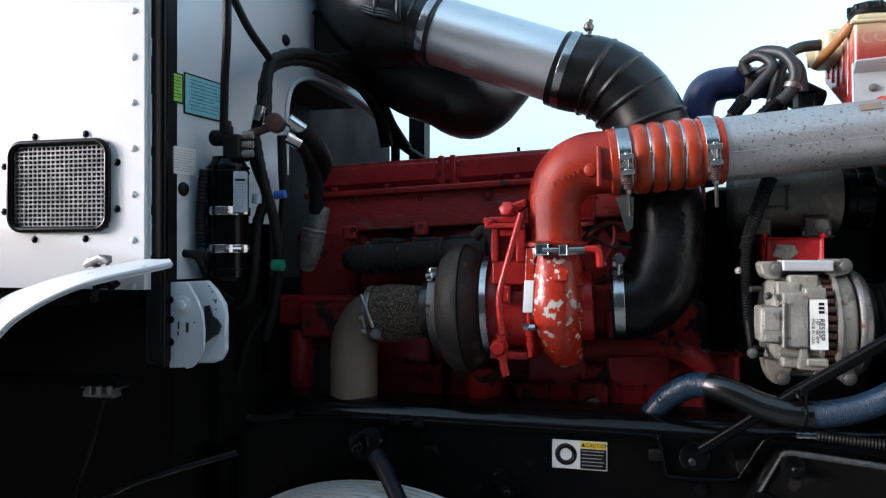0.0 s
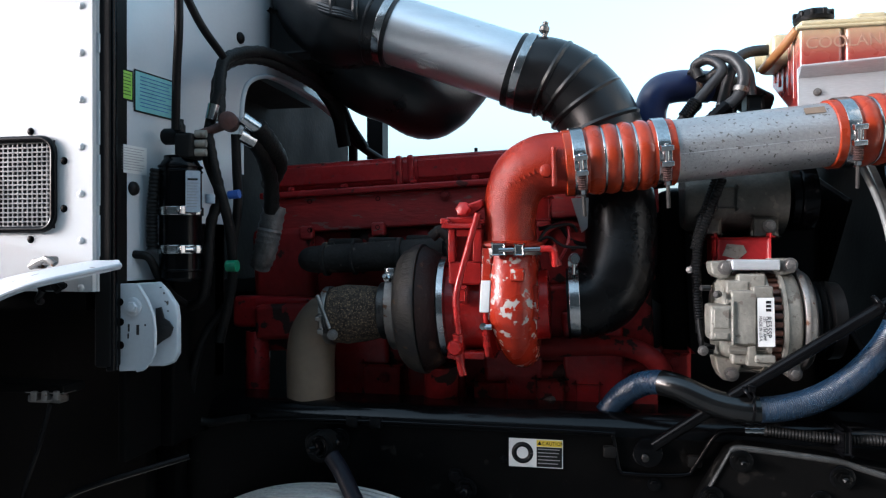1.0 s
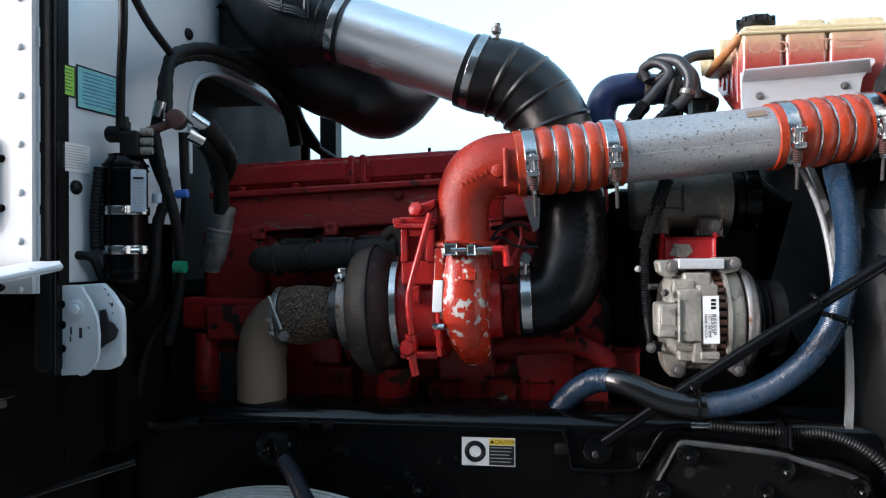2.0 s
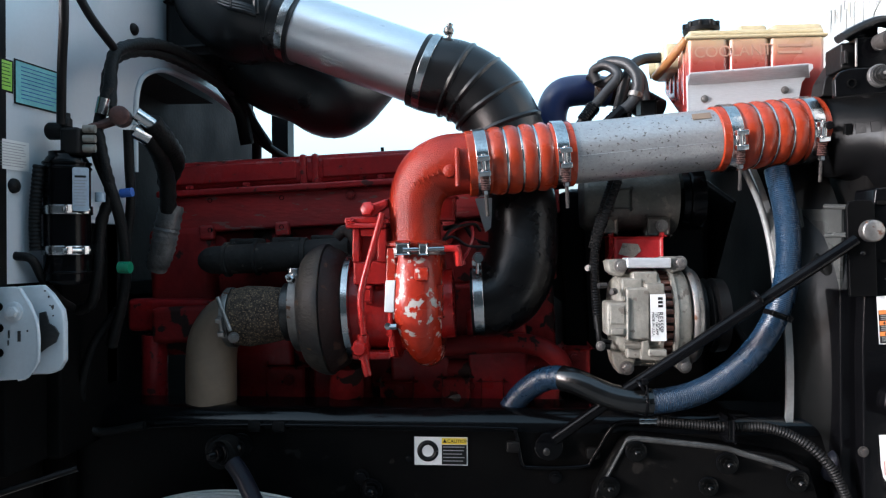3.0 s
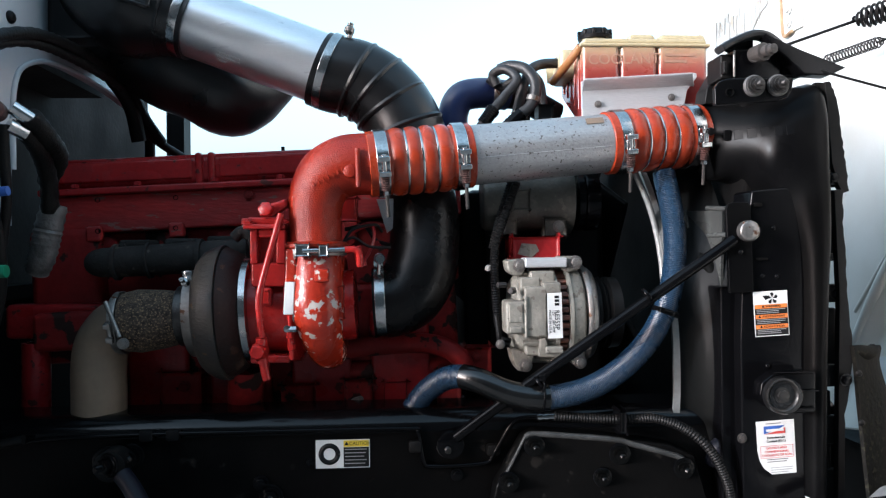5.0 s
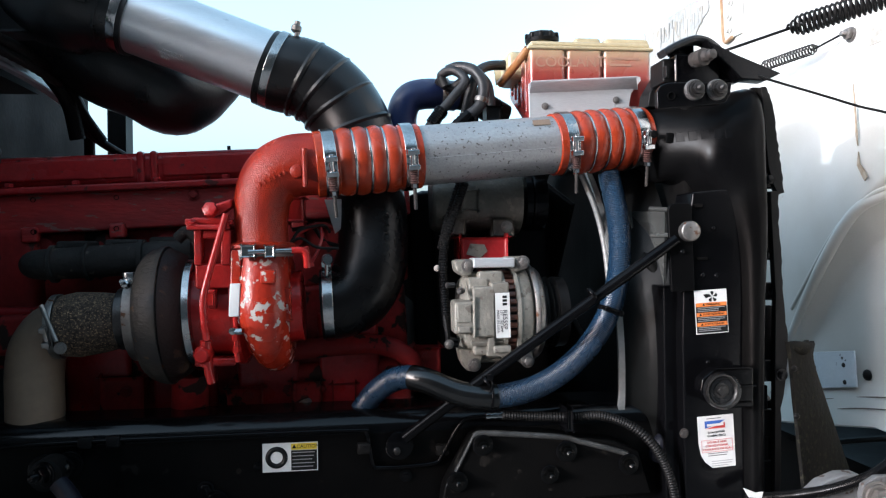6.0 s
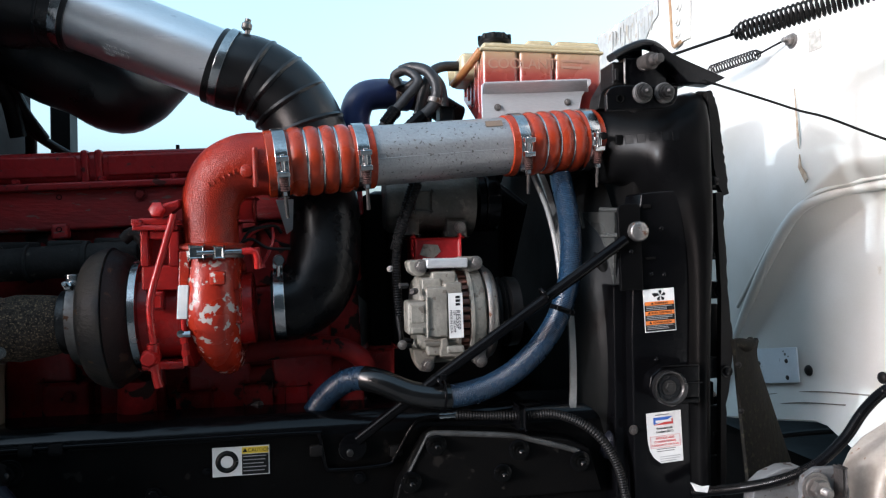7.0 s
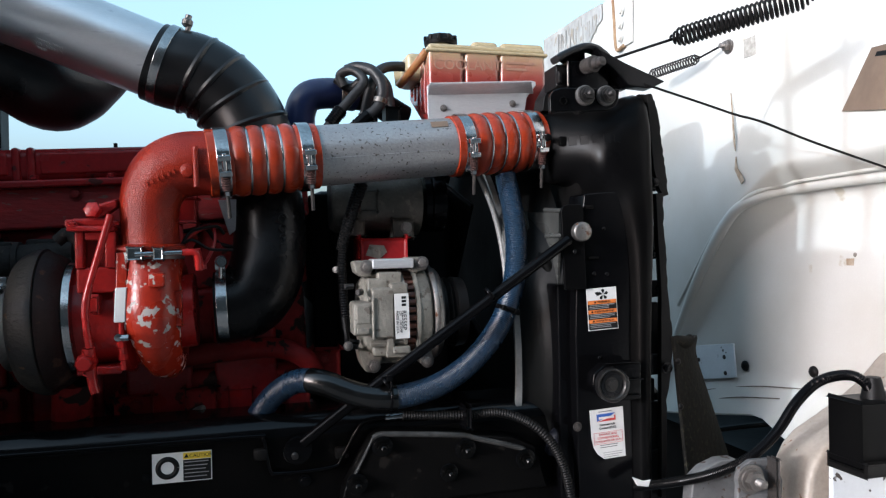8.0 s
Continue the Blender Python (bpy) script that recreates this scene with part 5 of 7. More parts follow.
part("hose_wall", tube([(0.150, 1.500, 1.587), (0.150, 1.500, 1.635), (0.167, 1.500, 1.670), (0.210, 1.510, 1.682), (0.266, 1.530, 1.682)], 0.032, 28, 6), BLUE, bh)
clamp(bh, (0.243, 1.520, 1.683), (1, 0, -0.05), 0.033, 0.012, STEEL_DULL)
th = thing("thermostat_pipe", (0.305, 1.550, 1.673), "black coolant pipe behind the hoses", "coolant pipe")
part("pipe", tube([(0.254, 1.530, 1.684), (0.305, 1.550, 1.681), (0.385, 1.580, 1.647)], 0.03, 20, 5), BLACK_DULL, th)
hc = thing("heater_hoses", (0.253, 1.450, 1.612), "cluster of grey-black rubber heater hoses looping together", "rubber hoses")
part("hose", tube([(0.198, 1.420, 1.594), (0.221, 1.420, 1.624), (0.249, 1.420, 1.657), (0.273, 1.420, 1.690), (0.252, 1.440, 1.715), (0.230, 1.460, 1.709), (0.238, 1.460, 1.686)], 0.0098, 14, 6), HOSE_GREY, hc)
part("hose", tube([(0.247, 1.410, 1.592), (0.269, 1.410, 1.610), (0.300, 1.410, 1.638), (0.309, 1.410, 1.676), (0.293, 1.420, 1.709), (0.264, 1.440, 1.722), (0.244, 1.460, 1.720)], 0.0115, 14, 6), HOSE_GREY, hc)
part("hose", tube([(0.379, 1.500, 1.744), (0.334, 1.480, 1.736), (0.307, 1.460, 1.717), (0.290, 1.450, 1.680), (0.276, 1.450, 1.623)], 0.0105, 14, 6), HOSE_GREY, hc)
part("hose", tube([(0.224, 1.480, 1.706), (0.251, 1.470, 1.686), (0.272, 1.460, 1.697)], 0.010, 12, 6), HOSE_GREY, hc)
for p, d in (((0.222, 1.420, 1.625), (0.6, 0, 0.75)), ((0.271, 1.410, 1.613), (0.8, 0, 0.6)), ((0.304, 1.410, 1.649), (0.3, 0, 1))):
    clamp(hc, p, d, 0.0118, 0.010, STEEL_DULL)
for a, b in (((0.203, 1.415, 1.600), (0.226, 1.415, 1.631)), ((0.253, 1.405, 1.595), (0.279, 1.405, 1.619)), ((0.288, 1.440, 1.626), (0.292, 1.440, 1.596))):
    part("crimped_end", tube([a, tuple((Vector(a) + Vector(b)) / 2), b], 0.0125, 14, 4, ribs=(0.006, 0.0014)), BLACK, hc)
part("fitting_block", box((0.317, 1.460, 1.611), (0.348, 1.430, 1.641), 0.006), BLACK_DULL, hc)
part("hose", tube([(0.333, 1.450, 1.634), (0.330, 1.450, 1.663), (0.324, 1.450, 1.691), (0.306, 1.450, 1.712)], 0.0095, 14, 6), HOSE_GREY, hc)

# ---- radiator and charge air cooler ----
rad = thing("radiator", (0.72, 1.7, 0.8), "black radiator pack with steel side channel", "radiator")
# core colour dropped to near-black so its sunlit side still looks shaded
part("core", box((0.66, 1.26, 0.78), (0.745, 2.25, 1.64), 0.01), SHADE_BLACK, rad)
part("side_channel", join(plate([(0.624, 1.200, 0.880), (0.622, 1.200, 1.184), (0.626, 1.200, 1.285), (0.635, 1.200, 1.366), (0.645, 1.200, 1.447), (0.746, 1.200, 1.457), (0.748, 1.200, 0.871)], 0.07, (0, 1, 0), 0.005),
                          box((0.599, 1.225, 0.866), (0.64, 1.29, 1.279), 0.004)), BLACK, rad, "black painted side channel")
for a, b in (((0.650, 1.196, 1.330), (0.671, 1.196, 1.325)), ((0.646, 1.196, 1.425), (0.662, 1.196, 1.418))):
    part("channel_slot", deep(b, a, 0.01, 0.001), SHADE_BLACK, rad)
for p in ((0.683, 1.200, 1.381), (0.662, 1.200, 1.298), (0.688, 1.200, 1.297), (0.670, 1.200, 1.142), (0.617, 1.186, 1.340)):
    bolt(rad, p, r=0.0045, kind="dome", material=BLACK, name="rivet")
rng = random.Random(12)


def ragged(pts, amount, n=5):
    """An outline made uneven between its corners."""
    out = []
    for a, b in zip(pts, pts[1:]):
        for k in range(n):
            q = Vector(a).lerp(Vector(b), k / n)
            out.append((q.x + rng.uniform(-amount, amount), q.y, q.z))
    return out + [tuple(pts[-1])]


strip_out = ragged([(0.796, 1.215, 1.640), (0.804, 1.215, 1.626), (0.813, 1.215, 1.585), (0.819, 1.215, 1.532), (0.825, 1.215, 1.490), (0.830, 1.215, 1.446)], 0.0016)
part("upper_seal_strip", plate(strip_out + [(0.818, 1.215, 1.442), (0.809, 1.215, 1.459), (0.799, 1.215, 1.494), (0.793, 1.215, 1.563), (0.787, 1.215, 1.639)], 0.014, (0, 1, 0), 0.001), BLACK_DULL, rad, "ragged black foam seal strip")
strip_low = ragged([(0.815, 1.210, 1.448), (0.815, 1.210, 1.390), (0.820, 1.210, 1.333), (0.821, 1.210, 1.270), (0.827, 1.210, 1.207), (0.830, 1.210, 1.171), (0.827, 1.210, 1.113), (0.815, 1.210, 1.051), (0.814, 1.210, 0.967), (0.810, 1.210, 0.863)], 0.0013)
part("lower_seal_strip", plate(strip_low + [(0.800, 1.210, 0.864), (0.804, 1.210, 1.114), (0.807, 1.210, 1.260), (0.802, 1.210, 1.364), (0.799, 1.210, 1.448)], 0.014, (0, 1, 0), 0.001), BLACK_DULL, rad, "ragged black foam seal strip")
for a, b in (((0.777, 1.230, 1.642), (0.800, 1.230, 1.627)), ((0.780, 1.230, 1.545), (0.812, 1.230, 1.532)), ((0.784, 1.230, 1.490), (0.818, 1.230, 1.454)), ((0.785, 1.230, 1.386), (0.816, 1.230, 1.322)), ((0.781, 1.230, 1.281), (0.824, 1.230, 1.248)), ((0.783, 1.235, 1.238), (0.816, 1.235, 1.131)), ((0.776, 1.225, 1.138), (0.819, 1.225, 1.098)), ((0.778, 1.230, 1.046), (0.820, 1.230, 0.995)), ((0.776, 1.230, 0.951), (0.823, 1.230, 0.855)), ((0.779, 1.235, 1.090), (0.805, 1.235, 0.855))):
    part("edge_tab", deep(a, b, 0.012, 0.003), BLACK_DULL, rad)
for p, r in (((0.803, 1.222, 1.470), 0.009), ((0.813, 1.205, 1.114), 0.008), ((0.799, 1.222, 1.331), 0.006), ((0.808, 1.222, 1.263), 0.006)):
    bolt(rad, p, r=r, kind="hex", material=BLACK)

cac = thing("charge_air_cooler_tank", (0.66, 1.25, 1.4), "moulded black charge air cooler end tank with raised lettering bars", "cooler tank")
# inner corner, outer corner, middle depth, half depth, squareness
HORN = (((0.563, 1.335, 1.499), (0.572, 1.335, 1.618), 1.335, 0.054, 1.00),
        ((0.608, 1.335, 1.500), (0.612, 1.335, 1.619), 1.335, 0.055, 1.00),
        ((0.625, 1.315, 1.477), (0.636, 1.315, 1.619), 1.325, 0.066, 0.95),
        ((0.655, 1.284, 1.471), (0.671, 1.284, 1.617), 1.310, 0.085, 0.90),
        ((0.671, 1.252, 1.454), (0.712, 1.252, 1.620), 1.290, 0.094, 0.85),
        ((0.691, 1.237, 1.429), (0.756, 1.237, 1.641), 1.280, 0.096, 0.80),
        ((0.707, 1.227, 1.399), (0.789, 1.227, 1.631), 1.275, 0.095, 0.75),
        ((0.720, 1.224, 1.360), (0.792, 1.224, 1.507), 1.270, 0.092, 0.75),
        ((0.728, 1.221, 1.313), (0.791, 1.221, 1.391), 1.265, 0.088, 0.75),
        ((0.731, 1.219, 1.235), (0.784, 1.219, 1.281), 1.260, 0.082, 0.75),
        ((0.730, 1.216, 1.137), (0.778, 1.216, 1.156), 1.255, 0.078, 0.75),
        ((0.731, 1.217, 1.001), (0.776, 1.217, 1.009), 1.255, 0.076, 0.75),
        ((0.731, 1.217, 0.845), (0.774, 1.217, 0.848), 1.255, 0.075, 0.75))
inn = smooth_path([q[0] for q in HORN], 4)
outer = smooth_path([q[1] for q in HORN], 4)
shape = smooth_path([(q[3], q[4], q[2]) for q in HORN], 4)
bm = bmesh.new()
rings = []
for a, b, s in zip(inn, outer, shape):
    c, h = Vector((a + b) / 2), Vector((b - a) / 2)
    c.y, h.y = float(s[2]), 0.0
    ring_ = []
    for k in range(28):
        w = 2 * math.pi * k / 28
        cu, su = math.cos(w), math.sin(w)
        e = float(s[1])
        ring_.append(bm.verts.new(c + h * math.copysign(abs(cu) ** e, cu) + Vector((0, -1, 0)) * float(s[0]) * math.copysign(abs(su) ** e, su)))
    rings.append(ring_)
for a, b in zip(rings, rings[1:]):
    for k in range(28):
        bm.faces.new((a[k], a[(k + 1) % 28], b[(k + 1) % 28], b[k]))
bm.faces.new(rings[-1])
bmesh.ops.recalc_face_normals(bm, faces=bm.faces)
skin = [v.co.copy() for v in bm.verts if v.co.y < 1.26]
part("tank_shell", bm, PLASTIC, cac, sharp=80)


def skin_depth(x, z):
    """The depth of the horn's front skin at a place across and up."""
    q = sorted((((v.x - x) ** 2 + (v.z - z) ** 2 + 1e-9), v.y) for v in skin)[:4]
    return sum(y / d for d, y in q) / sum(1 / d for d, y in q)


for k in range(6):
    c = Vector((0.628, 1.215, 1.551)).lerp(Vector((0.709, 1.190, 1.550)), k / 5)
    corners = [(c.x + dx, c.z + dz) for dx, dz in ((-0.0055, -0.009), (0.0055, -0.009), (0.0055, 0.009), (-0.0055, 0.009))]
    part("raised_mark", plate([(x_, skin_depth(x_, z_) - 0.0012, z_) for x_, z_ in corners], 0.006, (0, 1, 0), 0.0006), PLASTIC, cac)
part("cast_pip", lathe((0.598, 1.255, 1.557), (-0.3, -1, 0), [(0, 0.007), (0.004, 0.007), (0.005, 0.005), (0.005, 0)], 14), PLASTIC, cac)

topb = thing("radiator_top_bracket", (0.676, 1.220, 1.622), "black bolted bracket on top of the radiator", "bracket")
part("bracket_plate", plate([(0.566, 1.165, 1.587), (0.565, 1.165, 1.616), (0.573, 1.165, 1.627), (0.588, 1.165, 1.632), (0.702, 1.165, 1.634), (0.699, 1.165, 1.612), (0.691, 1.165, 1.600), (0.676, 1.165, 1.595)], 0.012, (0, 1, 0), 0.002), BLACK, topb)
part("upper_block", join(deep((0.635, 1.240, 1.704), (0.722, 1.240, 1.649), 0.07, 0.004), deep((0.728, 1.250, 1.694), (0.769, 1.250, 1.655), 0.05, 0.006)), BLACK, topb)
part("bright_edge", deep((0.632, 1.236, 1.700), (0.636, 1.236, 1.652), 0.004, 0.0015), STEEL_DULL, topb, "worn bright edge")
part("side_lug", join(deep((0.615, 1.250, 1.697), (0.639, 1.250, 1.652), 0.06, 0.004), deep((0.616, 1.240, 1.682), (0.623, 1.240, 1.659), 0.02, 0.002)), BLACK_DULL, topb)
part("foot", plate([(0.606, 1.300, 1.617), (0.611, 1.300, 1.646), (0.635, 1.300, 1.685), (0.677, 1.300, 1.697), (0.676, 1.300, 1.614)], 0.05, (0, 1, 0), 0.003), BLACK_DULL, topb)
part("blade", plate([(0.681, 1.215, 1.724), (0.698, 1.215, 1.717), (0.742, 1.215, 1.697), (0.828, 1.215, 1.665), (0.796, 1.215, 1.650), (0.748, 1.215, 1.653), (0.720, 1.215, 1.679), (0.694, 1.215, 1.701)], 0.03, (0, 1, 0), 0.003), BLACK, topb)
arc = [(0.608, 1.230, 1.701), (0.625, 1.230, 1.711), (0.651, 1.230, 1.723), (0.671, 1.230, 1.728), (0.691, 1.230, 1.725), (0.713, 1.230, 1.710)]
part("seal_flap", join(*[tube([(x_, y_ + d, z_) for x_, y_, z_ in arc], 0.007, 8, 4) for d in (0.0, 0.010, 0.020)]), RUBBER, topb)
part("web_plate", plate([(0.624, 1.260, 1.709), (0.665, 1.260, 1.729), (0.681, 1.260, 1.730), (0.681, 1.260, 1.700), (0.647, 1.260, 1.695)], 0.006, (0, 1, 0), 0.001), BLACK, topb)
part("plate_hole", lathe((0.590, 1.163, 1.608), (0, -1, 0), [(-0.004, 0.007), (0.0012, 0.0072), (0.0014, 0.006), (-0.003, 0.0055), (-0.003, 0)], 18), SHADE_BLACK, topb)
for p, r in (((0.632, 1.163, 1.619), 0.0105), ((0.673, 1.163, 1.620), 0.0105)):
    part("washer", lathe(p, (0, -1, 0), [(-0.002, r * 1.75), (0.002, r * 1.75), (0.004, r * 1.6), (0.004, r * 1.35), (0.007, r * 1.3), (0.007, 0)], 26), FOIL, topb)
    bolt(topb, tuple(Vector(p) - Vector((0, 0.007, 0))), r=r * 0.85, kind="stud", material=STEEL_DARK)
part("cable_boss", join(lathe((0.673, 1.215, 1.690), (0.3, -1, 0), [(-0.02, 0.014), (0, 0.016), (0.006, 0.016), (0.008, 0.011), (0.018, 0.011), (0.02, 0.0085), (0.028, 0.0085), (0.030, 0)], 18), lathe((0.670, 1.225, 1.688), (-0.8, -1, 0), [(0, 0.013), (0.006, 0.013), (0.007, 0.009), (0.007, 0)], 16)), RUST, topb)

GUSSET = mat("worn_grey_plastic", (0.055, 0.057, 0.054), (0.028, 0.029, 0.0275), 8, (0.24, 0.38), 0, 0.12, 120, spec=0.4)
shroud = thing("fan_shroud", (0.6, 1.79, 0.7), "dusty black fan shroud with a pale metal ring", "fan shroud")
SC_ = (0.54, 1.79, 1.12)
part("shroud_cone", lathe(SC_, (1, 0, 0), [(-0.002, 0.50), (0, 0.512), (0.02, 0.512), (0.05, 0.53), (0.09, 0.56), (0.10, 0.565), (0.10, 0.555), (0.06, 0.515), (0.0, 0.50)], 80, False), SHROUD, shroud)
part("shroud_ring", lathe((0.536, 1.79, 1.12), (1, 0, 0), [(-0.004, 0.512), (-0.004, 0.519), (0.008, 0.519), (0.008, 0.512), (-0.004, 0.512)], 80, False), GREYMETAL, shroud, "pale metal shroud ring")
left = [(0.579, 1.335, 1.421), (0.588, 1.335, 1.367), (0.600, 1.335, 1.313), (0.609, 1.335, 1.258), (0.613, 1.335, 1.204), (0.616, 1.335, 1.136), (0.613, 1.335, 1.077), (0.605, 1.335, 1.023)]
right = [(0.625, 1.262, 1.416), (0.624, 1.262, 1.365), (0.622, 1.262, 1.314), (0.622, 1.262, 1.263), (0.626, 1.262, 1.207), (0.627, 1.262, 1.147), (0.622, 1.262, 1.082), (0.609, 1.262, 1.012)]
bm = bmesh.new()
rows = []
for a, b in zip(smooth_path(left, 4), smooth_path(right, 4)):
    rows.append([bm.verts.new(a + (b - a) * k / 12 + np.array((0, 0.045 * math.sin(math.pi * (k / 12) ** 0.8) - 0.012 * math.sin(math.pi * k / 12) ** 6, 0))) for k in range(13)])
for a, b in zip(rows, rows[1:]):
    for k in range(12):
        bm.faces.new((a[k], a[k + 1], b[k + 1], b[k]))
bmesh.ops.recalc_face_normals(bm, faces=bm.faces)
bmesh.ops.solidify(bm, geom=bm.faces[:], thickness=0.005)
part("shroud_gusset", bm, GUSSET, shroud, "grey worn moulded shroud corner")
for pts, r_ in (([(0.589, 1.300, 1.330), (0.607, 1.290, 1.314), (0.622, 1.290, 1.270), (0.633, 1.290, 1.205), (0.641, 1.300, 1.105), (0.635, 1.310, 1.016), (0.626, 1.320, 0.959)], 0.012), ([(0.581, 1.340, 1.280), (0.592, 1.340, 1.235), (0.605, 1.340, 1.178), (0.607, 1.340, 1.100), (0.601, 1.340, 1.016)], 0.010)):
    part("shroud_bead", tube(pts, r_, 12, 6), SHROUD, shroud)
fan = thing("cooling_fan", (0.5, 1.79, 1.12), "dark plastic engine cooling fan in deep shade", "fan")
part("hub", lathe((0.44, 1.79, 1.12), (1, 0, 0), [(0, 0.03), (0.001, 0.10), (0.06, 0.11), (0.062, 0.03)], 32), BLACK_DULL, fan)
for k in range(9):
    mm = Matrix.Translation((0.47, 1.79, 1.12)) @ Matrix.Rotation(2 * math.pi * k / 9, 4, "X") @ Matrix.Rotation(radians(28), 4, "Z")
    part("blade", moved(box((-0.006, -0.07, 0.1), (0.006, 0.07, 0.47), 0.004), mm), BLACK_DULL, fan)

# ---- strut, hoses, lines ----
strut = thing("support_rod", (0.115, 1.250, 1.010), "thin black support rod from the rail to the radiator", "support rod")
part("rod", tube([(0.129, 1.235, 1.022), (0.251, 1.215, 1.115), (0.606, 1.185, 1.362)], 0.0098, 16, 1), BLACK, strut)
part("end_boss", lathe((0.630, 1.200, 1.376), (0, -1, 0), [(-0.02, 0.02), (0.0, 0.022), (0.004, 0.02), (0.006, 0.018), (0.022, 0.018), (0.025, 0.015), (0.025, 0)], 24), STEEL_DULL, strut, "dull steel threaded end boss")
bolt(strut, (0.116, 1.265, 0.998), (0, -1, 0), 0.011, "stud", STEEL_DARK)
part("rod_eye", lathe((0.121, 1.262, 1.005), (0, -1, 0), [(0, 0.024), (0.012, 0.024), (0.014, 0.02), (0.014, 0)], 20), BLACK, strut)
rodb = thing("rod_bracket", (0.627, 1.200, 1.347), "black steel rod bracket on the radiator side", "bracket")
part("bracket_plate", plate([(0.594, 1.190, 1.414), (0.598, 1.190, 1.423), (0.610, 1.190, 1.426), (0.633, 1.190, 1.426), (0.638, 1.190, 1.419), (0.642, 1.190, 1.271), (0.599, 1.190, 1.270)], 0.008, (0, 1, 0), 0.002), PLASTIC, rodb)
for a, b in (((0.585, 1.245, 1.419), (0.600, 1.200, 1.415)), ((0.587, 1.245, 1.370), (0.600, 1.200, 1.370))):
    part("fin", tube([a, b], 0.0045, 10, 1), GUSSET, rodb)

blue = thing("coolant_hose", (0.378, 1.230, 1.108), "blue braided coolant hose curving up beside the shroud", "coolant hose")
BL = [(0.053, 1.340, 1.047), (0.083, 1.300, 1.093), (0.122, 1.265, 1.122), (0.163, 1.235, 1.123), (0.224, 1.220, 1.100), (0.289, 1.215, 1.093), (0.367, 1.225, 1.107), (0.434, 1.240, 1.143), (0.490, 1.260, 1.195), (0.527, 1.280, 1.258), (0.543, 1.290, 1.333), (0.543, 1.300, 1.409), (0.534, 1.320, 1.492)]
part("hose_wall", tube(BL, 0.0203, 20, 7, ribs=(0.0034, 0.0007)), BLUE_BRAID, blue)
part("sleeve", tube([tuple(q) for q in smooth_path(BL, 7)[18:36]], 0.0218, 20, 0, ribs=(0.0034, 0.0004)), SLEEVE, blue, "glossy black protective sleeve")
clamp(blue, (0.517, 1.272, 1.232), (0.35, 0, 1), 0.0212, 0.010, BLACK, (0, -1, 0))
clamp(blue, (0.278, 1.215, 1.094), (1, 0, -0.05), 0.0225, 0.004, BLACK)
steel_line = thing("steel_line", (0.511, 1.330, 1.286), "thin pale steel coolant line beside the fan shroud", "coolant line")
part("line", tube([(0.492, 1.360, 1.497), (0.519, 1.350, 1.422), (0.534, 1.340, 1.337), (0.541, 1.330, 1.223)], 0.006, 10, 6), GREYMETAL, steel_line)

brake = thing("brake_line", (-0.210, 1.262, 1.033), "thin black brake line clipped along the rail", "brake line")
part("line", tube([(-1.149, 1.262, 1.022), (-0.725, 1.262, 1.020), (-0.517, 1.262, 1.032), (-0.210, 1.262, 1.034), (0.041, 1.262, 1.033), (0.063, 1.262, 1.027), (0.069, 1.262, 1.001), (0.075, 1.262, 0.971), (0.091, 1.262, 0.965), (0.180, 1.262, 0.968), (0.198, 1.260, 0.984), (0.228, 1.250, 1.038), (0.248, 1.250, 1.049), (0.282, 1.250, 1.050)], 0.0042, 10, 5), BLACK, brake)
for p in ((-0.406, 1.262, 1.032), (-0.361, 1.262, 1.032), (0.059, 1.262, 1.001), (0.198, 1.262, 0.992)):
    part("line_clip", box(tuple(Vector(p) - Vector((0.012, 0.006, 0.010))), tuple(Vector(p) + Vector((0.012, 0.008, 0.010))), 0.004), BLACK_DULL, brake)
part("fitting", tube([(0.275, 1.250, 1.050), (0.314, 1.250, 1.051)], 0.0062, 10, 1, ribs=(0.012, 0.002)), STEEL, brake, "bright steel hose fitting")
sleeve = thing("air_line", (0.473, 1.230, 1.050), "black corrugated air line drooping over the rail", "air line")
part("conduit", tube([(0.305, 1.245, 1.053), (0.418, 1.235, 1.047), (0.481, 1.225, 1.049), (0.533, 1.215, 1.030), (0.570, 1.205, 0.996), (0.595, 1.200, 0.946), (0.608, 1.200, 0.890)], 0.0078, 12, 6, ribs=(0.005, 0.0013)), BLACK_DULL, sleeve)
part("line_clip", box((0.413, 1.250, 1.027), (0.424, 1.215, 1.065), 0.004), BLACK, sleeve)

steer = thing("steering_bracket", (0.380, 1.240, 0.970), "black bolted cast plate on the chassis rail", "bracket")
part("plate_body", plate([(0.190, 1.225, 0.901), (0.197, 1.225, 0.938), (0.245, 1.225, 1.020), (0.267, 1.225, 1.031), (0.376, 1.225, 1.022), (0.508, 1.225, 1.002), (0.551, 1.225, 0.983), (0.574, 1.225, 0.904)], 0.045, (0, 1, 0), 0.005), RAIL_WEB, steer)
OILY = mat("oily_black_bolt", (0.022, 0.021, 0.020), (0.008, 0.0078, 0.0075), 60, (0.12, 0.24), 0.9, 0.1, 300)
# lighter grey paints the skylight caught by the plate's top edge
SKYLIT_EDGE = mat("skylit_black_edge", (0.05, 0.05, 0.048), (0.022, 0.022, 0.021), 30, (0.35, 0.55), 0, 0.3, 120)
part("raised_rim", join(tube([(0.213, 1.222, 0.957), (0.233, 1.222, 0.995), (0.248, 1.222, 1.024)], 0.0025, 8, 3), tube([(0.249, 1.224, 1.023), (0.264, 1.224, 1.028), (0.338, 1.224, 1.022), (0.412, 1.224, 1.014), (0.435, 1.224, 1.007), (0.517, 1.224, 0.983), (0.530, 1.224, 0.973)], 0.0052, 10, 3)), SKYLIT_EDGE, steer, "upper edge coloured lighter for skylight")
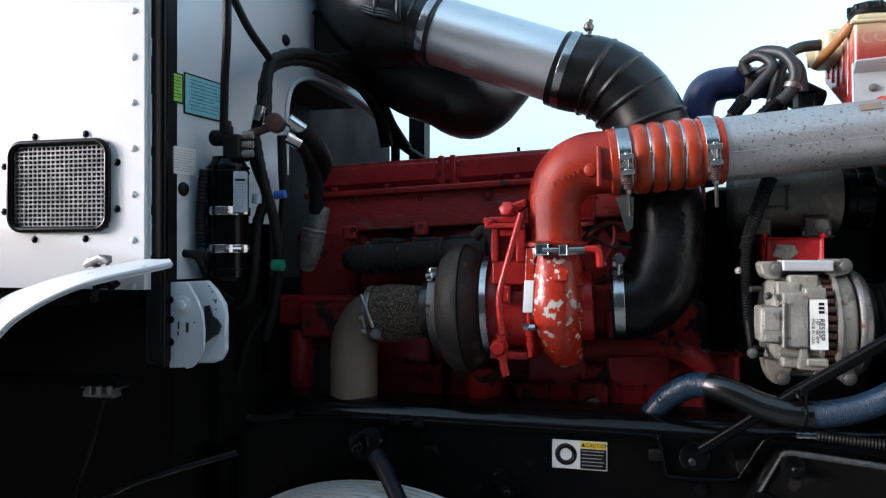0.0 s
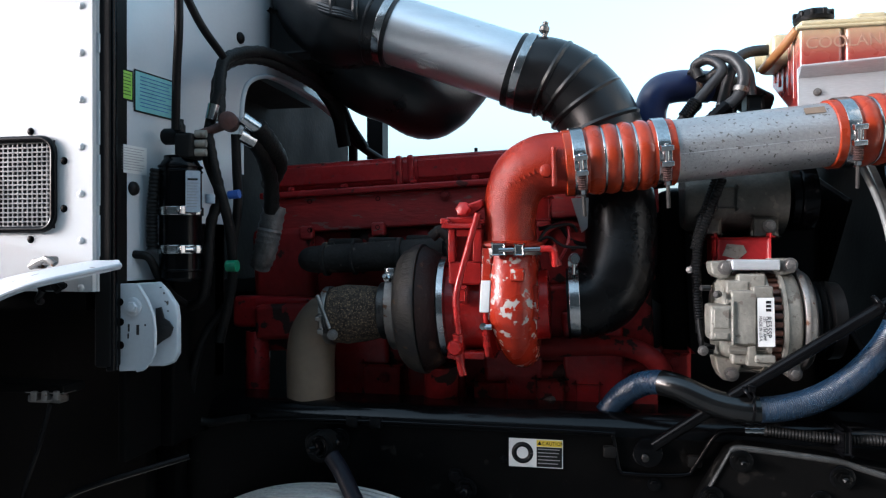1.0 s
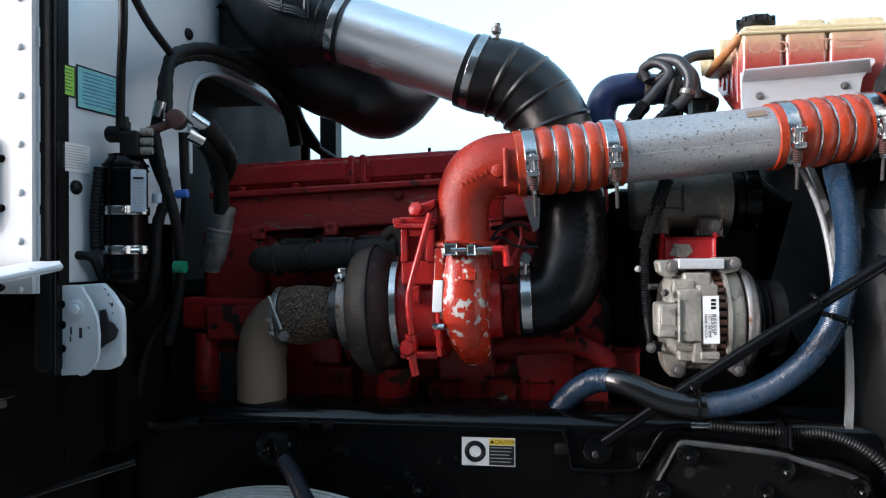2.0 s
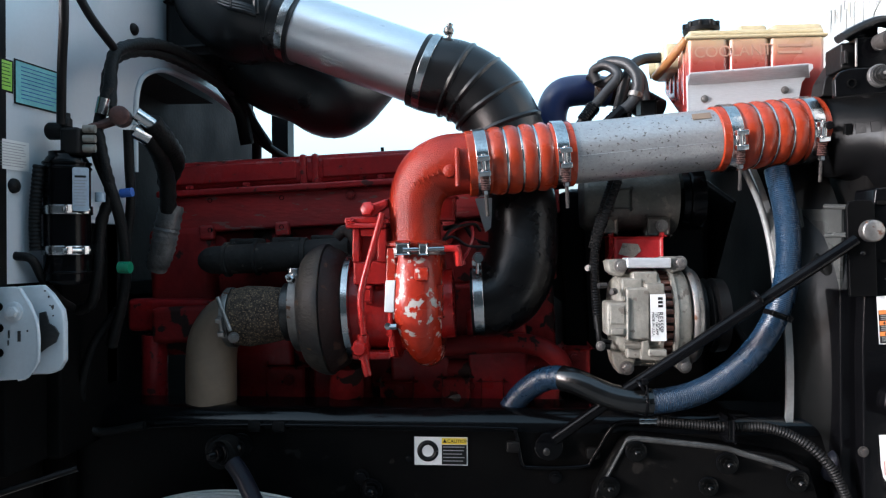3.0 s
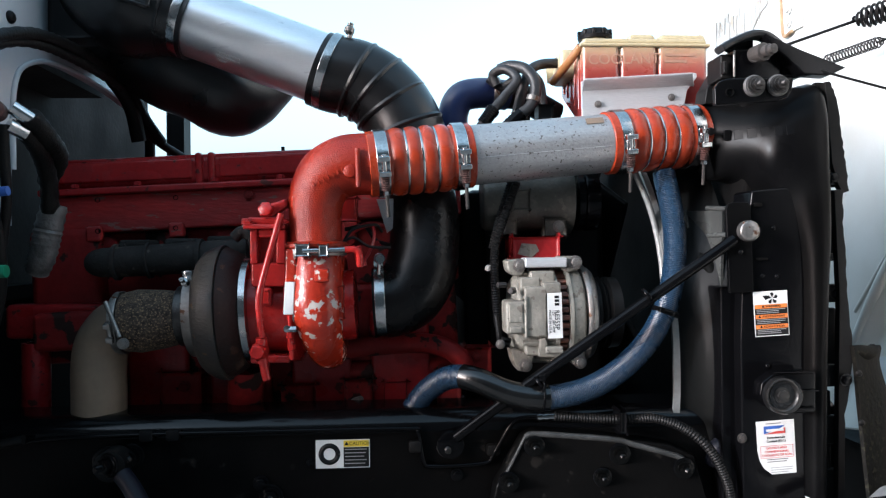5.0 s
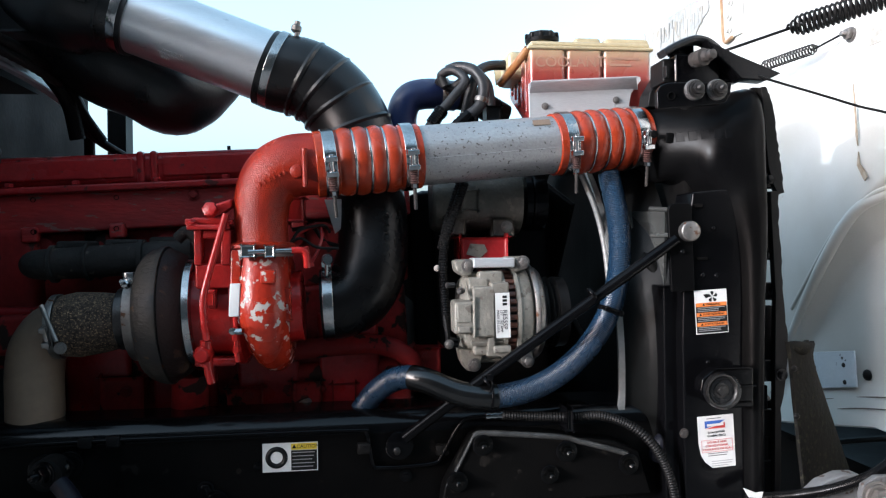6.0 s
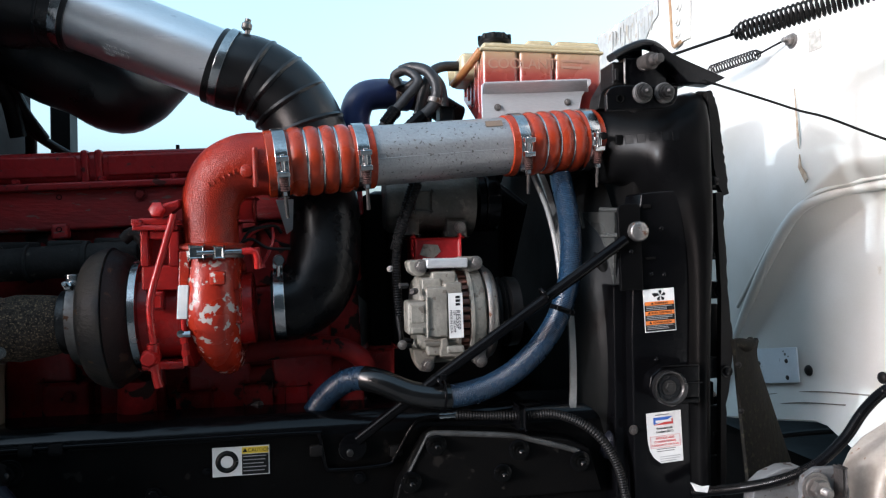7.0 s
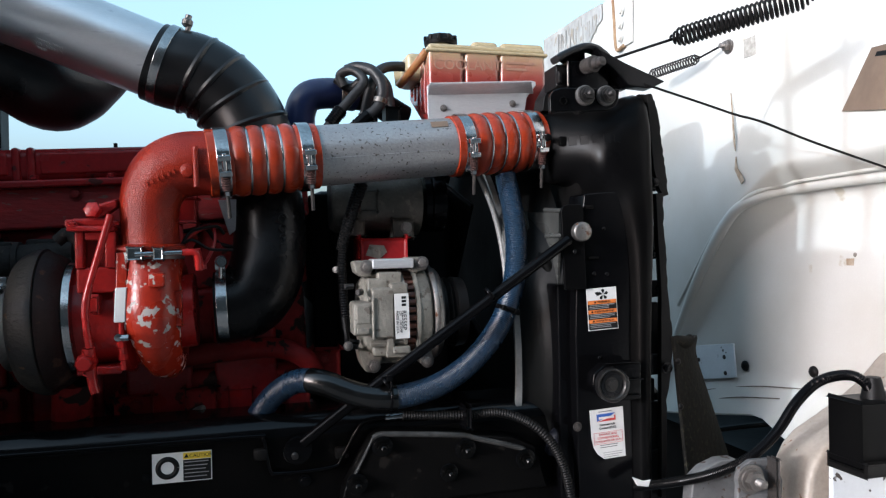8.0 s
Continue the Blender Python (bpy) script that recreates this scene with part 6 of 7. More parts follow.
for p, r in (((0.264, 1.222, 1.008), 0.011), ((0.414, 1.222, 0.990), 0.0115), ((0.528, 1.222, 0.962), 0.0115), ((0.219, 1.222, 0.947), 0.011), ((0.383, 1.222, 0.951), 0.010)):
    part("washer", lathe(p, (0, -1, 0), [(-0.002, r * 1.65), (0.003, r * 1.65), (0.004, r * 1.5), (0.004, 0)], 20), BLACK, steer)
    bolt(steer, tuple(Vector(p) - Vector((0, 0.004, 0))), r=r * 0.85, kind="stud", material=OILY)
for p, r in (((-0.473, 1.268, 0.987), 0.016), ((-0.433, 1.268, 0.995), 0.013), ((-0.212, 1.268, 0.942), 0.010), ((-0.194, 1.268, 0.919), 0.012), ((-0.126, 1.269, 0.976), 0.005), ((0.133, 1.269, 0.947), 0.008)):
    bolt(rail, p, r=r, kind="stud" if r > 0.01 else "hex", material=BLACK)
SHOCK = mat("dirty_blue_black_paint", (0.006, 0.007, 0.013), (0.010, 0.010, 0.013), 18, (0.35, 0.5), 0, 0.2, 150, spec=0.12)
shock = thing("shock_absorber", (-0.400, 1.220, 0.942), "dusty blue-black shock absorber below the rail", "shock absorber")
part("body", tube([(-0.417, 1.180, 0.991), (-0.398, 1.170, 0.973), (-0.372, 1.150, 0.942), (-0.341, 1.130, 0.900)], 0.0145, 20, 2), SHOCK, shock)
bolt(shock, (-0.445, 1.200, 1.000), (-0.5, -1, 0), 0.012, "stud", BLACK)
part("eye", lathe((-0.454, 1.262, 0.991), (0, -1, 0), [(0, 0.026), (0.04, 0.026), (0.042, 0.02), (0.042, 0)], 20), BLACK_DULL, shock)

caution = thing("caution_label", (-0.070, 1.268, 0.989), "white, black and yellow caution sticker on the rail", "warning label")
mc = facing((-0.069, 1.268, 0.990))
part("backing", plate([mc @ Vector(p) for p in ((-0.0475, -0.025, 0), (0.0475, -0.025, 0), (0.0475, 0.025, 0), (-0.0475, 0.025, 0))], 0.0008, (0, -1, 0), 0), LABEL_WHITE, caution)
flat(mc, 0.0015, -0.0235, 0.046, 0.0115, 0.0010, LABEL_BLACK, "black_field", caution)
flat(mc, 0.0015, 0.0125, 0.046, 0.0235, 0.0010, LABEL_YELLOW, "yellow_field", caution)
words("\u25b2CAUTION", 0.0086, mc @ Matrix.Translation((0.0025, 0.0178, 0.0016)), LABEL_BLACK, caution)
print_lines(mc, 0.0035, 0.043, 0.0085, 5, 0.0062, 0.0015, PRINT_GREY, caution, 3, 0.0016)
ring = [tuple(mc @ Vector((-0.0235 + 0.0148 * math.cos(k * math.pi / 16), 0.0148 * math.sin(k * math.pi / 16), -0.0025))) for k in range(33)]
part("wheel_symbol", tube(ring, 0.0058, 8, 0, caps=False), LABEL_BLACK, caution)

# ---- stickers on the radiator side ----
warn = thing("fan_warning_label", (0.669, 1.199, 1.233), "white and orange fan warning sticker", "warning label")
mw = facing((0.676, 1.198, 1.233), (1, 0, 0.05))
flat(mw, -0.0305, -0.039, 0.0305, 0.039, 0.0, LABEL_WHITE, "backing", warn)
flat(mw, -0.029, -0.0375, 0.029, 0.0155, 0.0005, LABEL_BLACK, "black_field", warn)
for k, t in enumerate(("ADVERTENCIA", "AVERTISSEMENT", "WARNING")):
    y_ = -0.0255 + k * 0.0175
    flat(mw, -0.0285, y_, 0.0285, y_ + 0.0068, 0.0009, LABEL_ORANGE, "orange_field", warn)
    words("\u25b2 " + t, 0.0056, mw @ Matrix.Translation((0, y_ + 0.0034, 0.0014)), LABEL_BLACK, warn, align="CENTER")
    print_lines(mw, -0.026, 0.026, y_ - 0.0014, 3, 0.0030, 0.0012, PRINT_GREY, warn, k, 0.0009)
for k in range(5):
    a = radians(20 + 72 * k)
    part("fan_symbol", plate([tuple(mw @ Vector((0.003 + 0.0105 * u * math.cos(a + v) * 1.0, 0.0265 + 0.0105 * u * math.sin(a + v), 0.0006))) for u, v in ((0.12, 0), (0.75, -0.42), (1.0, -0.1), (0.9, 0.36))], 0.0004, (0, -1, 0), 0), LABEL_BLACK, warn)
part("fan_symbol", plate([tuple(mw @ Vector(p)) for p in ((-0.014, 0.031, 0.0006), (-0.009, 0.024, 0.0006), (-0.004, 0.026, 0.0006), (-0.006, 0.032, 0.0006))], 0.0004, (0, -1, 0), 0), LABEL_BLACK, warn)
cool = thing("coolant_label", (0.677, 1.199, 1.005), "white coolant sticker with blue and red mark, corner torn off", "label")
mk = facing((0.683, 1.198, 1.001), (1, 0, 0.055))
part("backing", plate([mk @ Vector(p) for p in ((-0.034, 0.047, 0), (-0.034, -0.004, 0), (-0.031, -0.022, 0), (-0.024, -0.035, 0), (-0.011, -0.046, 0), (0.033, -0.046, 0), (0.034, 0.047, 0))], 0.0006, (0, -1, 0), 0), LABEL_WHITE, cool)
part("blue_field", plate([mk @ Vector(p) for p in ((-0.021, 0.025, 0.0009), (0.006, 0.032, 0.0009), (0.017, 0.038, 0.0009), (-0.021, 0.038, 0.0009))], 0.0004, (0, -1, 0), 0), LABEL_BLUE, cool)
part("red_field", plate([mk @ Vector(p) for p in ((-0.021, 0.024, 0.0009), (0.017, 0.024, 0.0009), (0.017, 0.034, 0.0009), (0.004, 0.029, 0.0009))], 0.0004, (0, -1, 0), 0), LABEL_RED, cool)
flat(mk, -0.017, 0.0285, 0.014, 0.0325, 0.0014, LABEL_WHITE, "maker_bar", cool)
flat(mk, -0.017, 0.0415, 0.010, 0.0428, 0.0009, PRINT_DIM, "print_line", cool)
for j, t in enumerate(("Extended Life", "Coolant (ELC)")):
    words(t, 0.0058, mk @ Matrix.Translation((0, 0.0175 - j * 0.0062, 0.0009)), LABEL_BLACK, cool, align="CENTER")
for j, t in enumerate(("DO NOT ADD", "CONVENTIONAL", "COOLANTS OR SCAs")):
    words(t, 0.0056, mk @ Matrix.Translation((0, -0.0005 - j * 0.0062, 0.0009)), LABEL_RED, cool, align="CENTER")
for x0, y0, x1, y1 in ((-0.029, 0.0035, 0.029, 0.004), (-0.029, -0.0175, 0.029, -0.017), (-0.029, -0.0175, -0.0285, 0.004), (0.0285, -0.0175, 0.029, 0.004)):
    flat(mk, x0, y0, x1, y1, 0.0009, LABEL_RED, "red_frame", cool)
print_lines(mk, -0.018, 0.020, -0.0195, 2, 0.004, 0.0012, PRINT_DIM, cool, 7)
print_lines(mk, -0.012, 0.028, -0.034, 3, 0.004, 0.001, PRINT_GREY, cool, 8)
mount = thing("radiator_mount", (0.664, 1.150, 1.103), "black rubber radiator mount with a steel bolt", "rubber mount")
part("arm", plate([(0.729, 1.155, 1.069), (0.678, 1.155, 1.069), (0.647, 1.155, 1.079), (0.632, 1.155, 1.100), (0.636, 1.155, 1.122), (0.657, 1.155, 1.137), (0.690, 1.155, 1.139), (0.730, 1.155, 1.139)], 0.028, (0, 1, 0), 0.004), BLACK, mount)
for a, b in (((0.681, 1.148, 1.106), (0.731, 1.148, 1.109)), ((0.681, 1.148, 1.078), (0.726, 1.148, 1.080)), ((0.653, 1.148, 1.138), (0.720, 1.148, 1.140))):
    part("lug", deep(a, b, 0.02, 0.002), BLACK, mount)
part("bush", lathe((0.667, 1.150, 1.102), (0, -1, 0), [(-0.004, 0.031), (0.010, 0.031), (0.014, 0.028), (0.0145, 0.022), (0.012, 0.020), (0.012, 0)], 32), RUBBER, mount)
part("cap_ring", lathe((0.661, 1.140, 1.104), (0, -1, 0), [(0, 0.0285), (0.006, 0.0285), (0.007, 0.026), (0.005, 0.023), (0.0, 0.022)], 32), STEEL_DARK, mount)
bolt(mount, (0.661, 1.139, 1.104), (0, -1, 0), 0.009, "hex", STEEL_DARK)
stub = thing("hose_stub", (0.616, 1.240, 0.994), "dark blue hose stub with a brass bolt beside the radiator", "hose")
part("stub", tube([(0.634, 1.250, 0.998), (0.618, 1.250, 0.996), (0.602, 1.250, 0.987), (0.599, 1.260, 0.958)], 0.016, 16, 4), SHOCK, stub)
bolt(stub, (0.623, 1.200, 1.018), (0, -1, 0), 0.006, "hex", RUST)

# ---- tyre ----
tyre = thing("front_axle", (-0.15, 1.7, 0.4), "black front axle with a dusty grey tyre", "axle")
WC = Vector(((-0.430, 1.060, 0.983)[0], 1.06, 0.0))
ZT = (-0.487, 1.200, 0.933)[2]
R0 = 0.52
pr = [(-0.14, 0.30), (-0.145, 0.44), (-0.135, 0.495), (-0.12, R0 - 0.012)]
for k in range(13):
    s = -0.11 + 0.22 * k / 12
    pr += [(s - 0.006, R0 - 0.003 * abs(s / 0.11) ** 2), (s + 0.003, R0 - 0.003 * abs(s / 0.11) ** 2), (s + 0.0045, R0 - 0.012), (s + 0.0105, R0 - 0.012)]
pr += [(0.135, 0.495), (0.145, 0.44), (0.14, 0.30)]
part("axle_beam", tube([(WC.x, 1.2, ZT - R0), (WC.x, 1.5, ZT - R0 - 0.05), (WC.x, 2.2, ZT - R0 - 0.05)], 0.05, 14, 3), BLACK_DULL, tyre)
wheel = part("wheel", lathe((WC.x, WC.y + 0.05, ZT - R0), (0.12, 1, 0), [(-0.10, 0.05), (-0.09, 0.16), (-0.12, 0.27), (-0.13, 0.30), (0.13, 0.30), (0.12, 0.2)], 48), STEEL_DULL, tyre, "steel wheel rim")
part("tyre", lathe((WC.x, WC.y + 0.05, ZT - R0), (0.12, 1, 0), pr, 96), TYRE, wheel, "dusty grey tyre with fine circumferential grooves")

# ---- hood, tilted forward ----
hood = thing("tilted_hood", (1.3, 1.7, 0.6), "white truck hood tilted forward, weathered inside with rust streaks", "truck hood")


def arch_z(y):
    """The height of the wheel arch line, by its place across the truck."""
    return 1.475 - 0.9 * max(0.0, y - 1.36) ** 1.25 - 1.1 * max(0.0, y - 1.6) ** 1.2


def hood_x(y, z):
    x = 1.205 + 0.10 * max(0.0, y - 1.6) ** 1.5 - 0.28 * max(0.0, 1.12 - y) ** 1.4
    u = min(1.0, max(0.0, (arch_z(y) + 0.06 - z) / 0.09))
    under = max(0.0, arch_z(y) - z)
    recess = 0.025 + 0.075 * min(1.0, max(0.0, (1.75 - y) / 0.3))
    return x + recess * u * u * (3 - 2 * u) - 0.12 * under - 0.35 * max(0.0, 1.03 - z)


def hood_top(y):
    return 2.205 + 0.5 * max(0.0, 2.25 - y) + 0.14 * max(0.0, y - 2.25)


bm = bmesh.new()
NY, NZ = 70, 90
grid = []
for i in range(NY + 1):
    y = 0.55 + 2.6 * i / NY
    col = []
    for j in range(NZ + 1):
        top = hood_top(y)
        mid = max(0.96, arch_z(y) - 0.02)
        foot = 0.935 - 0.18 * max(0.0, y - 1.48) - 0.25 * max(0.0, 1.45 - y)
        z = foot + (mid - foot) * j / 30 if j < 30 else mid + 0.09 * (j - 30) / 20 if j < 50 else mid + 0.09 + (top - mid - 0.09) * (j - 50) / (NZ - 50)
        col.append(bm.verts.new((hood_x(y, z) + 0.006 * noise.noise((y * 3, z * 3, 0)), y, z)))
    grid.append(col)
for a, b in zip(grid, grid[1:]):
    for j in range(NZ):
        bm.faces.new((a[j], a[j + 1], b[j + 1], b[j]))
bmesh.ops.recalc_face_normals(bm, faces=bm.faces)
for f in bm.faces:
    if f.normal.x > 0:
        f.normal_flip()
bmesh.ops.solidify(bm, geom=bm.faces[:], thickness=0.012)
part("hood_shell", bm, HOODINNER, hood)


WEATHER = mat("weathered_grey_edge", (0.42, 0.43, 0.42), (0.27, 0.28, 0.27), 9, (0.5, 0.7), 0, 0.3, 60, ((0.24, 0.215, 0.17), 25, 0.40, 0.6))
bm = bmesh.new()
rows = []
for i in range(17):
    y = 2.30 + 0.84 * i / 16
    deep_z = 0.10 + 0.10 * noise.noise((y * 6, 1.3, 0)) + 0.05 * noise.noise((y * 17, 0.3, 0)) + 0.12 * min(1.0, (y - 2.3) / 0.5)
    rows.append([bm.verts.new((hood_x(y, q) - 0.004 + 0.006 * noise.noise((y * 3, q * 3, 0)), y, q)) for q in (hood_top(y) + 0.002 - deep_z * k / 4 for k in range(5))])
for a, b in zip(rows, rows[1:]):
    for k in range(4):
        bm.faces.new((a[k], a[k + 1], b[k + 1], b[k]))
bmesh.ops.recalc_face_normals(bm, faces=bm.faces)
part("weathered_edge", bm, WEATHER, hood, "grey weathered corner of the hood")


def on_hood(p, off=0.0):
    return (hood_x(p[1], p[2]) - off, p[1], p[2])


def hood_line(pts, r, material, name, off=0.0, label=""):
    part(name, tube([on_hood(p, off) for p in pts], r, 10, 6), material, hood, label)


hood_line([(1.214, 1.803, 1.079), (1.209, 1.669, 1.277), (1.209, 1.546, 1.415), (1.226, 1.462, 1.459), (1.276, 1.371, 1.478), (1.274, 1.104, 1.482)], 0.014, HOODINNER, "wheel_arch_bead", -0.004)
hood_line([(1.213, 1.784, 1.178), (1.206, 1.612, 1.367), (1.207, 1.522, 1.435), (1.217, 1.451, 1.472), (1.261, 1.354, 1.490), (1.248, 1.080, 1.495)], 0.006, HOODINNER, "arch_flange", -0.002)
BROWN_SPECK = mat("brown_grime", (0.13, 0.115, 0.09), (0.22, 0.20, 0.17), 70, (0.7, 0.9), 0, 0.3, 150)
RUSTY = mat("rust_stain", (0.24, 0.165, 0.095), (0.42, 0.36, 0.28), 60, (0.8, 0.95), 0, 0.4, 200)
part("riveted_plate", plate([on_hood((1.233, 1.741, 1.066), 0.012), on_hood((1.245, 1.570, 1.094), 0.012), on_hood((1.233, 1.545, 1.012), 0.012), on_hood((1.206, 1.693, 0.982), 0.012)], 0.004, (1, 0, 0), 0.001), WHITE_WORN, hood)
for p in ((1.229, 1.690, 1.036), (1.237, 1.591, 1.057), (1.214, 1.664, 0.998), (1.230, 1.578, 1.018)):
    bolt(hood, on_hood(p, 0.016), (-1, 0, 0), 0.006, "dome", STEEL_DARK, "rivet")
for p in ((1.244, 1.538, 1.041), (1.255, 1.323, 1.060)):
    bolt(hood, on_hood(p, 0.0), (-1, 0, 0), 0.0135, "dome", BLACK_DULL, "rubber_plug")
for p, k in (((1.241, 2.103, 2.119), 0), ((1.242, 2.114, 2.076), 1), ((1.242, 2.116, 2.034), 2)):
    bolt(hood, on_hood(p, 0.012), (-1, 0, 0), 0.011, "hex", HOODINNER)
part("hinge_plate", plate([on_hood((1.250, 2.185, 2.223), 0.008), on_hood((1.233, 2.030, 2.167), 0.008), on_hood((1.234, 2.037, 1.998), 0.008), on_hood((1.247, 2.155, 2.008), 0.008)], 0.006, (1, 0, 0), 0.001), HOODINNER, hood, "bolted plate with rusty edges")
RUST_EDGE = mat("brown_rust_edge", (0.20, 0.11, 0.05), (0.34, 0.24, 0.14), 40, (0.7, 0.9), 0, 0.3, 150)
part("rusty_edge", tube([on_hood((1.250, 2.184, 2.222), 0.010), on_hood((1.249, 2.170, 2.110), 0.010), on_hood((1.247, 2.156, 2.008), 0.010), on_hood((1.240, 2.095, 2.003), 0.010)], 0.006, 8, 4), RUST_EDGE, hood, "rusty plate edge")
GRIME = mat("dark_edge_grime", (0.22, 0.22, 0.20), (0.33, 0.33, 0.31), 30, (0.7, 0.9), 0, 0.2, 120)
rng = random.Random(11)
for k in range(16):
    y = 2.36 + 0.034 * k + rng.uniform(-0.012, 0.012)
    top, w, h = hood_top(y) - rng.uniform(0.005, 0.05), rng.uniform(0.002, 0.007), rng.uniform(0.03, 0.12)
    part("grime_streak", plate([on_hood((0, y - w, top), 0.006), on_hood((0, y + w * 0.6, top + 0.004), 0.006), on_hood((0, y + w, top - h * 0.5), 0.006), on_hood((0, y + w * 0.1, top - h), 0.006)], 0.002, (1, 0, 0), 0.0), GRIME, hood)
for pts in (((1.200, 1.517, 1.722), (1.200, 1.510, 1.664), (1.200, 1.505, 1.601), (1.200, 1.504, 1.576), (1.200, 1.510, 1.602), (1.200, 1.514, 1.665)), ((1.200, 1.502, 1.562), (1.200, 1.497, 1.533), (1.200, 1.484, 1.518), (1.200, 1.475, 1.501), (1.200, 1.483, 1.493), (1.200, 1.493, 1.508), (1.200, 1.507, 1.532))):
    part("rust_run", plate([on_hood(p, 0.0075) for p in pts], 0.003, (1, 0, 0), 0.0), RUSTY, hood, "brown rust run")
bolt(hood, on_hood((1.206, 1.528, 1.841), 0.0), (-1, 0, 0), 0.012, "stud", STEEL_DULL)
part("vent_cutout", plate([on_hood((1.205, 1.178, 1.611), 0.003), on_hood((1.205, 1.103, 1.719), 0.003), on_hood((1.186, 0.974, 1.706), 0.003), on_hood((1.187, 0.978, 1.580), 0.003)], 0.003, (1, 0, 0), 0.0), TAN, hood, "tan insulation panel")
part("dark_cutout", plate([on_hood((1.205, 1.114, 1.667), 0.005), on_hood((1.204, 1.088, 1.707), 0.005), on_hood((1.187, 0.975, 1.689), 0.005), on_hood((1.187, 0.976, 1.629), 0.005)], 0.002, (1, 0, 0), 0.0), BLACK_DULL, hood)
FADED = mat("faded_paper", (0.42, 0.41, 0.37), (0.30, 0.29, 0.26), 60, (0.6, 0.8), 0, 0.1)
for a, b, mt_ in (((1.206, 1.472, 1.795), (1.205, 1.430, 1.840), FADED), ((1.284, 1.255, 1.298), (1.285, 1.238, 1.313), RUSTY)):
    a, b = on_hood(a, 0.002), on_hood(b, 0.002)
    part("stain_patch", plate([a, (b[0], b[1], a[2]), b, (a[0], a[1], b[2])], 0.002, (1, 0, 0), 0.0), mt_, hood)
for p, q in (((1.205, 1.207, 1.596), 0.006), ((1.206, 1.204, 1.576), 0.004), ((1.285, 1.252, 1.308), 0.005), ((1.287, 1.238, 1.320), 0.007), ((1.288, 1.229, 1.331), 0.004), ((1.283, 1.258, 1.295), 0.003), ((1.288, 1.205, 1.335), 0.003), ((1.277, 1.334, 1.244), 0.003), ((1.209, 1.605, 1.367), 0.004), ((1.205, 1.167, 1.577), 0.003)):
    bolt(hood, on_hood(p, -0.004), (-1, 0.2, 0), q, "dome", BROWN_SPECK, "paint_chip")
for pts in (((1.182, 1.664, 0.929), (1.210, 1.539, 0.964), (1.233, 1.407, 0.985)), ((1.199, 1.639, 0.965), (1.232, 1.502, 0.997), (1.248, 1.316, 1.022))):
    hood_line(pts, 0.0016, BROWN_SPECK, "grime_line", -0.001)
# back and floor added in near-black to paint the opening's shade
part("opening_dark_back", box((1.75, 0.5, 0.2), (1.80, 2.9, 1.0), 0.01), SHADE_BLACK, hood, "near-black sheet standing in for the dark opening below the hood")
part("opening_dark_floor", plate([(1.30, 0.6, 0.80), (1.76, 0.6, 0.80), (1.76, 2.9, 0.80), (1.30, 2.9, 0.80)], 0.02, (0, 0, -1), 0.0), SHADE_BLACK, hood)
part("lower_rib", tube([(1.195, 1.700, 0.831), (1.281, 1.660, 0.852), (1.358, 1.600, 0.872)], 0.008, 8, 4), BLACK_DULL, hood)


def spring(name_label, a, b, r, wire, turns, x_end, material=BLACK_DULL):
    s = thing("hood_spring", tuple(a), name_label, "cable spring", group="hood cable springs")
    a, b = Vector(a), Vector(b)
    d, u, w = frame_axes(b - a)
    n = turns * 10
    pts = []
    for k in range(n + 1):
        f = k / n
        q = r * min(1.0, 0.35 + 8 * f, 0.35 + 8 * (1 - f))
        t = 2 * math.pi * turns * f
        pts.append(tuple(a.lerp(b, f) + q * (math.cos(t) * u + math.sin(t) * w)))
    part("coil", tube(pts, wire, 6, 0), material, s)
    part("cable", tube([tuple(x_end), tuple(a), tuple(a.lerp(b, 0.1))], 0.0028, 8, 0), BLACK_DULL, s)
    return s


spring("black steel coil spring on the hood stay cable", (0.845, 1.220, 1.748), (0.995, 1.020, 1.775), 0.0175, 0.0026, 30, (0.692, 1.220, 1.695))
spring("dusty grey coil spring on the far hood stay cable", (1.165, 1.596, 1.827), (1.130, 1.774, 1.825), 0.0125, 0.0021, 19, on_hood((1.205, 1.527, 1.844), 0.016), STEEL_DARK)
release = thing("hood_cable", (0.748, 1.240, 1.694), "thin black hood release cable", "cable")
part("cable", tube([(0.695, 1.235, 1.699), (0.772, 1.220, 1.663), (0.880, 1.180, 1.618), (0.939, 1.160, 1.594), (0.985, 1.140, 1.577), (1.081, 1.120, 1.538), (1.270, 1.100, 1.478)], 0.0025, 8, 5), BLACK_DULL, release)

# ---- mud flap and lower front gear ----
flap = thing("rubber_flap", (0.863, 1.220, 0.989), "stiff grey-black rubber splash flap, frayed", "splash flap")
near = [(0.824, 1.210, 1.173), (0.829, 1.210, 1.141), (0.835, 1.210, 1.070), (0.844, 1.210, 0.982), (0.853, 1.210, 0.894), (0.859, 1.210, 0.828)]
far = [(0.937, 1.300, 1.157), (0.920, 1.280, 1.126), (0.945, 1.280, 1.049), (0.978, 1.280, 0.954), (1.011, 1.280, 0.857), (1.026, 1.280, 0.784)]
bm = bmesh.new()
rows = [[bm.verts.new(a + (b - a) * k / 6 + np.array((0.012 * math.sin(math.pi * k / 6), 0, 0.004 * math.sin(9.0 * k)))) for k in range(7)] for a, b in zip(smooth_path(near, 3), smooth_path(far, 3))]
for a, b in zip(rows, rows[1:]):
    for k in range(6):
        bm.faces.new((a[k], a[k + 1], b[k + 1], b[k]))
bmesh.ops.recalc_face_normals(bm, faces=bm.faces)
bmesh.ops.solidify(bm, geom=bm.faces[:], thickness=0.007)
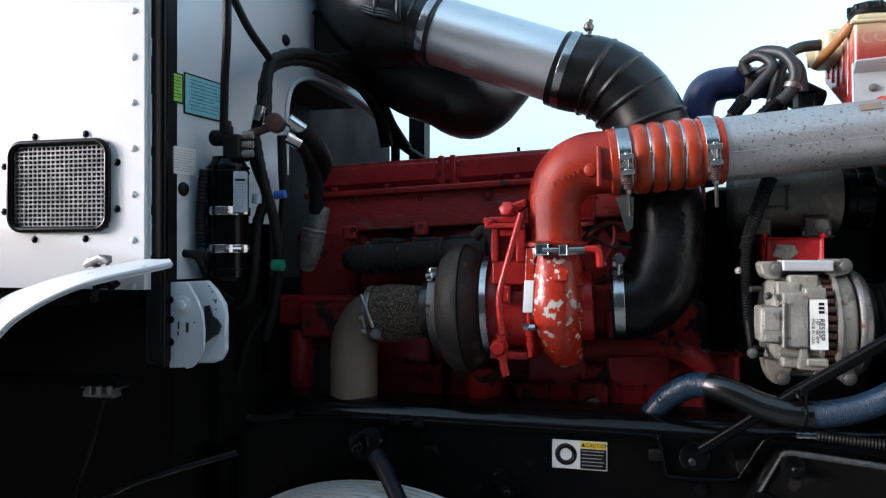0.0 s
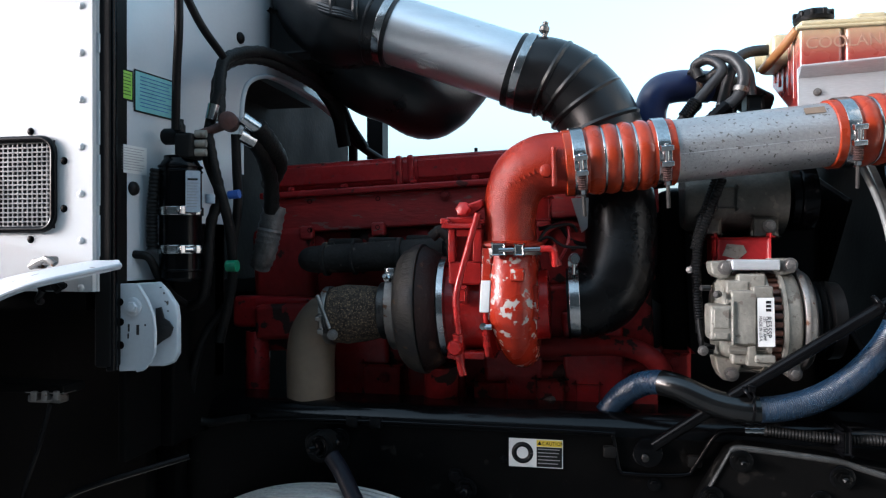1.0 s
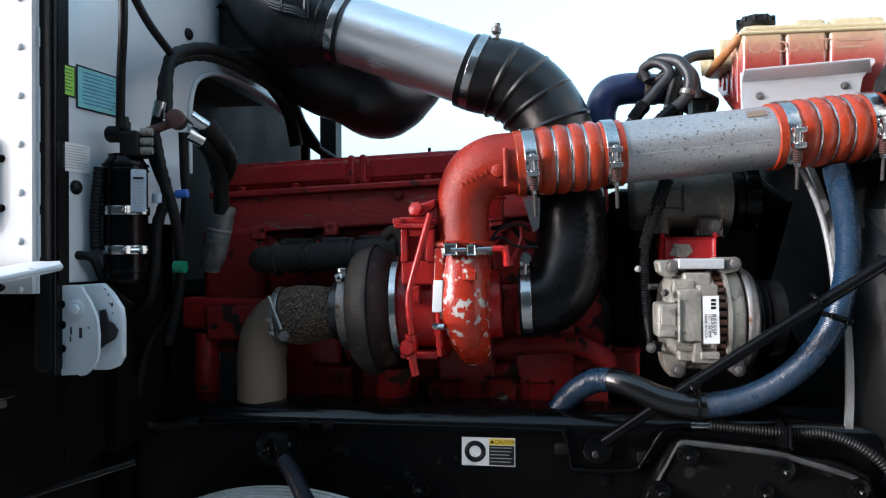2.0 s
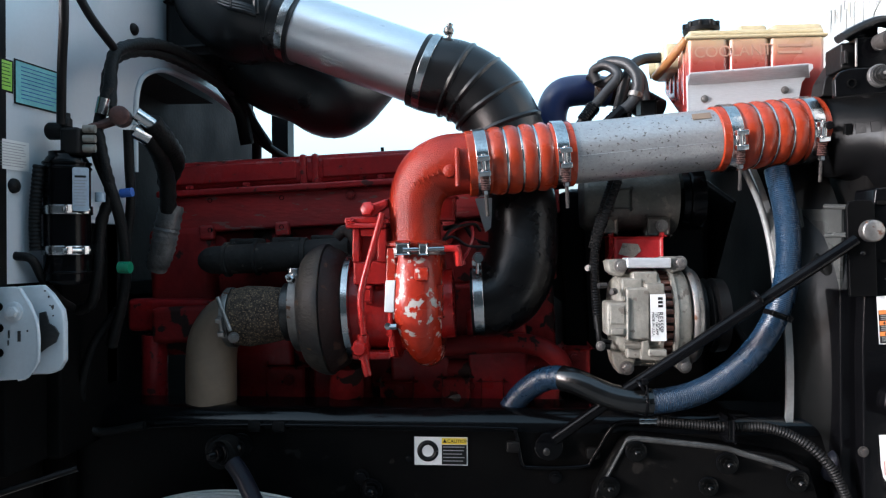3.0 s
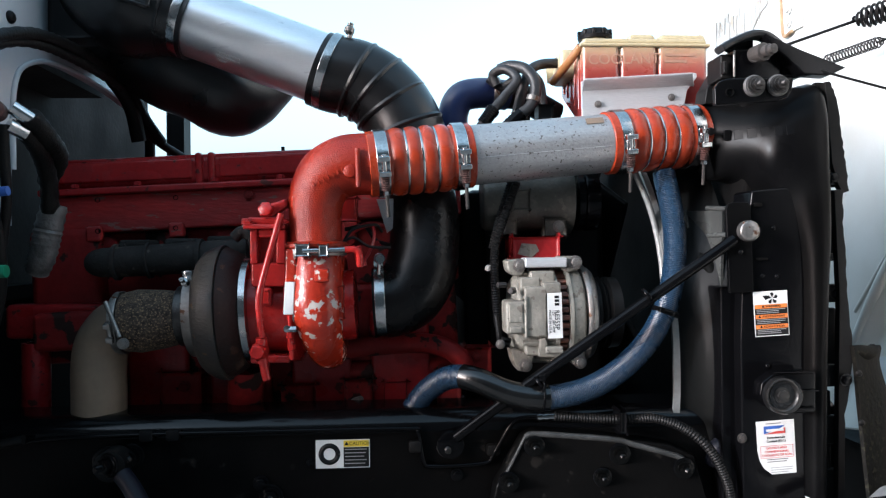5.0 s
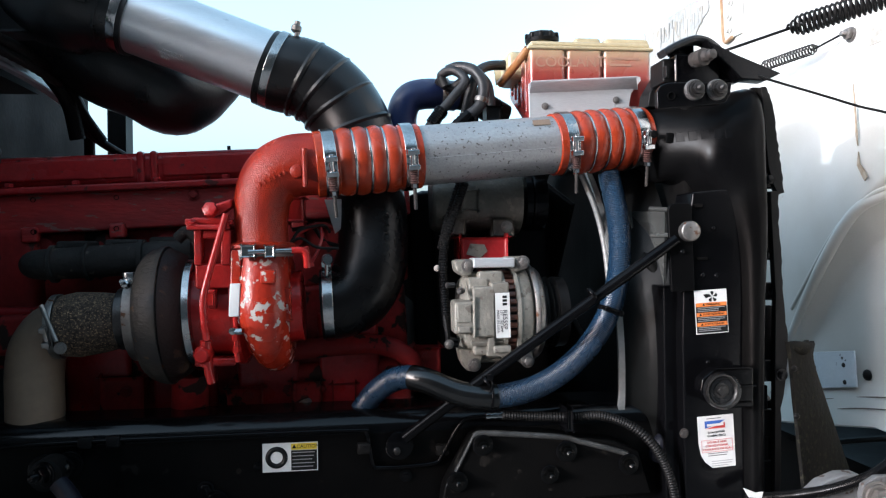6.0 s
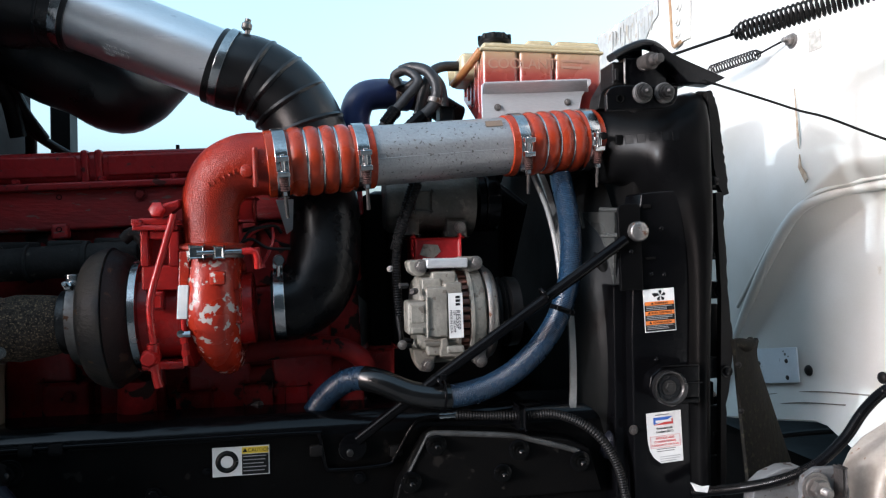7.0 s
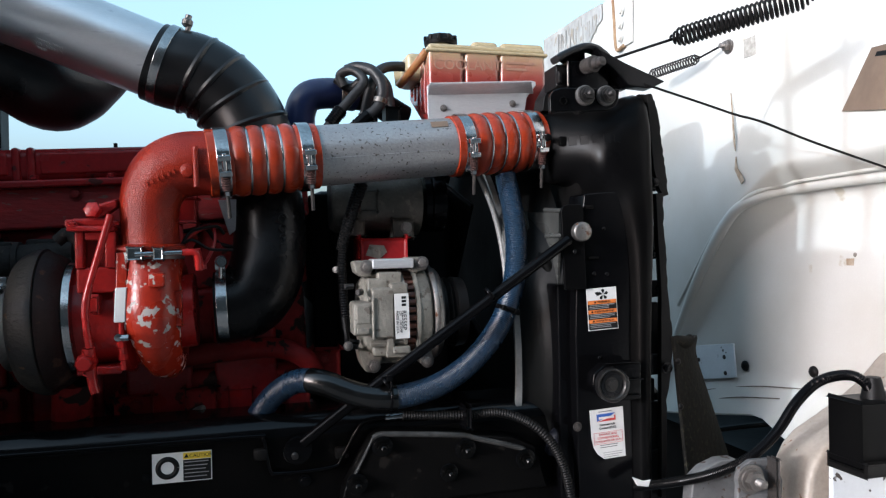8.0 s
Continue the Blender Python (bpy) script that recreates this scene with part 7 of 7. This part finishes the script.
FLAP = mat("weathered_flap_rubber", (0.009, 0.009, 0.0085), (0.016, 0.015, 0.0125), 12, (0.6, 0.8), 0, 0.6, 90, ((0.026, 0.025, 0.018), 110, 0.42, 0.9), spec=0.04)
part("sheet", bm, FLAP, flap)
part("rolled_edge", tube([(0.829, 1.215, 1.161) + (0.006,), (0.843, 1.220, 1.162) + (0.011,), (0.869, 1.230, 1.157) + (0.013,), (0.891, 1.240, 1.159) + (0.008,)], 0.012, 12, 3), FLAP, flap, "curled grey top edge")
for p in ((0.837, 1.205, 1.125), (0.841, 1.205, 1.038)):
    bolt(flap, p, r=0.006, kind="dome", material=BLACK_DULL, name="rivet")
bump = thing("front_fender_step", (0.98, 1.05, 0.6), "white rounded inner fender, sunlit and dusty", "fender")
part("fender_body", plate([(0.985, 1.160, 0.810), (1.008, 1.160, 0.935), (1.027, 1.160, 0.968), (1.053, 1.160, 0.991), (1.090, 1.160, 1.009), (1.152, 1.160, 1.041), (1.201, 1.160, 1.071), (1.250, 1.160, 1.114), (1.293, 1.160, 1.151), (1.388, 1.160, 1.239), (1.496, 1.160, 0.751)], 0.10, (0, -1, 0), 0.012), FENDER, bump)
part("side_sheet", plate([(1.027, 1.030, 0.967), (1.233, 1.030, 0.948), (1.230, 1.030, 0.799), (1.024, 1.030, 0.824)], 0.01, (0, 1, 0), 0.002), WHITE_WORN, bump, "pale painted sheet below the box")
bb = thing("black_box", (1.039, 0.980, 0.966), "black plastic control box on the fender", "control box")
part("case", box((1.016, 1.020, 0.974), (1.156, 0.960, 1.081), 0.006, 3), PLASTIC, bb)
part("lid", box((1.018, 1.030, 0.961), (1.154, 0.950, 0.983), 0.003), BLACK_DULL, bb)
part("cable_gland", lathe((1.075, 0.990, 1.081), (0, 0, 1), [(-0.01, 0.02), (0.0, 0.02), (0.03, 0.014), (0.036, 0.012), (0.036, 0)], 20), BLACK_DULL, bb)
ch = thing("conduit_hose", (0.959, 1.050, 1.042), "black corrugated conduit looping over the fender", "conduit")
part("conduit", tube([(0.711, 1.160, 0.911), (0.785, 1.130, 0.923), (0.853, 1.110, 0.939), (0.908, 1.090, 0.968), (0.938, 1.060, 1.017), (0.954, 1.030, 1.074), (0.984, 1.010, 1.112), (1.033, 1.000, 1.121), (1.058, 0.990, 1.108), (1.075, 0.990, 1.081)], 0.0085, 14, 7, ribs=(0.0034, 0.0009)), BLACK, ch)
latch = thing("hood_latch", (0.917, 1.080, 0.918), "rusty steel hood latch with a bolt", "latch")
part("latch_plate", plate([(0.855, 1.060, 0.891), (0.860, 1.060, 0.959), (0.885, 1.060, 0.972), (0.929, 1.060, 0.971), (0.949, 1.060, 0.931), (0.946, 1.060, 0.881)], 0.012, (0, 1, 0), 0.003), BRACKET_WORN, latch)
part("latch_link", box((0.916, 1.055, 0.906), (0.924, 1.040, 0.974), 0.004), RUST, latch)
part("bush", lathe((0.884, 1.062, 0.939), (0, -1, 0), [(-0.01, 0.026), (0.004, 0.026), (0.008, 0.024), (0.008, 0)], 28), BRACKET_WORN, latch, "white plastic bush")
bolt(latch, (0.877, 1.053, 0.942), (0, -1, 0), 0.015, "stud", STEEL_DULL)
arm = thing("front_bracket", (0.844, 1.150, 0.892), "chipped white painted bracket below the radiator", "bracket")
part("bracket_body", plate([(0.809, 1.130, 0.867), (0.815, 1.130, 0.920), (0.841, 1.130, 0.941), (0.877, 1.130, 0.953), (0.910, 1.130, 0.952), (0.916, 1.130, 0.855)], 0.03, (0, 1, 0), 0.004), BRACKET_WORN, arm)

part("paint_flake", plate([(0.689, 1.120, 0.943), (0.711, 1.120, 0.934), (0.724, 1.120, 0.935), (0.720, 1.120, 0.923), (0.698, 1.120, 0.927)], 0.004, (0, 1, 0), 0.001), LABEL_WHITE, arm, "white flake of paint")

# ---- receiver drier and lines on the firewall ----
drier = thing("receiver_drier", (-0.656, 1.100, 1.298), "glossy black receiver drier canister with two steel straps", "receiver drier")
D0, D1 = Vector((-0.656, 1.100, 1.296)), Vector((-0.652, 1.100, 1.502))
DH = D1.z - D0.z
part("canister", lathe(D0, (0, 0, 1), [(0, 0.02), (0.001, 0.030), (0.008, 0.0345), (DH - 0.012, 0.0345), (DH - 0.003, 0.030), (DH, 0.027), (DH + 0.006, 0.027), (DH + 0.006, 0.01)], 40), BLACK, drier)
for y in (375, 441):
    zc = (-0.656, 1.100, 1.415)[2] if y == 375 else (-0.656, 1.100, 1.351)[2]
    clamp(drier, (D0.x, D0.y, zc), (0, 0, 1), 0.035, 0.014, STEEL, (0.9, -0.6, 0), "strap")
part("head_block", join(deep((-0.654, 1.075, 1.502), (-0.622, 1.075, 1.545), 0.045, 0.006, 3), lathe((-0.664, 1.098, 1.542), (-1, -0.1, 0), [(-0.01, 0.014), (0.018, 0.014), (0.022, 0.011), (0.022, 0)], 20), lathe((-0.655, 1.095, 1.548), (0, 0, 1), [(0, 0.010), (0.012, 0.010), (0.015, 0.007), (0.022, 0.007), (0.022, 0)], 16)), BLACK_DULL, drier)
for z_ in (0.02, DH - 0.02, DH - 0.012):
    part("seam_ring", band((D0.x, D0.y, D0.z + z_), (0, 0, 1), 0.0345, 0.004, 0.002), BLACK, drier)
a0 = Vector((-0.615, 1.068, 1.446))
lm = facing(tuple(a0), (0.9, 0.42, 0))
lab = flat(lm, -0.011, -0.034, 0.012, 0.034, 0.0, LABEL_DIM, "label", drier, 0.003)
print_lines(lm, -0.009, 0.0095, 0.014, 9, 0.0048, 0.0010, PRINT_GREY, lab, 11)
flat(lm, -0.008, 0.018, 0.008, 0.0215, 0.0008, LABEL_BLACK, "bar_code", lab)
ports = ((-0.623, 1.090, 1.544), (-0.623, 1.090, 1.528), (-0.623, 1.090, 1.513))
for p in ports:
    part("port", tube([p, tuple(Vector(p) + Vector((0.018, 0.004, 0)))], 0.0065, 12, 1), CAST, drier)

lines = thing("refrigerant_lines", (-0.596, 1.120, 1.489), "bundle of black refrigerant hoses with crimped steel fittings", "hose bundle")
HL = [
    ([(-0.607, 1.140, 1.586), (-0.613, 1.160, 1.671), (-0.610, 1.200, 1.705), (-0.591, 1.280, 1.731), (-0.575, 1.400, 1.736), (-0.567, 1.550, 1.731), (-0.529, 1.600, 1.707)], 0.010),
    ([(-0.621, 1.150, 1.578), (-0.625, 1.170, 1.659), (-0.615, 1.220, 1.699), (-0.594, 1.300, 1.718), (-0.571, 1.420, 1.714), (-0.553, 1.550, 1.701)], 0.008),
    ([(-0.585, 1.560, 1.734), (-0.554, 1.600, 1.674), (-0.542, 1.620, 1.596)], 0.016),
    ([(-0.564, 1.580, 1.737), (-0.535, 1.620, 1.657), (-0.505, 1.660, 1.598)], 0.012),
    ([(-0.616, 1.120, 1.543), (-0.605, 1.120, 1.489), (-0.601, 1.130, 1.445), (-0.618, 1.130, 1.391), (-0.623, 1.130, 1.322), (-0.639, 1.140, 1.266), (-0.670, 1.150, 1.250)], 0.0085),
    ([(-0.609, 1.140, 1.621), (-0.618, 1.130, 1.569), (-0.618, 1.120, 1.509), (-0.596, 1.130, 1.440), (-0.590, 1.150, 1.372), (-0.598, 1.170, 1.291), (-0.638, 1.200, 1.184)], 0.009),
    ([(-0.546, 1.160, 1.567), (-0.537, 1.200, 1.537), (-0.545, 1.250, 1.512), (-0.579, 1.280, 1.473)], 0.016),
    ([(-0.562, 1.160, 1.552), (-0.554, 1.200, 1.522), (-0.562, 1.250, 1.480), (-0.573, 1.280, 1.423)], 0.014),
    ([(-0.576, 1.140, 1.550), (-0.579, 1.150, 1.491), (-0.582, 1.160, 1.432), (-0.595, 1.170, 1.362)], 0.008),
    ([(-0.617, 1.030, 1.781), (-0.623, 1.040, 1.702), (-0.639, 1.060, 1.634), (-0.653, 1.080, 1.551)], 0.007),
    ([(-0.626, 1.050, 1.780), (-0.612, 1.090, 1.725), (-0.604, 1.150, 1.688)], 0.007),
    ([(-0.683, 1.070, 1.485), (-0.690, 1.070, 1.409), (-0.689, 1.070, 1.351)], 0.008),
    ([(-0.627, 1.200, 1.247), (-0.673, 1.200, 1.183), (-0.708, 1.220, 1.082), (-0.701, 1.250, 1.022), (-0.608, 1.255, 1.032)], 0.008),
]
for i, (p, r) in enumerate(HL):
    part("hose", tube(p, r, 14, 6, ribs=(0.006, 0.0015) if i == 11 else (0.022, 0.0014) if i in (0, 1, 4, 6, 7) else None), HOSE if i not in (9, 10) else BLACK_DULL, lines)
for a, b, r, mt_ in (((-0.566, 1.145, 1.578), (-0.543, 1.165, 1.560), 0.012, STEEL), ((-0.571, 1.145, 1.550), (-0.554, 1.165, 1.539), 0.012, STEEL), ((-0.614, 1.125, 1.574), (-0.608, 1.125, 1.600), 0.010, STEEL), ((-0.607, 1.110, 1.444), (-0.607, 1.110, 1.429), 0.008, LABEL_DIM), ((-0.597, 1.150, 1.322), (-0.578, 1.150, 1.322), 0.010, TAPE_GREEN), ((-0.588, 1.140, 1.445), (-0.569, 1.140, 1.447), 0.0075, LABEL_BLUE)):
    part("crimp_fitting", tube([a, tuple((Vector(a) + Vector(b)) / 2), b], r, 16, 1), mt_, lines)
part("valve_block", join(lathe((-0.583, 1.130, 1.570), (0.3, -1, 0), [(-0.015, 0.016), (0.012, 0.016), (0.014, 0.012), (0.014, 0)], 20), tube([(-0.629, 1.120, 1.549), (-0.602, 1.130, 1.561), (-0.574, 1.140, 1.573)], 0.008, 12, 3)), BRONZE, lines, "brown corroded service valve")
foil = thing("heat_wrap", (-0.582, 1.280, 1.352), "crumpled grey heat wrap round a hose", "heat shield")
part("wrap", tube([(-0.570, 1.290, 1.435) + (0.020,), (-0.580, 1.290, 1.396) + (0.022,), (-0.591, 1.290, 1.346) + (0.021,), (-0.606, 1.300, 1.318) + (0.018,)], 0.02, 22, 5, ribs=(0.013, 0.0022)), FOIL, foil)
plug = thing("cable_plug", (-0.720, 1.060, 1.342), "black rubber plug with a cable through the firewall", "cable plug")
part("plug_body", lathe((-0.731, 1.070, 1.343), (0.6, -1, 0.0), [(-0.02, 0.012), (0.0, 0.014), (0.02, 0.012), (0.022, 0)], 20), RUBBER, plug)
part("cable", tube([(-0.713, 1.055, 1.343), (-0.689, 1.060, 1.337), (-0.683, 1.080, 1.303), (-0.671, 1.100, 1.273), (-0.673, 1.140, 1.256)], 0.007, 12, 5), BLACK_DULL, plug)

dec = thing("firewall_decals", (-0.70, 1.05, 1.55), "green and teal information stickers on the firewall", "decals")


def decal(y0, y1, z0, z1, material, nm, n, pmat, border=None):
    up = Vector((0, 0, 1))
    rt = Vector((wall_x(y1) - wall_x(y0), y1 - y0, 0))
    w = rt.length
    m = facing((wall_x(y0) + 0.002, y0, z0), tuple(rt), (0, 0, 1))
    h = z1 - z0
    if border:
        flat(m, -0.003, -0.003, w + 0.003, h + 0.003, -0.0006, border, "border", dec)
    ob = flat(m, 0, 0, w, h, 0.0, material, nm, dec)
    print_lines(m, w * 0.1, w * 0.9, h * 0.9, n, h * 0.86 / n, h * 0.16 / n, pmat, ob, n)


for a, b, mt_, nm, n, pm, bd in (((-0.705, 1.000, 1.591), (-0.681, 1.000, 1.627), LABEL_GREEN, "green_sticker", 7, LABEL_BLACK, LABEL_BLACK), ((-0.675, 1.000, 1.569), (-0.607, 1.000, 1.607), LABEL_TEAL, "teal_sticker", 9, LABEL_BLUE, LABEL_BLACK), ((-0.705, 1.000, 1.473), (-0.656, 1.000, 1.508), LABEL_WHITE, "printed_table", 9, PRINT_GREY, None)):
    a, b = wall_point(a), wall_point(b)
    decal(a[1], b[1], a[2], b[2], mt_, nm, n, pm, bd)
for p in ((-0.677, 1.000, 1.446), (-0.499, 1.000, 1.671)):
    q = wall_point(p)
    tagged(bolt(None, (q[0], q[1], q[2]), (1, -0.15, 0), 0.012, "dome", BLACK_DULL, "rubber_grommet"), "black rubber grommet in the firewall", "grommet", "firewall grommets")

cm = thing("cab_mount_bracket", (-0.650, 1.000, 1.172), "white painted cab mount bracket with chipped edges and a bolt", "bracket")
fp = [(-0.716, 1.020, 1.296), (-0.692, 1.020, 1.297), (-0.682, 1.020, 1.294), (-0.667, 1.020, 1.271), (-0.656, 1.020, 1.246), (-0.653, 1.020, 1.219), (-0.654, 1.020, 1.185), (-0.669, 1.020, 1.163), (-0.684, 1.020, 1.158), (-0.716, 1.020, 1.156)]
part("front_plate", plate(fp, 0.008, (0, 1, 0), 0.0015), WHITE_WORN, cm)
part("folded_rim", tube([fp[2]] + fp[3:9], 0.0022, 8, 3), WHITE_WORN, cm)
part("side_plate", plate([(-0.705, 1.045, 1.296), (-0.666, 1.050, 1.298), (-0.651, 1.050, 1.284), (-0.634, 1.050, 1.260), (-0.631, 1.050, 1.240), (-0.631, 1.050, 1.182), (-0.640, 1.050, 1.167), (-0.655, 1.050, 1.161), (-0.685, 1.045, 1.161), (-0.673, 1.045, 1.202), (-0.677, 1.045, 1.248)], 0.012, (0, 1, 0), 0.003), WHITE_WORN, cm)
part("chipped_hole", plate([(-0.665, 1.041, 1.256), (-0.656, 1.042, 1.258), (-0.651, 1.042, 1.240), (-0.642, 1.042, 1.235), (-0.635, 1.042, 1.225), (-0.640, 1.042, 1.211), (-0.654, 1.042, 1.203), (-0.664, 1.041, 1.195)], 0.003, (0, 1, 0), 0), RUST, cm, "rusty chipped patch")
for k, p in enumerate(((-0.714, 1.019, 1.267), (-0.713, 1.019, 1.235), (-0.713, 1.019, 1.198))):
    part("edge_notch", lathe(p, (0, -1, 0), [(-0.002, 0.0065), (0.0012, 0.0065), (0.0012, 0)], 12), SHADE_BLACK, cm)
for p, w, h in (((-0.682, 1.019, 1.223), 0.0022, 0.008), ((-0.698, 1.019, 1.226), 0.0012, 0.006), ((-0.699, 1.019, 1.213), 0.001, 0.004), ((-0.669, 1.019, 1.231), 0.001, 0.0015), ((-0.661, 1.049, 1.289), 0.0014, 0.001), ((-0.655, 1.049, 1.280), 0.001, 0.0016), ((-0.648, 1.049, 1.251), 0.0012, 0.0012)):
    part("paint_chip", box(tuple(Vector(p) - Vector((w, 0.0006, h))), tuple(Vector(p) + Vector((w, 0.002, h))), 0.0004), RUST, cm)
part("washer", lathe((-0.690, 1.018, 1.260), (0, -1, 0), [(-0.002, 0.0145), (0.0015, 0.0145), (0.0022, 0.013), (0.0022, 0)], 28), WHITE_WORN, cm)
bolt(cm, (-0.688, 1.016, 1.260), (0, -1, 0), 0.0085, "hex", WHITE_WORN)

# ---- unseen mirror shape, added so its shadow lies in the hood's wheel arch ----
mirror = thing("hood_shade_blocker", (-1.2, 0.98, 1.6), "unseen mirror-shaped blocker added to shade the hood's wheel arch", "mirror")
part("blocker_shell", box((-1.27, 0.02, 1.50), (-1.20, 0.33, 1.81), 0.025, 3), BLACK_DULL, mirror)
part("blocker_face", box((-1.275, 0.04, 1.52), (-1.269, 0.31, 1.79), 0.001), STEEL, mirror)
for y in (0.10, 0.26):
    part("blocker_arm", tube([(-1.235, y, 1.80), (-1.235, y, 2.45), (-1.235, y + 0.08, 2.60), (-1.26, 1.0, 2.62)], 0.011, 10, 4), BLACK_DULL, mirror)

step = thing("battery_step", (-1.0, 0.9, 0.9), "black step and wiring gear below the fender in deep shade", "step")
# shelf in near-black, shade under the fender put into the colour
part("shelf", box((-1.6, 0.95, 1.13), (-0.76, 1.0, 1.145), 0.003), SHADE_BLACK, step)
part("junction_block", join(deep((-0.828, 0.950, 1.135), (-0.760, 0.950, 1.131), 0.03, 0.002), deep((-0.827, 0.955, 1.127), (-0.770, 0.955, 1.116), 0.02, 0.002), *[deep((-0.814, 0.945, 1.135), (-0.803, 0.945, 1.120), 0.02, 0.002), deep((-0.795, 0.945, 1.136), (-0.785, 0.945, 1.121), 0.02, 0.002), deep((-0.775, 0.945, 1.137), (-0.766, 0.945, 1.123), 0.02, 0.002)]), STEEL_DULL, step, "dull metal junction block")
# box added out of view to block low sun from the arch liner
part("arch_shade_box", box((-2.7, 0.45, 0.30), (-1.86, 0.97, 1.55), 0.02), BLACK_DULL, step, "unseen box added to keep sun off the wheel arch")
part("cable", tube([(-0.782, 0.950, 1.117), (-0.802, 0.950, 1.050), (-0.829, 0.950, 0.977), (-0.834, 0.950, 0.913)], 0.004, 8, 5), BLACK, step)
part("cable", tube([(-0.958, 0.950, 0.902), (-0.787, 0.950, 0.962), (-0.723, 0.960, 0.991), (-0.580, 1.000, 1.034)], 0.005, 8, 5), BLACK, step)

pillar = thing("cleaner_bracket", (-0.630, 1.500, 1.838), "dark bracket holding the air cleaner to the firewall", "bracket")
part("bracket_plate", box((-0.637, 1.460, 1.764), (-0.532, 1.420, 1.858), 0.008), BLACK_DULL, pillar)
post = thing("far_post", (-0.563, 1.950, 1.659), "dark post on the far side of the engine", "post")
part("post", box((-0.571, 1.950, 1.579), (-0.526, 1.900, 1.855), 0.004), BLACK_DULL, post)
part("pipe", tube([(-0.563, 1.750, 1.557), (-0.556, 1.720, 1.639), (-0.563, 1.660, 1.700), (-0.578, 1.600, 1.743)], 0.012, 12, 5), BLACK_DULL, post)
part("pipe", tube([(-0.472, 1.750, 1.569), (-0.517, 1.700, 1.600), (-0.548, 1.660, 1.630)], 0.010, 12, 5), BLACK_DULL, post)

# ---- small lines and ties ----
ties = thing("cable_ties", (0.274, 1.190, 1.124), "black cable ties holding the hose to the rod", "cable ties")
part("tie", band((0.271, 1.205, 1.119), (0.82, -0.05, 0.57), 0.0125, 0.005, 0.002, 20), BLACK, ties)
part("tie", band((0.454, 1.190, 1.268), (0.82, -0.05, 0.57), 0.0118, 0.005, 0.002, 20), BLACK, ties)
part("tie_head", box(tuple(Vector((0.273, 1.190, 1.131)) - Vector((0.005, 0.004, 0.005))), tuple(Vector((0.273, 1.190, 1.131)) + Vector((0.005, 0.004, 0.005))), 0.001), BLACK, ties)
part("tie_tail", tube([(0.273, 1.190, 1.131), (0.277, 1.188, 1.120), (0.274, 1.190, 1.108)], 0.0018, 6, 3), BLACK, ties)
sense = thing("sensor_wires", (-0.040, 1.290, 1.362), "thin black sensor wires and a red connector behind the turbo elbow", "wires")
part("wire", tube([(-0.064, 1.270, 1.364), (-0.051, 1.280, 1.385), (-0.029, 1.290, 1.393), (-0.007, 1.300, 1.395), (0.003, 1.310, 1.383)], 0.0028, 8, 5), BLACK_DULL, sense)
part("wire", tube([(-0.069, 1.270, 1.360), (-0.047, 1.270, 1.372), (-0.019, 1.270, 1.356), (0.019, 1.280, 1.354)], 0.0026, 8, 5), BLACK_DULL, sense)
part("wire", tube([(-0.013, 1.300, 1.393), (-0.011, 1.290, 1.372), (-0.019, 1.280, 1.347), (-0.029, 1.280, 1.330)], 0.0030, 8, 5), RED, sense)
part("connector", join(tube([(-0.039, 1.240, 1.356), (-0.034, 1.245, 1.326)], 0.0075, 10, 1), lathe((-0.032, 1.245, 1.328), (0.15, 0, -1), [(0, 0.009), (0.006, 0.009), (0.007, 0)], 12)), RED_BRIGHT, sense, "red connector")
part("knob", join(lathe((0.000, 1.270, 1.334), (0, -1, 0), [(0, 0.0095), (0.008, 0.0095), (0.010, 0.008), (0.010, 0.0055), (0.013, 0.005), (0.013, 0)], 20), tube([(-0.002, 1.280, 1.329), (-0.003, 1.285, 1.306)], 0.0035, 8, 1)), STEEL, sense, "bright steel round fitting")
alw = thing("alternator_wires", (0.228, 1.300, 1.289), "black wires and a bolt beside the alternator", "wires")
part("wire", tube([(0.210, 1.300, 1.227), (0.213, 1.290, 1.197), (0.217, 1.290, 1.176), (0.233, 1.285, 1.174)], 0.0045, 8, 5), BLACK_DULL, alw)
part("wire", tube([(0.213, 1.340, 1.373), (0.207, 1.340, 1.320), (0.204, 1.340, 1.314)], 0.004, 8, 4), BLACK_DULL, alw)
bolt(alw, (0.200, 1.330, 1.314), (-0.4, -1, 0.2), 0.0042, "hex", STEEL_DULL)
bolt(alw, (0.215, 1.280, 1.177), (0, -1, 0), 0.006, "hex", STEEL_DULL)
